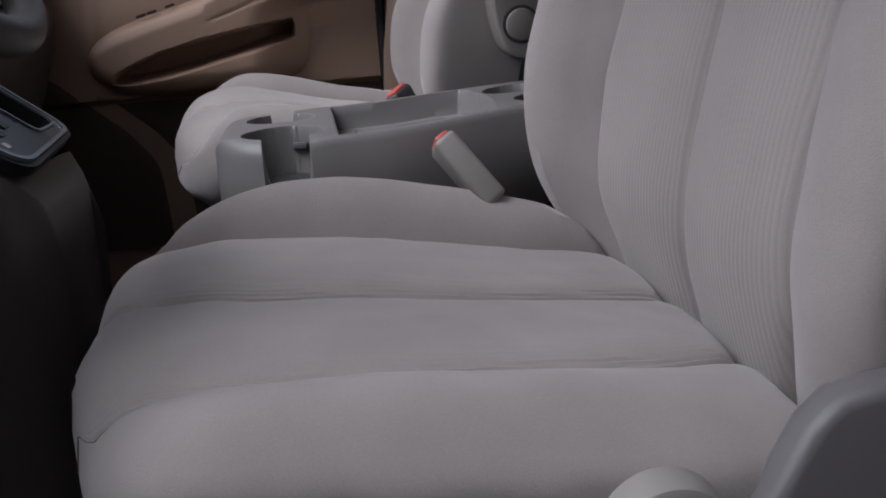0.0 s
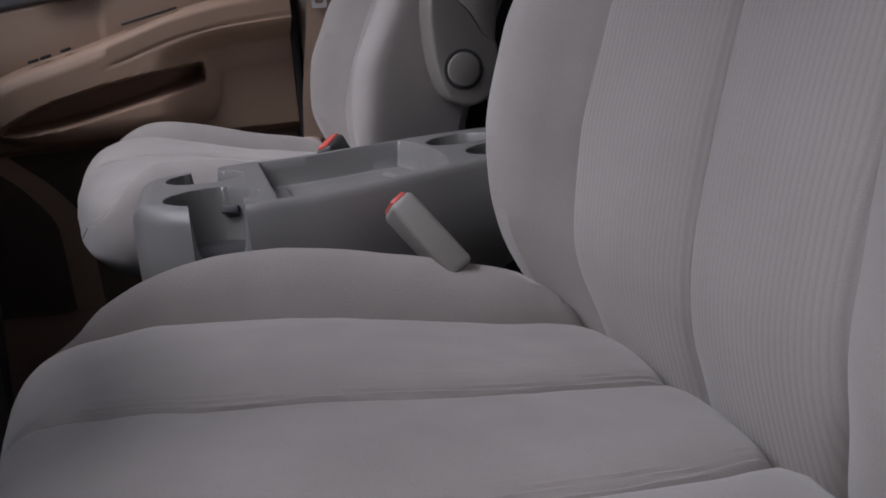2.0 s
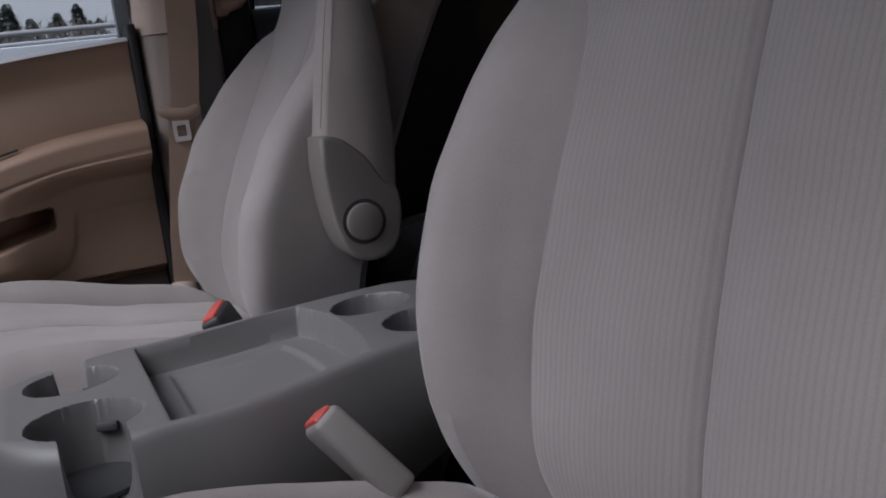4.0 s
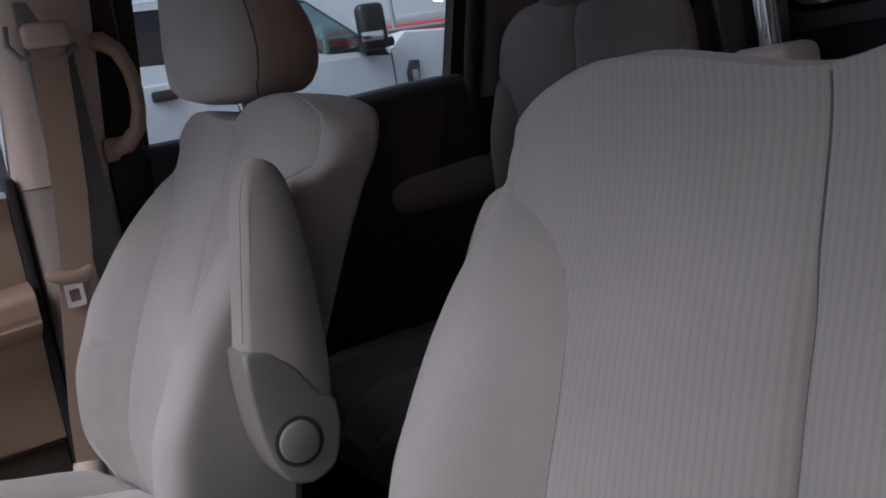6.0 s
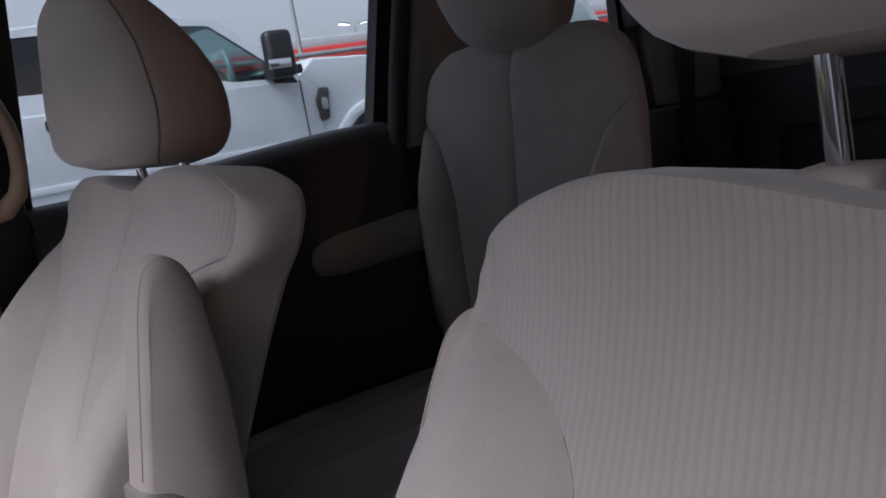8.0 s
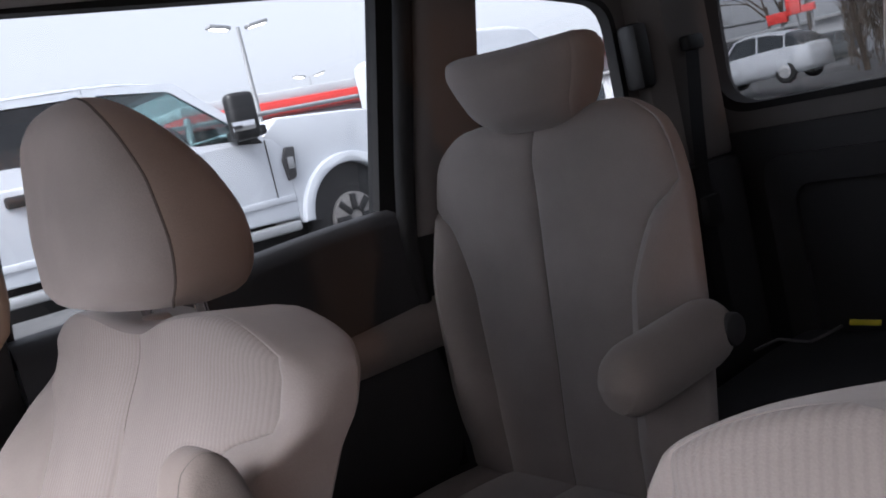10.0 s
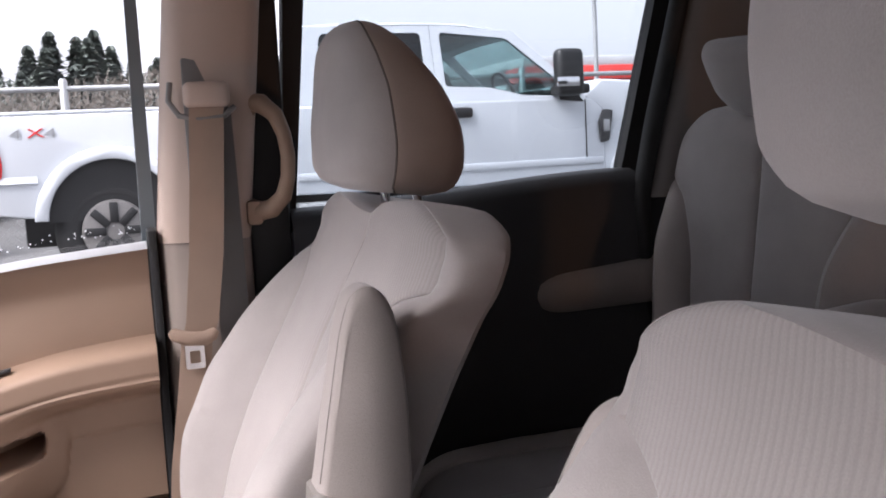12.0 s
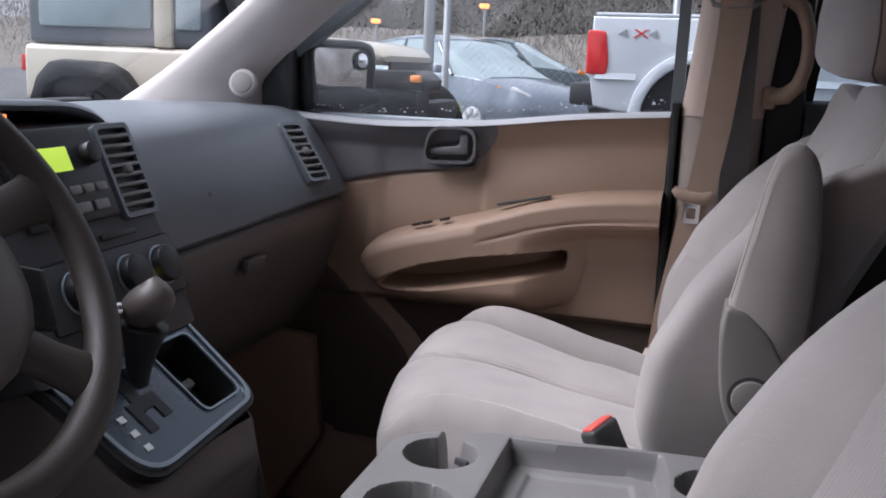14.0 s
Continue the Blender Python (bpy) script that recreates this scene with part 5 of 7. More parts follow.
# gear console
gear = thing("gear_console", (-0.3, 0.43, 0.14), "brown grey gear console with dark shift panel", "gear console")
gear_rows = []
for x, z, w in ((-0.50, 0.74, 0.14), (-0.36, 0.705, 0.138), (-0.30, 0.665, 0.136), (-0.25, 0.622, 0.132), (-0.222, 0.594, 0.118), (-0.208, 0.572, 0.10), (-0.203, 0.55, 0.095)):
    ring = [(x + 0.0, 0.432 - w, z)] + [(x, 0.432 + w * c_, z + 0.006 * (1 - c_ * c_) - (0.06 if 0.1 < c_ < 0.8 and -0.4 < x < -0.23 else 0.0)) for c_ in np.linspace(-0.94, 0.94, 13)] + [(x, 0.432 + w, z - 0.004)]
    ring += [(x + 0.01, 0.432 + w * 1.04, 0.50), (x - 0.01, 0.432 + w * 0.95, 0.14), (x - 0.01, 0.432 - w * 0.95, 0.14), (x + 0.01, 0.432 - w * 1.04, 0.50)]
    gear_rows.append(ring)
part("console_body", loft(gear_rows), M_GLOVE, gear, "brown grey moulded console body", 60)
gu, gv = Vector((0, 1, 0)), Vector((-0.80, 0, 0.62)).normalized()
GM = Matrix((gu, gv, gu.cross(gv))).transposed().to_4x4()
GM.translation = Vector((-0.272, 0.432, 0.650)) + gu.cross(gv) * 0.002
pan = rounded([(-0.120, -0.072), (0.118, -0.060), (0.132, 0.11), (-0.132, 0.11)], [0.045, 0.03, 0.01, 0.01], 6)
bin_ = rounded([(0.022, -0.045), (0.104, -0.045), (0.110, 0.060), (0.022, 0.060)], 0.014, 4)


def radial(poly, c, angle):
    """Where a ray from c meets a polygon."""
    d, best = Vector((math.cos(angle), math.sin(angle))), None
    for p, q in zip(poly, poly[1:] + poly[:1]):
        p, e = Vector(p) - c, Vector(q) - Vector(p)
        k = d.x * e.y - d.y * e.x
        if abs(k) > 1e-9:
            t, f_ = (p.x * e.y - p.y * e.x) / k, (p.x * d.y - p.y * d.x) / k
            if t > 0 and -1e-6 <= f_ <= 1 + 1e-6:
                best = max(t, best or 0)
    return tuple(c + d * best)


bin_c = Vector((0.064, 0.005))
turns = [2 * math.pi * i / 120 for i in range(120)]
panel = part("shift_panel", moved(ring_prism([radial(pan, bin_c, k) for k in turns], [radial(bin_, bin_c, k) for k in turns], "z", 0.0, 0.008), GM), M_PANEL, gear, "dark glossy shift panel with silver rim")
trim_o = [(p[0] * 1.06, 0.02 + (p[1] - 0.02) * 1.07) for p in pan]
part("panel_rim", moved(ring_prism([(p[0] * 1.0, 0.02 + (p[1] - 0.02) * 1.0) for p in pan], [(p[0] * 0.955, 0.02 + (p[1] - 0.02) * 0.945) for p in pan], "z", 0.003, 0.0105), GM), M_SILVER, panel, "silver blue panel rim")
part("panel_edge", moved(ring_prism(trim_o, [(p[0] * 0.995, 0.02 + (p[1] - 0.02) * 0.995) for p in pan], "z", -0.006, 0.006), GM), M_BLACK, panel, "black panel edge")
bin_i = [(0.065 + (p[0] - 0.065) * 0.93, 0.005 + (p[1] - 0.005) * 0.94) for p in bin_]
part("open_bin", moved(ring_prism([(0.065 + (p[0] - 0.065) * 1.03, 0.005 + (p[1] - 0.005) * 1.03) for p in bin_], bin_i, "z", -0.044, 0.0075), GM), M_BLACK, panel, "dark open storage bin")
part("bin_floor", moved(prism(bin_i, "z", -0.044, -0.040), GM), M_CARPET, panel)
part("bin_rim", moved(ring_prism(bin_, bin_i, "z", 0.0078, 0.0108), GM), M_SILVER, panel)
part("bin_clip", moved(box(0.040, 0.085, 0.0, 0.012, -0.030, -0.016, 0.003), GM), M_GREY, panel)
gate_ = [(-0.07, -0.03), (-0.055, -0.03), (-0.055, -0.005), (-0.035, -0.005), (-0.035, -0.022), (-0.02, -0.022), (-0.02, 0.012), (-0.04, 0.012), (-0.04, 0.05), (-0.058, 0.05), (-0.058, 0.01), (-0.07, 0.01)]
part("shift_gate", moved(prism(gate_, "z", 0.0083, 0.0098), GM), M_BLACK, panel, "black shift gate")
for i in range(4):
    part("gear_mark", moved(box(-0.094, -0.084, -0.045 + i * 0.02, -0.037 + i * 0.02, 0.0083, 0.0095, 0), GM), M_LAMP_CLEAR, panel, "pale gear position mark")
lever = part("lever", tube([(-0.295, 0.412, 0.665), (-0.290, 0.412, 0.69), (-0.285, 0.412, 0.715), (-0.281, 0.412, 0.74)], [0.013, 0.014, 0.019, 0.026], 20), M_BLACK, gear, "black shift lever")
rings = []
for q in np.linspace(0, 1, 14):
    r = math.sin(math.pi * min(max(q, 0.02), 0.98)) ** 0.55
    rings.append([Vector((-0.279 + 0.006 * q, 0.412, 0.735 + 0.058 * q)) + Vector((0.030 * r * math.cos(a), 0.026 * r * math.sin(a), 0.004 * math.cos(a))) for a in np.linspace(0, 2 * math.pi, 25)[:-1]])
knob = part("shift_knob", loft(rings), M_GLOVE, lever, "dark grey shift knob")
part("knob_button", disc((-0.296, 0.389, 0.762), (-0.5, -0.85, 0.1), 0.008, 0.006, 20, 0.002), M_CHROME, knob, "chrome shift button")

# steering wheel
wheel = thing("steering_wheel", (-0.22, 0.02, 0.89), "brown leather steering wheel with dark hub", "steering wheel")
th = radians(35)
wu, wv = Vector((0, 1, 0)), Vector((-math.sin(th), 0, math.cos(th)))
wnrm = wu.cross(wv)
WM = Matrix((wu, wv, wnrm)).transposed().to_4x4()
WM.translation = Vector((-0.222, 0.024, 0.898))
RIM = 0.1855
part("rim", moved(tube([(RIM * math.cos(a), RIM * math.sin(a), 0) for a in np.linspace(0, 2 * math.pi, 73)[:-1]], 0.0145, 16, True), WM), M_LEATHER, wheel, "brown leather rim")
hub = []
for h, s in ((-0.055, 0.60), (-0.050, 0.85), (-0.035, 0.97), (-0.020, 1.0), (-0.008, 0.985), (0.0, 0.93), (0.006, 0.80), (0.010, 0.5)):
    hub.append([(0.120 * s * math.copysign(abs(math.cos(a)) ** 0.85, math.cos(a)), -0.020 + 0.100 * s * math.copysign(abs(math.sin(a)) ** 0.85, math.sin(a)), h) for a in np.linspace(0, 2 * math.pi, 41)[:-1]])
part("hub", moved(loft(hub), WM), M_GLOVE, wheel, "dark brown airbag hub")
part("emblem", moved(tube([(0.020 * math.cos(a), -0.005 + 0.013 * math.sin(a), 0.011) for a in np.linspace(0, 2 * math.pi, 33)[:-1]], 0.0016, 8, True), WM), M_CHROME, wheel, "chrome oval emblem")
for a in (6, 174, -50, 230):
    r = radians(a)
    d, s_ = Vector((math.cos(r), math.sin(r), 0)), Vector((-math.sin(r), math.cos(r), 0))
    rings = []
    for k, w, h, dp in ((0.085, 0.026, -0.010, 0.012), (0.115, 0.020, -0.010, 0.010), (0.145, 0.019, -0.006, 0.009), (0.165, 0.022, -0.003, 0.009), (0.182, 0.030, 0.0, 0.008)):
        rings.append([d * k + s_ * w * math.cos(t) + Vector((0, 0, h + dp * math.sin(t))) for t in np.linspace(0, 2 * math.pi, 17)[:-1]])
    part("spoke", moved(loft(rings), WM), M_LEATHER, wheel, "brown leather spoke")
for k, a in enumerate((-13, -20, -27, -34)):
    r = radians(a)
    part("wheel_button", moved(box(-0.010, 0.010, -0.0055, 0.0055, 0.0, 0.008, 0.003), WM @ pose(0.113 * math.cos(r), 0.113 * math.sin(r), -0.012, 0, 20, a + 90)), M_CAPGREY, wheel, "pale wheel button")
part("control_pod", moved(box(-0.014, 0.014, -0.028, 0.028, -0.012, 0.0, 0.005, 3), WM @ pose(0.138, -0.056, -0.022, 0, 0, -23)), M_BLACK, wheel, "black control pod behind the hub")
part("column", tube([(-0.26, 0.024, 0.86), (-0.45, 0.024, 0.72)], [0.05, 0.07], 20), M_CHARCOAL, wheel)

# footwell kick panel
solo("trim_kick_panel", prism([(-0.95, 0.14), (-0.50, 0.14), (-0.40, 0.30), (-0.42, 0.50), (-0.95, 0.55)], "y", 1.17, 1.20, 0.008), M_BEIGE, "tan footwell side trim", "trim", kind="structure")
solo("floor_mat", box(-0.62, -0.16, 0.64, 1.12, 0.1405, 0.150, 0.004), M_CARPET, "dark carpet floor mat", "floor mat")

# door mirror
mir = thing("door_mirror", (-0.46, 1.29, 0.94), "black exterior door mirror", "door mirror")
mo = rounded([(-0.074, -0.058), (0.072, -0.058), (0.078, 0.045), (0.060, 0.060), (-0.080, 0.060)], 0.018, 4)
MU, MV = Vector((0.43, 0.90, 0)).normalized(), Vector((-0.063, 0.030, 0.995)).normalized()
MM = Matrix((MU, MV, MU.cross(MV))).transposed().to_4x4()
MM.translation = Vector((-0.437, 1.330, 0.996))
rings = [[(p[0] * s, p[1] * s, h) for p in mo] for h, s in ((0.004, 0.93), (0.012, 0.95), (0.016, 1.02), (0.014, 1.12), (0.006, 1.22), (-0.012, 1.27), (-0.04, 1.22), (-0.08, 0.95), (-0.10, 0.5))]
part("housing", moved(loft(rings), MM), M_BLACK, mir, "black mirror housing")
part("mirror_glass", moved(prism([(p[0] * 0.95, p[1] * 0.95) for p in mo], "z", 0.004, 0.0065), MM), M_MIRROR, mir)
part("blind_spot_mirror", moved(disc((0.052, 0.034, 0.007), (0, 0, 1), 0.017, 0.006, 28, 0.004), MM), M_MIRROR, mir, "small round blind spot mirror")
part("mirror_ring", moved(tube([(0.052 + 0.017 * math.cos(a), 0.034 + 0.017 * math.sin(a), 0.011) for a in np.linspace(0, 2 * math.pi, 33)[:-1]], 0.003, 8, True), MM), M_BLACK, mir)
part("mirror_foot", tube([(-0.47, 1.27, 0.955), (-0.44, 1.30, 0.95), (-0.40, 1.33, 0.955), (-0.36, 1.35, 0.96)], [0.03, 0.03, 0.026, 0.012], 14), M_BLACK, mir)


# ---- outside ----
def ground_z(x, y):
    return -0.27 + 0.42 * step(2.0, 6.0, y) - 0.22 * step(9.5, 12.5, y) + 0.37 * step(15, 20, y)


axis = lambda *c: sorted(set(np.round(np.concatenate(c), 3)))  # noqa: E731
gx = axis(np.linspace(-400, -30, 8), np.linspace(-25, 25, 51), np.linspace(30, 400, 8))
gy = axis(np.linspace(-400, -20, 8), np.linspace(-15, 30, 91), np.linspace(35, 400, 8))
solo("ground", quad_grid([[(x, y, ground_z(x, y) + (0.02 * noise.noise((x * 0.7, y * 0.7, 0)) if abs(x) < 26 and 2 < y < 30 else 0)) for y in gy] for x in gx])[0], M_GROUND, "wet grey gravel parking lot", "ground", kind="structure")


def road_wheel(parent, x, y, z, r, w, side, rim=M_STEEL):
    t = part("wheel", tube([(x + (r - w * 0.30) * math.cos(a), y, z + (r - w * 0.30) * math.sin(a)) for a in np.linspace(0, 2 * math.pi, 37)[:-1]], w * 0.36, 12, True, None, 1.3), M_TYRE, parent, "black tyre on alloy rim")
    part("rim", disc((x, y - side * 0.02, z), (0, -side, 0), r * 0.60, w * 0.42, 36, 0.02), rim, t)
    for k in range(8):
        a = k * math.pi / 4
        part("spoke", moved(box(r * 0.16, r * 0.55, -0.03, 0.03, -0.012, 0.012, 0.008), Matrix.Translation((x, y - side * (w * 0.42 + 0.022), z)) @ Matrix.Rotation(radians(90), 4, "X") @ Matrix.Rotation(a, 4, "Z")), M_BLACK if rim is M_GREY else M_STEEL if rim is M_LAMP_CLEAR else M_TYRE, t)
    return t


def side_panel(out, y0, y1, bevel=0.05):
    return prism(out, "y", y0, y1, bevel, 3)


def arch(cx, cz, r, n=14, a0=0, a1=180):
    return [(cx + r * math.cos(radians(a)), cz + r * math.sin(radians(a))) for a in np.linspace(a0, a1, n)]


# white crew-cab pickup, parked side on, its tail towards the fence
TY, TG = 7.05, 0.20
truck = thing("pickup_truck", (2.3, TY + 1.0, TG), "white crew cab pickup truck parked side on", "pickup truck")
bed = [(-0.66, 0.74), (-0.46, 0.705)] + arch(0.15, 0.66, 0.45, 14, 175, 5) + [(0.72, 0.78), (1.46, 0.82), (1.46, 1.44), (-0.70, 1.43), (-0.71, 1.0)]
part("bed", side_panel(bed, TY, TY + 1.95, 0.02), M_PAINT_W, truck, "white pickup bed")
fl_o, fl_i = arch(0.15, 0.66, 0.535, 18, 178, 2), arch(0.15, 0.66, 0.44, 18, 178, 2)
part("rear_fender", prism(fl_o + fl_i[::-1], "y", TY - 0.05, TY + 0.05, 0.02), M_PAINT_W, truck, "flared white rear fender")
part("wheel_well", prism(arch(0.15, 0.66, 0.445, 16, 180, 0), "y", TY + 0.03, TY + 0.35), M_BLACK, truck, "dark wheel well")
cab = [(1.50, 0.74), (4.22, 0.70), (4.22, 1.30), (4.12, 1.42), (1.50, 1.43)]
part("cab", side_panel(cab, TY, TY + 1.95, 0.03), M_PAINT_W, truck, "white cab lower body")
YC = TY + 0.975


def on_cab(px, pz, off, side=-1):
    """A point on the leaning side of the cab, off metres proud of it."""
    return (px, YC + side * (0.955 + off - 0.16 * (pz - 1.45) / 0.62), pz)


def cab_frame(name, outer, inner, side):
    bm = bmesh.new()
    rings = [[bm.verts.new(on_cab(px, pz, off, side)) for px, pz in out] for out, off in ((outer, -0.05), (outer, 0.0), (inner, 0.0), (inner, -0.05))]
    for r, q in zip(rings, rings[1:] + rings[:1]):
        for i in range(len(outer)):
            j = (i + 1) % len(outer)
            bm.faces.new((r[i], r[j], q[j], q[i]))
    return part(name, bm, M_PAINT_W, truck, "white door window surround")


def cab_pane(out, material, label, side):
    bm = bmesh.new()
    faces = [[bm.verts.new(on_cab(px, pz, off, side)) for px, pz in out] for off in (-0.016, -0.022)]
    for f_ in faces:
        bm.faces.new(f_)
    part("window", bm, material, truck, label).visible_shadow = False


M_TINT = glass_mat("dark_tinted_glass", (0.10, 0.12, 0.13), 0.07)
M_TRUCKGLASS = glass_mat("faintly_green_glass", (0.70, 0.80, 0.80), 0.08)
rear_i, rear_o = rounded([(1.71, 1.575), (2.63, 1.545), (2.63, 1.995), (1.79, 1.995)], 0.05), rounded([(1.515, 1.41), (2.71, 1.41), (2.71, 2.065), (1.60, 2.05)], [0.01, 0.01, 0.01, 0.06])
door_i = rounded([(2.79, 1.545), (3.17, 1.528), (3.46, 1.455), (3.97, 1.43), (3.38, 1.94), (2.79, 1.995)], 0.04)
door_o = rounded([(2.714, 1.41), (3.17, 1.40), (3.46, 1.39), (4.12, 1.38), (3.44, 2.0), (2.714, 2.065)], 0.01)
for side in (-1, 1):
    cab_frame("window_surround", rear_o, rear_i, side)
    cab_frame("window_surround", door_o, door_i, side)
    cab_pane(rear_i, M_TINT, "dark tinted rear door window", side)
    cab_pane(door_i, M_TRUCKGLASS, "clear front door window", side)
over = [(1.59, 2.03), (1.68, 2.075), (2.0, 2.092), (2.5, 2.098), (3.0, 2.085), (3.25, 2.05), (3.45, 1.985)]
rings = []
for q in np.linspace(-1, 1, 17):
    drop = 0.035 * q * q + 0.03 * max(abs(q) - 0.85, 0) / 0.15
    rings.append([(px, YC + q * (0.80 + 0.01 * (2.09 - pz)), pz + 0.03 - drop) for px, pz in over] + [(px, YC + q * 0.78, pz - 0.035 - 0.5 * drop) for px, pz in reversed(over)])
part("cab_roof", loft(rings), M_PAINT_W, truck, "white cab roof", 40)
part("headliner", box(1.66, 3.30, TY + 0.20, TY + 1.75, 1.955, 1.985, 0.01), M_CHARCOAL, truck)
part("cab_back", prism([(1.51, 1.42), (1.57, 1.42), (1.66, 2.03), (1.60, 2.03)], "y", TY + 0.16, TY + 1.79, 0.01), M_PAINT_W, truck)
slab([(4.10, TY + 0.07, 1.43), (4.10, TY + 1.88, 1.43), (3.44, TY + 1.74, 1.99), (3.44, TY + 0.21, 1.99)], 0.006, M_TRUCKGLASS, "windscreen", truck).visible_shadow = False
part("cab_dash", box(3.62, 4.10, TY + 0.12, TY + 1.83, 1.35, 1.50, 0.04, 3), M_BLACK, truck)
part("cab_trim", box(1.60, 3.70, TY + 0.10, TY + 1.85, 1.425, 1.44, 0.004), M_BLACK, truck)
for sx in (2.02, 2.86):
    for sy in (0.48, 1.45):
        part("seat_back", prism(rounded([(sx, 1.40), (sx + 0.12, 1.40), (sx + 0.03, 1.68), (sx - 0.08, 1.68)], 0.03), "y", TY + sy - 0.24, TY + sy + 0.24, 0.03, 3), M_BLACK, truck, "dark seat back")
        part("seat_headrest", box(sx - 0.10, sx - 0.01, TY + sy - 0.13, TY + sy + 0.13, 1.70, 1.86, 0.035, 3), M_BLACK, truck, "dark headrest")
part("cab_steering_wheel", tube([(3.50 - 0.08 * math.sin(q), TY + 0.48 + 0.19 * math.cos(q), 1.50 + 0.17 * math.sin(q)) for q in np.linspace(0, 2 * math.pi, 33)[:-1]], 0.016, 8, True), M_BLACK, truck)


part("door_gap", box(2.695, 2.707, TY - 0.003, TY + 0.02, 0.84, 1.41, 0), M_CHARCOAL, truck)
part("door_gap", box(4.03, 4.042, TY - 0.003, TY + 0.02, 0.84, 1.40, 0), M_CHARCOAL, truck)
part("cab_gap", box(1.462, 1.498, TY + 0.03, TY + 1.9, 0.78, 1.42, 0), M_BLACK, truck, "dark gap behind the cab")
for x in (1.92, 2.74 + 0.05):
    part("door_handle", box(x, x + 0.20, TY - 0.045, TY + 0.01, 1.285, 1.37, 0.02), M_BLACK, truck, "black door handle")
part("side_moulding", box(1.52, 4.20, TY - 0.018, TY + 0.01, 0.845, 0.905, 0.012), M_PAINT_W, truck, "white door side moulding")
part("running_board", box(1.5, 4.15, TY - 0.10, TY + 0.1, 0.60, 0.68, 0.02), M_STEEL, truck, "running board")
hood = [(4.20, 0.70), (4.22, 0.66)] + arch(4.76, 0.63, 0.45, 14, 178, 2) + [(5.30, 0.70), (5.62, 0.75), (5.66, 1.20), (5.55, 1.44), (5.0, 1.52), (4.2, 1.57), (4.03, 1.43), (4.20, 1.30)]
part("hood", side_panel(hood, TY, TY + 1.95, 0.025), M_PAINT_W, truck, "white hood and front fender")
fl_o, fl_i = arch(4.76, 0.63, 0.535, 18, 178, 2), arch(4.76, 0.63, 0.44, 18, 178, 2)
part("front_fender", prism(fl_o + fl_i[::-1], "y", TY - 0.06, TY + 0.05, 0.02), M_PAINT_W, truck, "flared white front fender")
part("wheel_well", prism(arch(4.76, 0.63, 0.445, 16, 180, 0), "y", TY + 0.03, TY + 0.35), M_BLACK, truck, "dark wheel well")
badge = part("fender_vent", prism(rounded([(4.17, 1.02), (4.25, 1.04), (4.29, 1.30), (4.20, 1.31), (4.15, 1.20)], 0.02), "y", TY - 0.03, TY + 0.01, 0.01), M_CHARCOAL, truck, "dark fender vent badge")
part("badge_bar", box(4.19, 4.25, TY - 0.04, TY - 0.028, 1.12, 1.22, 0.006), M_STEEL, badge)
mirror = part("mirror", box(3.62, 3.86, TY - 0.36, TY - 0.22, 1.42, 1.80, 0.05, 3), M_BLACK, truck, "large black towing mirror")
part("mirror_arm", box(3.72, 3.96, TY - 0.25, TY + 0.03, 1.44, 1.52, 0.02), M_BLACK, mirror)
part("mirror_cap", box(3.60, 3.80, TY - 0.372, TY - 0.35, 1.49, 1.57, 0.01), M_CHROME, mirror)
part("mirror_sail", prism([(3.80, 1.40), (4.02, 1.38), (3.90, 1.55), (3.80, 1.64)], "y", TY - 0.01, TY + 0.05, 0.008), M_BLACK, truck)
part("tail_lamp", prism(rounded([(-0.735, 0.985), (-0.57, 0.985), (-0.56, 1.10), (-0.59, 1.32), (-0.735, 1.325)], 0.03), "y", TY - 0.02, TY + 0.16, 0.02), M_LAMP_RED, truck, "tall red tail lamp")
part("bumper", box(-0.86, -0.60, TY + 0.05, TY + 1.9, 0.74, 0.92, 0.03), M_CHARCOAL, truck, "dark rear step bumper")
part("bed_crease", prism([(TY - 0.022, 0.955), (TY + 0.01, 0.945), (TY + 0.01, 1.005), (TY - 0.006, 1.0)], "x", -0.66, -0.34, 0.004), M_PAINT_W, truck, "lower body crease")
part("bed_crease", prism([(TY - 0.022, 0.955), (TY + 0.01, 0.945), (TY + 0.01, 1.005), (TY - 0.006, 1.0)], "x", 0.66, 1.45, 0.004), M_PAINT_W, truck, "lower body crease")
part("bed_rail", box(-0.68, 1.45, TY + 0.01, TY + 0.09, 1.435, 1.462, 0.01), M_PAINT_W, truck)
for x in (0.15, 4.76):
    road_wheel(truck, x, TY + 0.12, 0.575, 0.385, 0.25, 1, M_GREY)
    road_wheel(truck, x, TY + 1.83, 0.575, 0.385, 0.25, -1, M_GREY)
    part("wheel_liner", prism(arch(x, 0.66, 0.425, 14, 165, 15) + arch(x, 0.69, 0.345, 14, 15, 165), "y", TY + 0.06, TY + 0.10), M_STEEL, truck, "grey liner over the wheel")
part("chassis", box(-0.5, 5.3, TY + 0.5, TY + 1.4, 0.45, 0.75, 0.03), M_BLACK, truck)
for txt, x, mt in (("4", -0.50, M_STEEL), ("X", -0.385, M_LAMP_RED), ("4", -0.27, M_STEEL)):
    cu = bpy.data.curves.new("decal", "FONT")
    cu.body, cu.size, cu.extrude = txt, 0.125, 0.003
    cu.materials.append(mt)
    ob = new("decal", cu)
    ob.parent, ob.matrix_parent_inverse = truck, Matrix.Translation(-truck.location)
    ob.matrix_basis = pose(x, TY - 0.004, 1.275, 90, 0, 0) @ Matrix.Diagonal((1.35, 0.75, 1, 1))


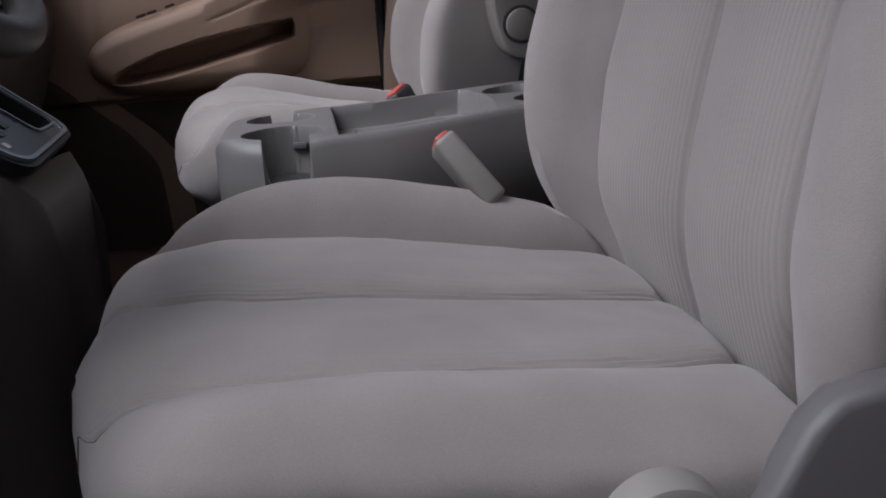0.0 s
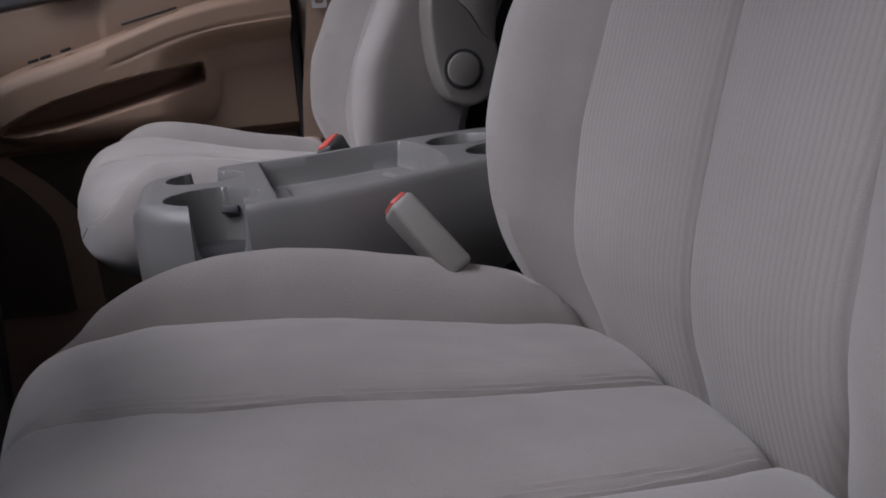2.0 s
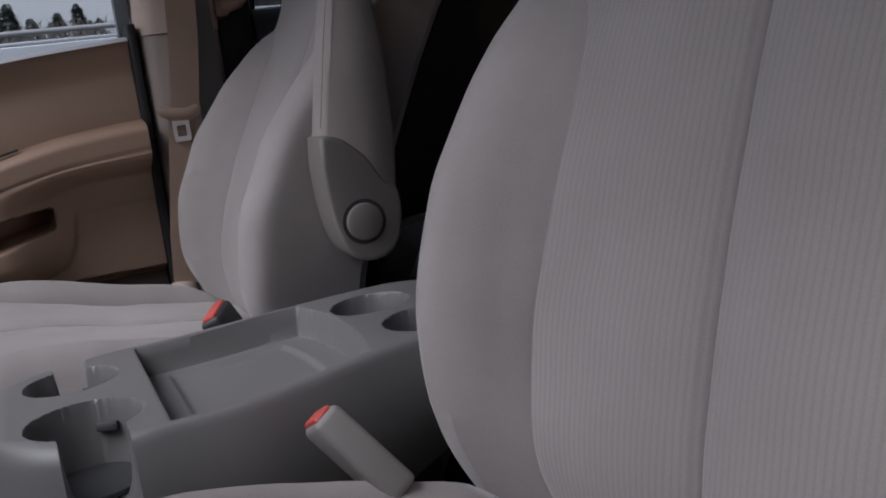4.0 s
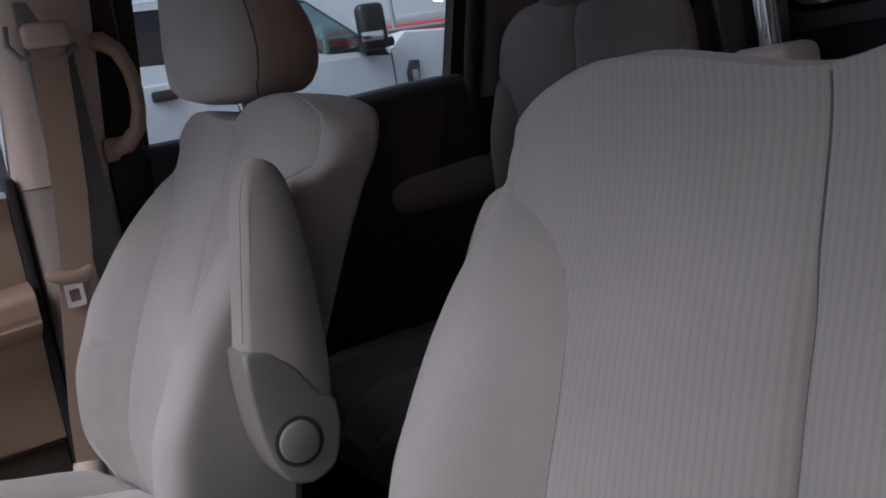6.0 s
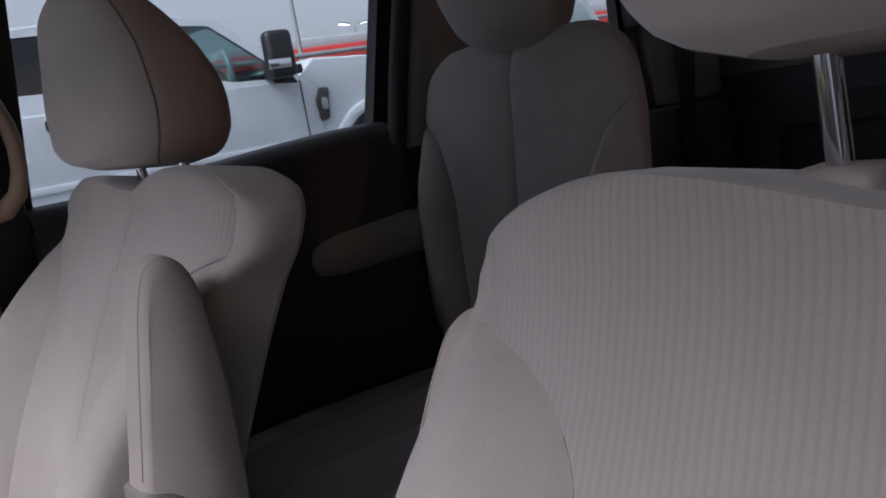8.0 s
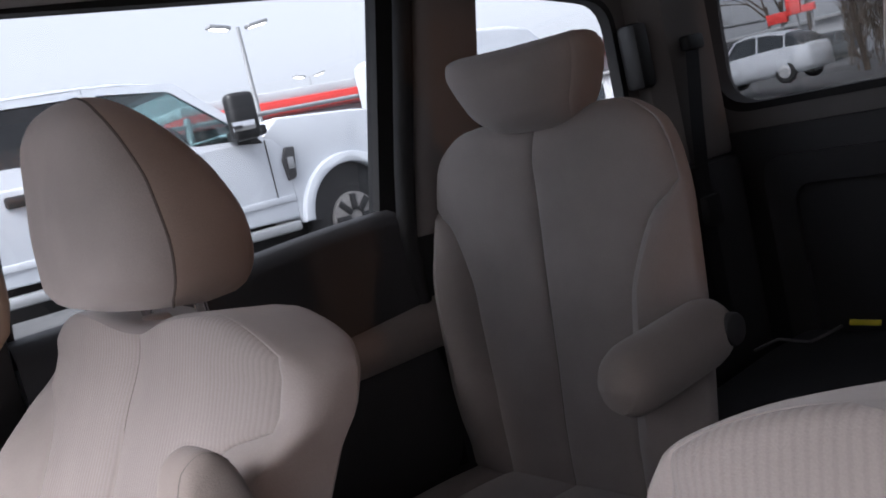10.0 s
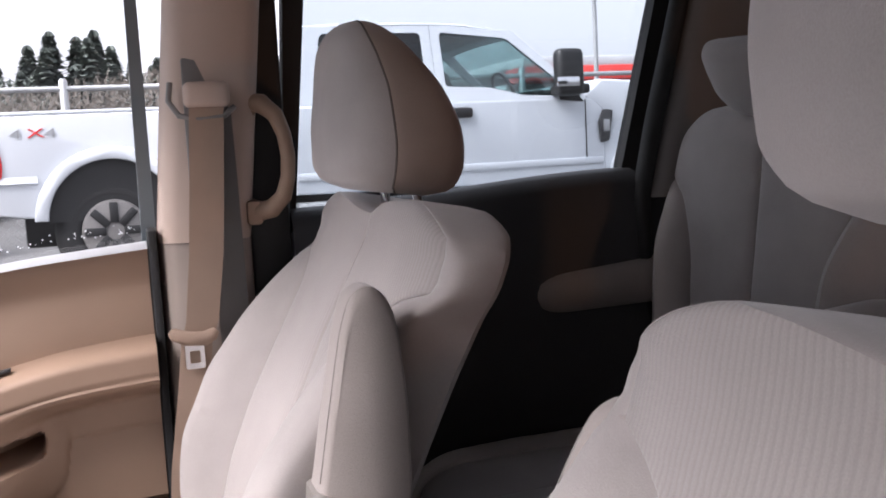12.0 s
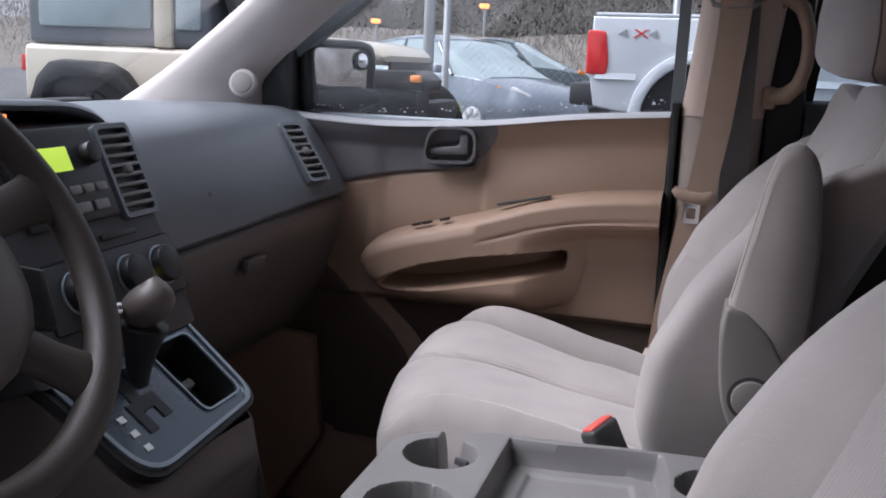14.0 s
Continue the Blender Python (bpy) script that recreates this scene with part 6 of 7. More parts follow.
def saloon(name, x0, length, y0, gz, paint, label, nose=1, height=1.45, width=1.74, glass=M_WINDOW_PALE):
    """A small hatchback seen from its side; nose: +1 if it faces +x."""
    e = thing(name, (x0 + length / 2, y0 + width / 2, gz), label, "car", "parked cars")
    X = lambda f_: x0 + length * (f_ if nose > 0 else 1 - f_)  # noqa: E731
    low = ease([(0, 0.30), (0.05, 0.22), (0.95, 0.20), (1, 0.32)])
    belt = ease([(0, 0.80), (0.03, 0.93), (0.2, 0.97), (0.55, 0.93), (0.72, 0.90), (0.88, 0.80), (0.97, 0.66), (1, 0.52)])
    roof = ease([(0, 0.82), (0.06, 1.05), (0.14, 1.28), (0.30, 1.42), (0.44, 1.46), (0.55, 1.40), (0.68, 1.12), (0.78, 0.92), (1, 0.54)])
    half = ease([(0, 0.62), (0.05, 0.80), (0.2, 0.87), (0.8, 0.87), (0.94, 0.78), (1, 0.55)])
    yc = y0 + width / 2
    rings = []
    for f_ in np.linspace(0, 1, 40):
        w, b, t = half(f_) * width / 1.74, belt(f_) * height / 1.45, min(belt(f_), 9) * height / 1.45
        l_ = low(f_)
        rings.append([(X(f_), yc + s * w * k, gz + z) for s, k, z in ((-1, 0.85, l_), (-1, 0.98, l_ + 0.12), (-1, 1.0, (l_ + b) / 2 + 0.05), (-1, 0.93, b - 0.03), (-1, 0.80, b + 0.012), (0, 0, b + 0.03), (1, 0.80, b + 0.012), (1, 0.93, b - 0.03), (1, 1.0, (l_ + b) / 2 + 0.05), (1, 0.98, l_ + 0.12), (1, 0.85, l_))])
    part("body", loft(rings), paint, e, "", 50)
    rings, caps = [], []
    for f_ in np.linspace(0.03, 0.79, 30):
        w, b, t = half(f_) * width / 1.74, belt(f_) * height / 1.45, roof(f_) * height / 1.45
        t = max(t, b + 0.015)
        k = 0.90 - 0.16 * (t - b) / 0.5
        rings.append([(X(f_), yc + s * w * kk, gz + z) for s, kk, z in ((-1, 0.90, b - 0.04), (-1, k, t - 0.04), (-1, k * 0.8, t - 0.005), (0, 0, t + 0.015), (1, k * 0.8, t - 0.005), (1, k, t - 0.04), (1, 0.90, b - 0.04))])
        if 0.16 < f_ < 0.56:
            caps.append([(X(f_), yc + s * w * kk, gz + z + 0.008) for s, kk, z in ((-1, k + 0.012, t - 0.07), (-1, k + 0.008, t - 0.04), (-1, k * 0.8, t - 0.003), (0, 0, t + 0.017), (1, k * 0.8, t - 0.003), (1, k + 0.008, t - 0.04), (1, k + 0.012, t - 0.07))])
    part("cabin_glass", loft(rings), glass, e, "reflecting windows", 40)
    part("roof", quad_grid(caps)[0], paint, e)
    for f_ in (0.16, 0.37, 0.545):
        w, b, t = half(f_) * width / 1.74, belt(f_) * height / 1.45, roof(f_) * height / 1.45
        k = 0.90 - 0.16 * (t - b) / 0.5
        for s in (-1, 1):
            df = 0.10 if f_ > 0.5 else 0.0
            part("pillar", tube([(X(f_ + df), yc + s * w * 0.915, gz + b - 0.03), (X(f_), yc + s * (w * k + 0.012), gz + t - 0.06)], 0.03, 8), paint, e)
    for f_ in (0.18, 0.765):
        for s in (-1, 1):
            road_wheel(e, X(f_), yc + s * (width / 2 - 0.09), gz + 0.31, 0.31, 0.2, -s, M_LAMP_CLEAR)
            part("wheel_arch", disc((X(f_), yc + s * (width / 2 - 0.13), gz + 0.33), (0, s, 0), 0.36, 0.045, 28), M_BLACK, e)
    for s in (-1, 1):
        part("headlamp", moved(box(-0.16, 0.16, -0.10, 0.10, -0.06, 0.06, 0.04, 3), pose(X(0.925), yc + s * 0.60, gz + 0.70, 0, 22 * nose, -s * 28 * nose)), M_LAMP_CLEAR, e, "clear headlamp")
        part("turn_lamp", moved(box(-0.07, 0.07, -0.05, 0.05, -0.035, 0.035, 0.02), pose(X(0.87), yc + s * 0.735, gz + 0.76, 0, 18 * nose, -s * 18 * nose)), M_LAMP_ORANGE, e, "orange turn lamp")
        part("side_mirror", box(X(0.60) - 0.07, X(0.60) + 0.07, yc + s * (width / 2 + 0.06) - 0.07, yc + s * (width / 2 + 0.06) + 0.07, gz + 0.94, gz + 1.06, 0.03), paint, e)
    part("grille", box(X(0.985) - 0.05, X(0.985) + 0.05, yc - 0.42, yc + 0.42, gz + 0.34, gz + 0.46, 0.02), M_BLACK, e)
    return e


blue = saloon("hatchback", -2.1, 4.2, -0.87, 0, M_PAINT_BLUE, "slate blue hatchback parked beside the fence", 1, 1.48)
blue.matrix_basis = pose(-3.6, 13.8, ground_z(0, 13.8), 0, 0, -29)
saloon("hatchback", -6.0, 4.3, 17.5, ground_z(0, 18.0), M_PAINT_DARK, "dark green hatchback behind the fence", 1, 1.35)

# tan off-road wagon
JY, JG = 5.9, ground_z(0, 6.5)
jeep = thing("offroad_wagon", (-4.0, JY + 0.9, JG), "tan boxy off-road wagon with black fenders", "off-road car", "parked cars")
part("tub", box(-5.05, -3.20, JY, JY + 1.75, JG + 0.45, 1.045, 0.05, 3), M_PAINT_TAN, jeep, "tan body tub")
hood = [(-3.21, JG + 0.70), (-2.9, JG + 0.84), (-2.10, JG + 0.84), (-2.04, JG + 0.86), (-2.03, 1.06), (-2.09, 1.12), (-2.35, 1.165), (-3.21, 1.21)]
part("hood", side_panel(hood, JY + 0.16, JY + 1.30, 0.07), M_PAINT_TAN, jeep, "pale tan hood")
part("hard_top", box(-5.02, -3.40, JY + 0.03, JY + 1.72, 1.048, 1.95, 0.05, 3), M_SLATE, jeep, "dark soft top with windows")
for x0, x1 in ((-4.90, -3.88), (-3.68, -3.46)):
    part("window", box(x0, x1, JY + 0.008, JY + 0.05, 1.18, 1.72, 0.03), M_WINDOW_PALE, jeep, "pale side window")
part("side_pillar", box(-3.86, -3.70, JY + 0.002, JY + 0.10, 1.05, 1.80, 0.02), M_PAINT_TAN, jeep)
part("windscreen_frame", prism([(-3.24, 1.20), (-3.16, 1.20), (-3.40, 1.92), (-3.50, 1.92)], "y", JY + 0.1, JY + 1.65, 0.02), M_BLACK, jeep)
flare = [(-4.92, 0.60), (-4.84, 0.80), (-4.72, 0.915), (-4.60, 0.935), (-4.22, 0.925), (-4.08, 0.86), (-3.92, 0.68), (-3.88, 0.58), (-3.98, 0.58), (-4.10, 0.72), (-4.26, 0.80), (-4.58, 0.80), (-4.74, 0.74), (-4.82, 0.60)]
part("fender_flare", prism(flare, "y", JY - 0.12, JY + 0.2, 0.025), M_BLACK, jeep, "black rear fender flare")
part("wheel_well", prism([(-4.84, 0.58), (-4.74, 0.76), (-4.58, 0.82), (-4.26, 0.82), (-4.08, 0.72), (-3.96, 0.58)], "y", JY - 0.02, JY + 0.3), M_BLACK, jeep)
flare = [(-2.95, 0.60), (-2.80, 0.80), (-2.60, 0.95), (-1.75, 0.965), (-1.66, 0.90), (-1.68, 0.82), (-1.90, 0.84), (-2.45, 0.84), (-2.66, 0.72), (-2.75, 0.58)]
part("fender_flare", prism(flare, "y", JY - 0.10, JY + 0.35, 0.025), M_BLACK, jeep, "black front fender")
part("wheel_well", prism([(-2.78, 0.50), (-2.6, 0.86), (-1.75, 0.86), (-1.75, 0.50)], "y", JY + 0.02, JY + 0.3), M_BLACK, jeep)
for cx in (-4.40, -2.25):
    road_wheel(jeep, cx, JY + 0.08, JG + 0.33, 0.36, 0.26, 1, M_TYRE)
    road_wheel(jeep, cx, JY + 1.66, JG + 0.33, 0.36, 0.26, -1, M_TYRE)
part("marker_lamp", box(-1.765, -1.685, JY - 0.125, JY - 0.08, 0.885, 0.935, 0.015), M_LAMP_ORANGE, jeep, "orange marker lamp")
part("front_bumper", box(-1.96, -1.80, JY + 0.2, JY + 1.3, JG + 0.42, JG + 0.58, 0.03), M_BLACK, jeep)
part("grille", box(-2.05, -2.022, JY + 0.22, JY + 1.25, JG + 0.66, 1.02, 0.01), M_BLACK, jeep)
part("hood_latch", box(-2.24, -2.17, JY + 0.14, JY + 0.18, 1.04, 1.13, 0.01), M_BLACK, jeep)
part("tail_lamp", box(-5.085, -5.04, JY + 0.02, JY + 0.16, 0.83, 0.96, 0.01), M_LAMP_RED, jeep)
part("spare_wheel", disc((-5.06, JY + 0.9, 0.95), (-1, 0, 0), 0.37, 0.24, 32, 0.05), M_TYRE, jeep, "spare tyre on the tail")

# chain-link fence with posts and a top rail
FY = 12.0
fence = thing("fence", (0, FY, ground_z(0, FY)), "galvanised chain link fence with top rail", "fence")
part("top_rail", tube([(-16, FY, 1.97), (20, FY, 1.97)], 0.035), M_STEEL, fence)
for x in np.arange(-15.32, 20, 3.0):
    part("post", tube([(x, FY, ground_z(x, FY) - 0.1), (x, FY, 2.06), (x, FY, 2.09)], [0.05, 0.05, 0.03]), M_STEEL, fence)
wires = bmesh.new()
for k in np.arange(-16, 20, 0.11):
    for s in (-1, 1):
        z0, z1 = 0.15, 1.95
        a, b = Vector((k, FY, z0)), Vector((k + s * (z1 - z0), FY, z1))
        o = Vector((0.0018, 0, 0))
        wires.faces.new([wires.verts.new(p) for p in (a - o, a + o, b + o, b - o)])
tagged(part("mesh_wire", wires, M_STEEL, fence, recalc=False), kind="stuff")
pole = thing("light_pole", (-2.45, 8.4, 0.15), "grey steel light pole", "light pole")
part("shaft", tube([(-2.45, 8.4, 0.1), (-2.45, 8.4, 6.0)], 0.055), M_STEEL, pole)


def tilted_lamp(x, y, gz, h):
    e = thing("street_lamp", (x, y, gz), "tall parking lot lamp with lit twin heads", "street lamp", "lot lamps")
    part("pole", tube([(x, y, gz), (x, y, h)], [0.10, 0.07]), M_STEEL, e)
    for s in (-1, 1):
        hd = part("lamp_head", moved(box(-0.40, 0.40, -0.2, 0.2, -0.07, 0.07, 0.03), pose(x + s * 0.75, y, h + 0.05, 0, -s * 10, 0)), M_STEEL, e)
        part("lamp_lens", moved(box(-0.30, 0.30, -0.14, 0.14, -0.09, -0.072, 0), pose(x + s * 0.75, y, h + 0.05, 0, -s * 10, 0)), M_LITLAMP, hd, "lit lamp lens")
    return e


tilted_lamp(16.7, 30, 0.3, 6.35)
tilted_lamp(33, 52, 0.3, 6.6)
M_AMBER = glow_mat("lit_amber_lamp", (1.0, 0.36, 0.08), 1.6)
for x, z in ((-5.0, 2.3), (-7.6, 1.9)):
    road = thing("roadside_lamp", (x, 20.8, 0.3), "slim roadside post with a lit amber lamp", "lamp", "roadside lamps")
    part("post", tube([(x, 20.8, 0.2), (x, 20.8, z)], 0.03, 8), M_STEEL, road)
    part("lamp", box(x - 0.11, x + 0.11, 20.68, 20.8, z - 0.05, z + 0.05, 0.03), M_AMBER, road, "lit amber lamp")
# far dealership canopy
shop = thing("dealership", (34, 44, 0.3), "pale dealership building with red canopy", "building")
part("wall", box(20, 60, 46, 60, 0.2, 4.0, 0.1), M_WALL_PALE, shop)
part("canopy", box(20, 60, 43.5, 46, 4.0, 4.7, 0.05), M_SIGN_RED, shop, "red canopy band")
part("canopy_cap", box(20, 60, 43.6, 60, 4.7, 5.2, 0.05), M_WALL_PALE, shop)
for i in range(8):
    part("window", box(21.5 + i * 4.8, 25.2 + i * 4.8, 45.9, 46.02, 0.9, 3.4, 0.02), M_WINDOW_PALE, shop)

# conifers, brush and bare trees
def conifer(x, y, h, seed):
    r = random.Random(seed)
    e = thing("conifer_tree", (x, y, 0.3), "conifer tree with distance haze in its green, against the sky", "tree", "far conifers")
    part("trunk", tube([(x, y, 0.2), (x, y, 0.3 + h * 0.95)], [0.02 * h, 0.004 * h], 8), M_BARK, e)
    bm = bmesh.new()
    for _ in range(520):
        q = r.random() ** 0.75
        z = 0.3 + h * (0.08 + 0.92 * q)
        rad = h * 0.27 * (1 - q) ** 0.8 * (0.35 + 0.75 * r.random()) + 0.03
        a = r.uniform(0, 6.283)
        d, s = Vector((math.cos(a), math.sin(a), 0)), Vector((-math.sin(a), math.cos(a), 0))
        w = h * 0.035 * r.uniform(0.6, 1.4)
        c0 = Vector((x, y, z)) + d * rad * 0.25
        c1 = Vector((x, y, z - h * 0.035)) + d * rad
        bm.faces.new([bm.verts.new(p) for p in (c0 + s * w * 0.5, c0 - s * w * 0.5, c1 - s * w, c1 + d * w, c1 + s * w)])
    part("crown", bm, M_NEEDLES, e, recalc=False)
    return e


def bare_tree(x, y, h, seed):
    r = random.Random(seed)
    e = thing("bare_tree", (x, y, 0.2), "leafless winter tree with fine twigs", "tree", "bare trees")
    bm = bmesh.new()

    def grow(p, d, l_, w, depth):
        q = p + d * l_ * 0.5 + Vector((r.gauss(0, 0.04), r.gauss(0, 0.04), 0.02)) * l_
        t = q + d * l_ * 0.5
        tube([p, q, t], [w, w * 0.85, w * 0.65], 5, False, bm)
        if depth:
            for _ in range(3 if depth > 1 else 4):
                n = (d + Vector((r.gauss(0, 0.5), r.gauss(0, 0.5), r.gauss(0.1, 0.3)))).normalized()
                grow(p + (t - p) * r.uniform(0.55, 1.0), n, l_ * r.uniform(0.55, 0.8), w * 0.55, depth - 1)

    grow(Vector((x, y, 0.1)), Vector((0, 0, 1)), h * 0.36, h * 0.011, 4)
    part("branches", bm, M_BARK, e)
    return e


rt = random.Random(11)
for i, (fx, h) in enumerate(((-9.9, 5.5), (-9.2, 5.9), (-8.3, 5.5), (-7.5, 6.0), (-6.9, 5.2), (-5.9, 5.8), (-5.3, 4.9), (-4.5, 4.4), (-3.4, 4.8), (-2.5, 4.7), (-1.8, 5.2), (-1.0, 4.5), (-0.3, 5.7), (0.6, 5.5), (1.3, 5.0), (2.2, 5.1), (3.4, 4.7), (-11, 5.2), (-12.2, 5.8), (-13.4, 5.0), (-15, 5.6), (-17, 5.1), (-19, 5.6))):
    conifer(fx + rt.uniform(-0.2, 0.2), 40 + rt.uniform(-2, 3), h * 0.98, i)
for i in range(26):
    conifer(-21 + i * 1.05 + rt.uniform(-0.4, 0.4), 46 + rt.uniform(-1, 3), rt.uniform(5.0, 6.9), 60 + i)
brush = bmesh.new()
for _ in range(48000):
    x, y = rt.uniform(-32, 9), rt.uniform(22, 34)
    top = 2.6 + 0.9 * noise.noise((x * 0.25, y * 0.25, 3.1)) + 0.03 * (y - 22)
    z = 0.3 + max(top, 0.4) * rt.random() ** 0.6
    d = Vector((rt.gauss(0, 0.5), rt.gauss(0, 0.3), 1)).normalized() * rt.uniform(0.08, 0.28)
    o = Vector((rt.uniform(0.005, 0.018), 0, 0))
    p = Vector((x, y, z))
    brush.faces.new([brush.verts.new(v) for v in (p - o, p + o, p + d)])
tagged(part("brush", brush, M_BRUSH, recalc=False), "brown leafless roadside brush", "brush", kind="stuff")
line = bmesh.new()
for _ in range(26000):
    x, y = rt.uniform(-26, 9), rt.uniform(42, 52)
    top = 4.0 + 1.3 * noise.noise((x * 0.22, y * 0.1, 5.5)) + 1.0 * noise.noise((x * 0.9, y * 0.3, 2.2))
    z = 0.3 + max(top, 1.0) * rt.random() ** 0.7
    d = Vector((rt.gauss(0, 0.8), rt.gauss(0, 0.4), 0.7)).normalized() * rt.uniform(0.12, 0.38)
    o = Vector((rt.uniform(0.03, 0.08), 0, 0))
    p = Vector((x, y, z))
    line.faces.new([line.verts.new(v) for v in (p - o, p + o, p + d)])
tagged(part("tree_line", line, M_NEEDLES, recalc=False), "evergreen tree line with haze put into its grey green", "woods", kind="stuff")
woods = bmesh.new()
for _ in range(15000):
    x = rt.uniform(27, 36)
    y = rt.uniform(-6, 0.53 * x - 0.6)
    z = 0.1 + (4.6 + 1.6 * noise.noise((x * 0.3, y * 0.3, 7.7))) * rt.random() ** 0.7
    d = Vector((rt.gauss(0, 0.3), rt.gauss(0, 0.5), 1)).normalized() * rt.uniform(0.3, 0.9)
    o = Vector((0, rt.uniform(0.01, 0.035), 0))
    p = Vector((x, y, z))
    woods.faces.new([woods.verts.new(v) for v in (p - o, p + o, p + d)])
tagged(part("woods", woods, M_BARK, recalc=False), "dark leafless woods behind the lot", "woods", kind="stuff")
bank = quad_grid([[(x, y, 0.25 + 1.9 * step(23, 34, y) + 0.35 * noise.noise((x * 0.2, y * 0.2, 1))) for y in np.linspace(22, 46, 14)] for x in np.linspace(-60, 14, 50)])[0]
solo("bank", bank, M_BRUSH, "brown brushy bank behind the lot", "bank", kind="structure")
for i, (x, y, h) in enumerate(((44, 24, 9), (47, 28, 10), (50, 25.5, 10), (46, 31, 9), (52, 30, 11), (43, 34, 9), (26.5, 12.2, 8), (28, 13.8, 9), (29, 10.5, 8), (49, 36, 10), (24, 16.5, 4))):
    bare_tree(x, y, h, 40 + i)


# vehicles, sign and roofs seen through the tailgate and the quarter window
def turned(ob, x, y, z, angle):
    ob.matrix_basis = pose(x, y, z, 0, 0, angle)
    return ob


suv = saloon("hatchback", 0, 4.3, 0, 0, M_PAINT_W, "white hatchback parked across the far lot", 1, 1.55, glass=M_WINDOW_DARK)
turned(suv, 26.4, 16.4, 0.30, 90)
far_car = saloon("hatchback", 38, 4.2, 20.7, 0.15, M_PAINT_DARK, "dark hatchback with lit headlamps at the lot's far edge", -1, 1.45, glass=M_WINDOW_DARK)
for dy in (-0.6, 0.6):
    part("lit_headlamp", box(38.10, 38.16, 21.57 + dy - 0.10, 21.57 + dy + 0.10, 0.80, 0.94, 0.03), M_LITLAMP, far_car, "lit headlamp")
sg = thing("lot_sign", (40, 22.7, 0.1), "red lot sign of three panels on posts", "sign")
for y0, y1, z0, z1 in ((22.95, 23.95, 2.50, 2.98), (22.25, 22.93, 2.72, 3.45), (21.60, 22.20, 2.72, 3.05)):
    part("sign_panel", box(39.9, 40.1, y0, y1, z0, z1, 0.03), M_SIGN_RED, sg, "red sign panel")
for y in (21.9, 22.6, 23.4):
    part("sign_post", tube([(40.2, y, 0.0), (40.2, y, 2.9)], 0.06), M_STEEL, sg)
shed = thing("low_building", (50, 32, 0.1), "low pale building behind the far lot", "building")
part("wall", box(46, 54, 23.6, 44, 0.0, 2.35, 0.05), M_WALL_PALE, shed)
part("roof", prism([(23.2, 2.36), (44.4, 2.36), (44.4, 2.55), (23.2, 2.55)], "x", 45.6, 54.4, 0.04), M_STEEL, shed)
for i in range(5):
    part("window", box(45.96, 46.02, 25 + i * 3.6, 27.4 + i * 3.6, 0.9, 1.9, 0.02), M_WINDOW_DARK, shed)

# white cargo van beyond the pickup's nose
van = thing("cargo_van", (8.6, 10.0, 0.1), "white cargo van with a green tinted side window", "van", "parked cars")
prof = [(7.75, 0.55), (10.25, 0.55), (10.35, 0.95), (10.20, 1.30), (10.0, 1.45), (9.62, 2.05), (9.40, 2.24), (9.0, 2.31), (8.4, 2.33), (7.85, 2.32), (7.75, 2.25)]
part("body", prism(prof, "y", 9.0, 10.9, 0.06, 3), M_PAINT_W, van, "white van body")
part("window", prism(rounded([(8.95, 1.48), (9.80, 1.48), (9.52, 1.95), (8.95, 1.98)], 0.05), "y", 8.985, 9.03, 0.01), M_WINDOW_PALE, van, "green tinted side window")
for wx in (8.1, 9.8):
    road_wheel(van, wx, 9.12, 0.48, 0.36, 0.24, 1, M_LAMP_CLEAR)
    road_wheel(van, wx, 10.78, 0.48, 0.36, 0.24, -1, M_LAMP_CLEAR)

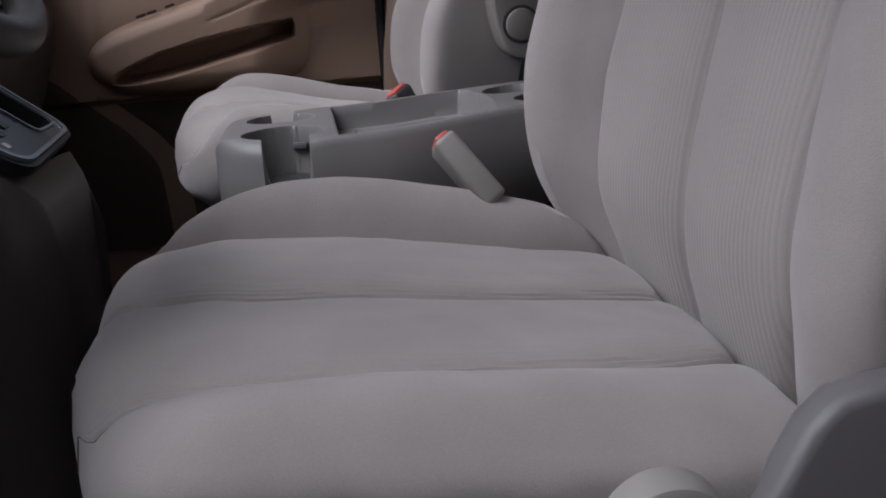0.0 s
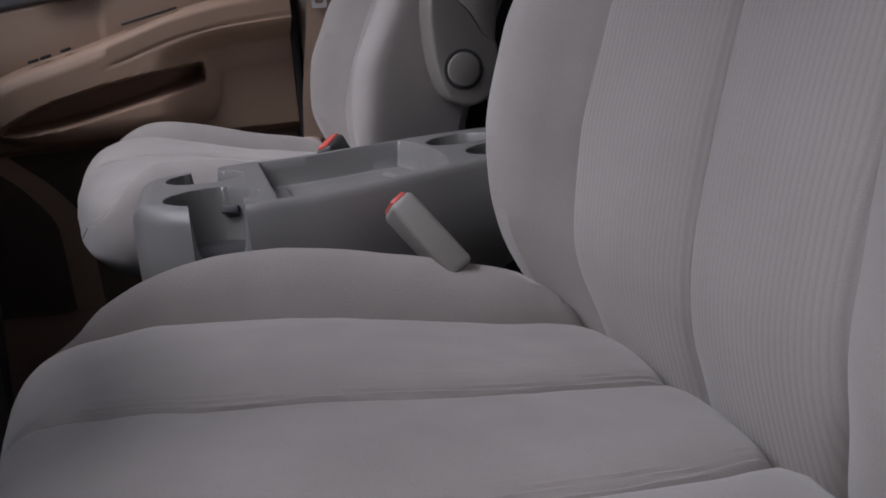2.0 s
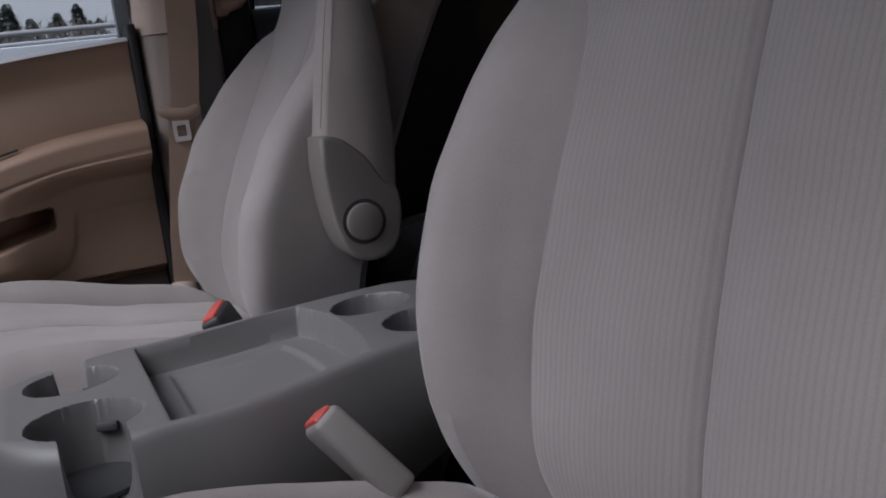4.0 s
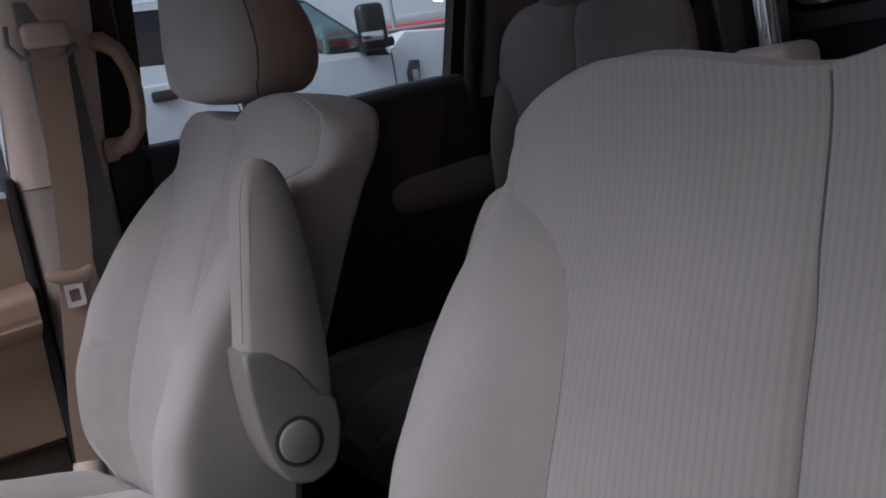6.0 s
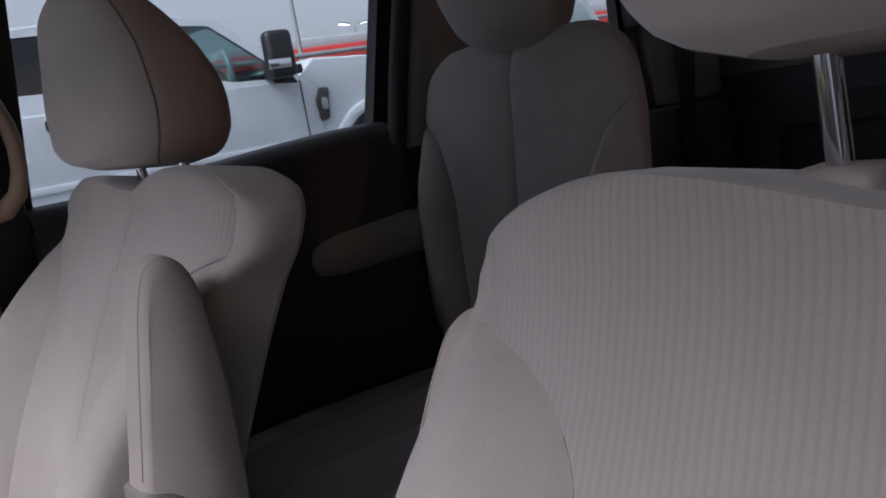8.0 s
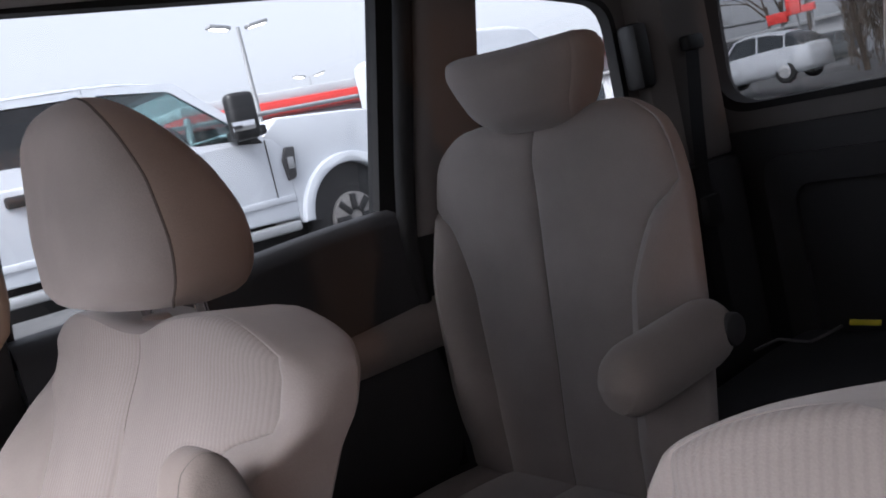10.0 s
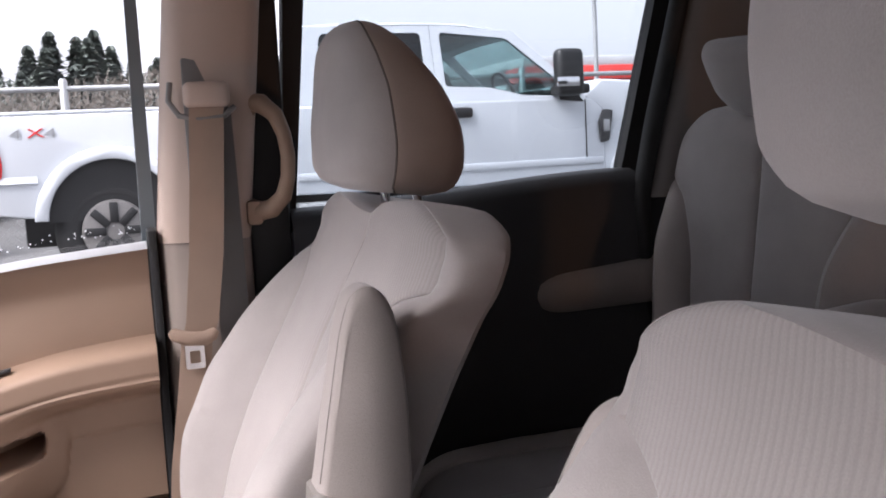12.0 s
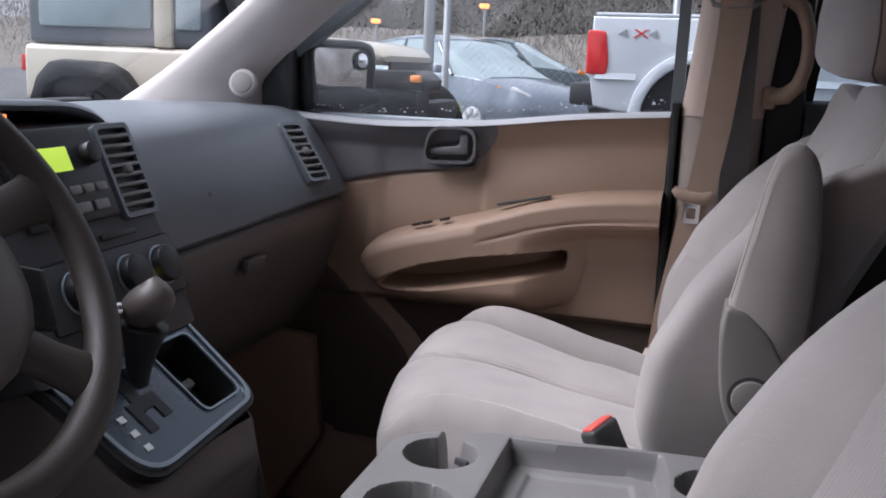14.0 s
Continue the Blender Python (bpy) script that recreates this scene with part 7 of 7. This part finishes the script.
# unseen post and globe, added round the warm light
post = thing("added_lamp_post", (ADDED_LAMP[0], ADDED_LAMP[1], -0.27), "short lamp post added unseen round the warm light", "lamp post")
part("pole", tube([(ADDED_LAMP[0], ADDED_LAMP[1], -0.30), (ADDED_LAMP[0], ADDED_LAMP[1], 1.34)], [0.06, 0.045]), M_STEEL, post)
part("lamp_cap", disc((ADDED_LAMP[0], ADDED_LAMP[1], 1.60), (0, 0, 1), 0.13, 0.04, 28, 0.015), M_BLACK, post)
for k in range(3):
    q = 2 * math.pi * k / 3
    part("cap_strut", tube([(ADDED_LAMP[0] + 0.11 * math.cos(q), ADDED_LAMP[1] + 0.11 * math.sin(q), 1.33), (ADDED_LAMP[0] + 0.11 * math.cos(q), ADDED_LAMP[1] + 0.11 * math.sin(q), 1.61)], 0.008), M_BLACK, post)
part("globe", moved(disc((0, 0, -0.11), (0, 0, 1), 0.095, 0.24, 28, 0.03), Matrix.Translation(ADDED_LAMP)), M_GLASS, post, "clear lamp globe").visible_shadow = False
part("lamp_collar", disc((ADDED_LAMP[0], ADDED_LAMP[1], 1.31), (0, 0, 1), 0.13, 0.03, 28, 0.01), M_BLACK, post)
# painted concrete barrier beside the truck's tail
solo("barrier", prism([(6.72, 0.12), (6.98, 0.12), (6.93, 0.42), (6.89, 0.62), (6.81, 0.62), (6.77, 0.42)], "x", -1.02, -0.72, 0.02), mat("faded_white_concrete", (0.58, 0.52, 0.50), 0.85, 0.25, 6, 60, 0.4), "faded white concrete barrier block", "barrier")

# the van's own lower body, hood and wheels
body = thing("van_body", (0.3, 0.42, -0.27), "white minivan underbody with hood and wheels", "van", kind="structure")
part("underbody", box(-1.0, XB, YL + 0.02, YR - 0.02, -0.06, 0.085, 0.03), M_BLACK, body)
part("hood", prism([(-1.85, 0.02), (-1.0, 0.02), (-1.0, 0.885), (-1.25, 0.83), (-1.65, 0.72), (-1.85, 0.55)], "y", YL - 0.02, YR + 0.02, 0.06, 3), M_PAINT_W, body, "white sloping hood")
part("rocker_panel", box(-0.6, 1.1, 1.262, 1.29, -0.02, 0.118, 0.01), M_PAINT_W, body)
part("rear_panel", box(1.066, XB + 0.04, 1.264, 1.29, -0.02, 1.02, 0.01), M_PAINT_W, body)
for wx in (-1.40, 1.45):
    road_wheel(body, wx, YL + 0.08, 0.04, 0.31, 0.2, 1)
    road_wheel(body, wx, YR - 0.08, 0.04, 0.31, 0.2, -1)
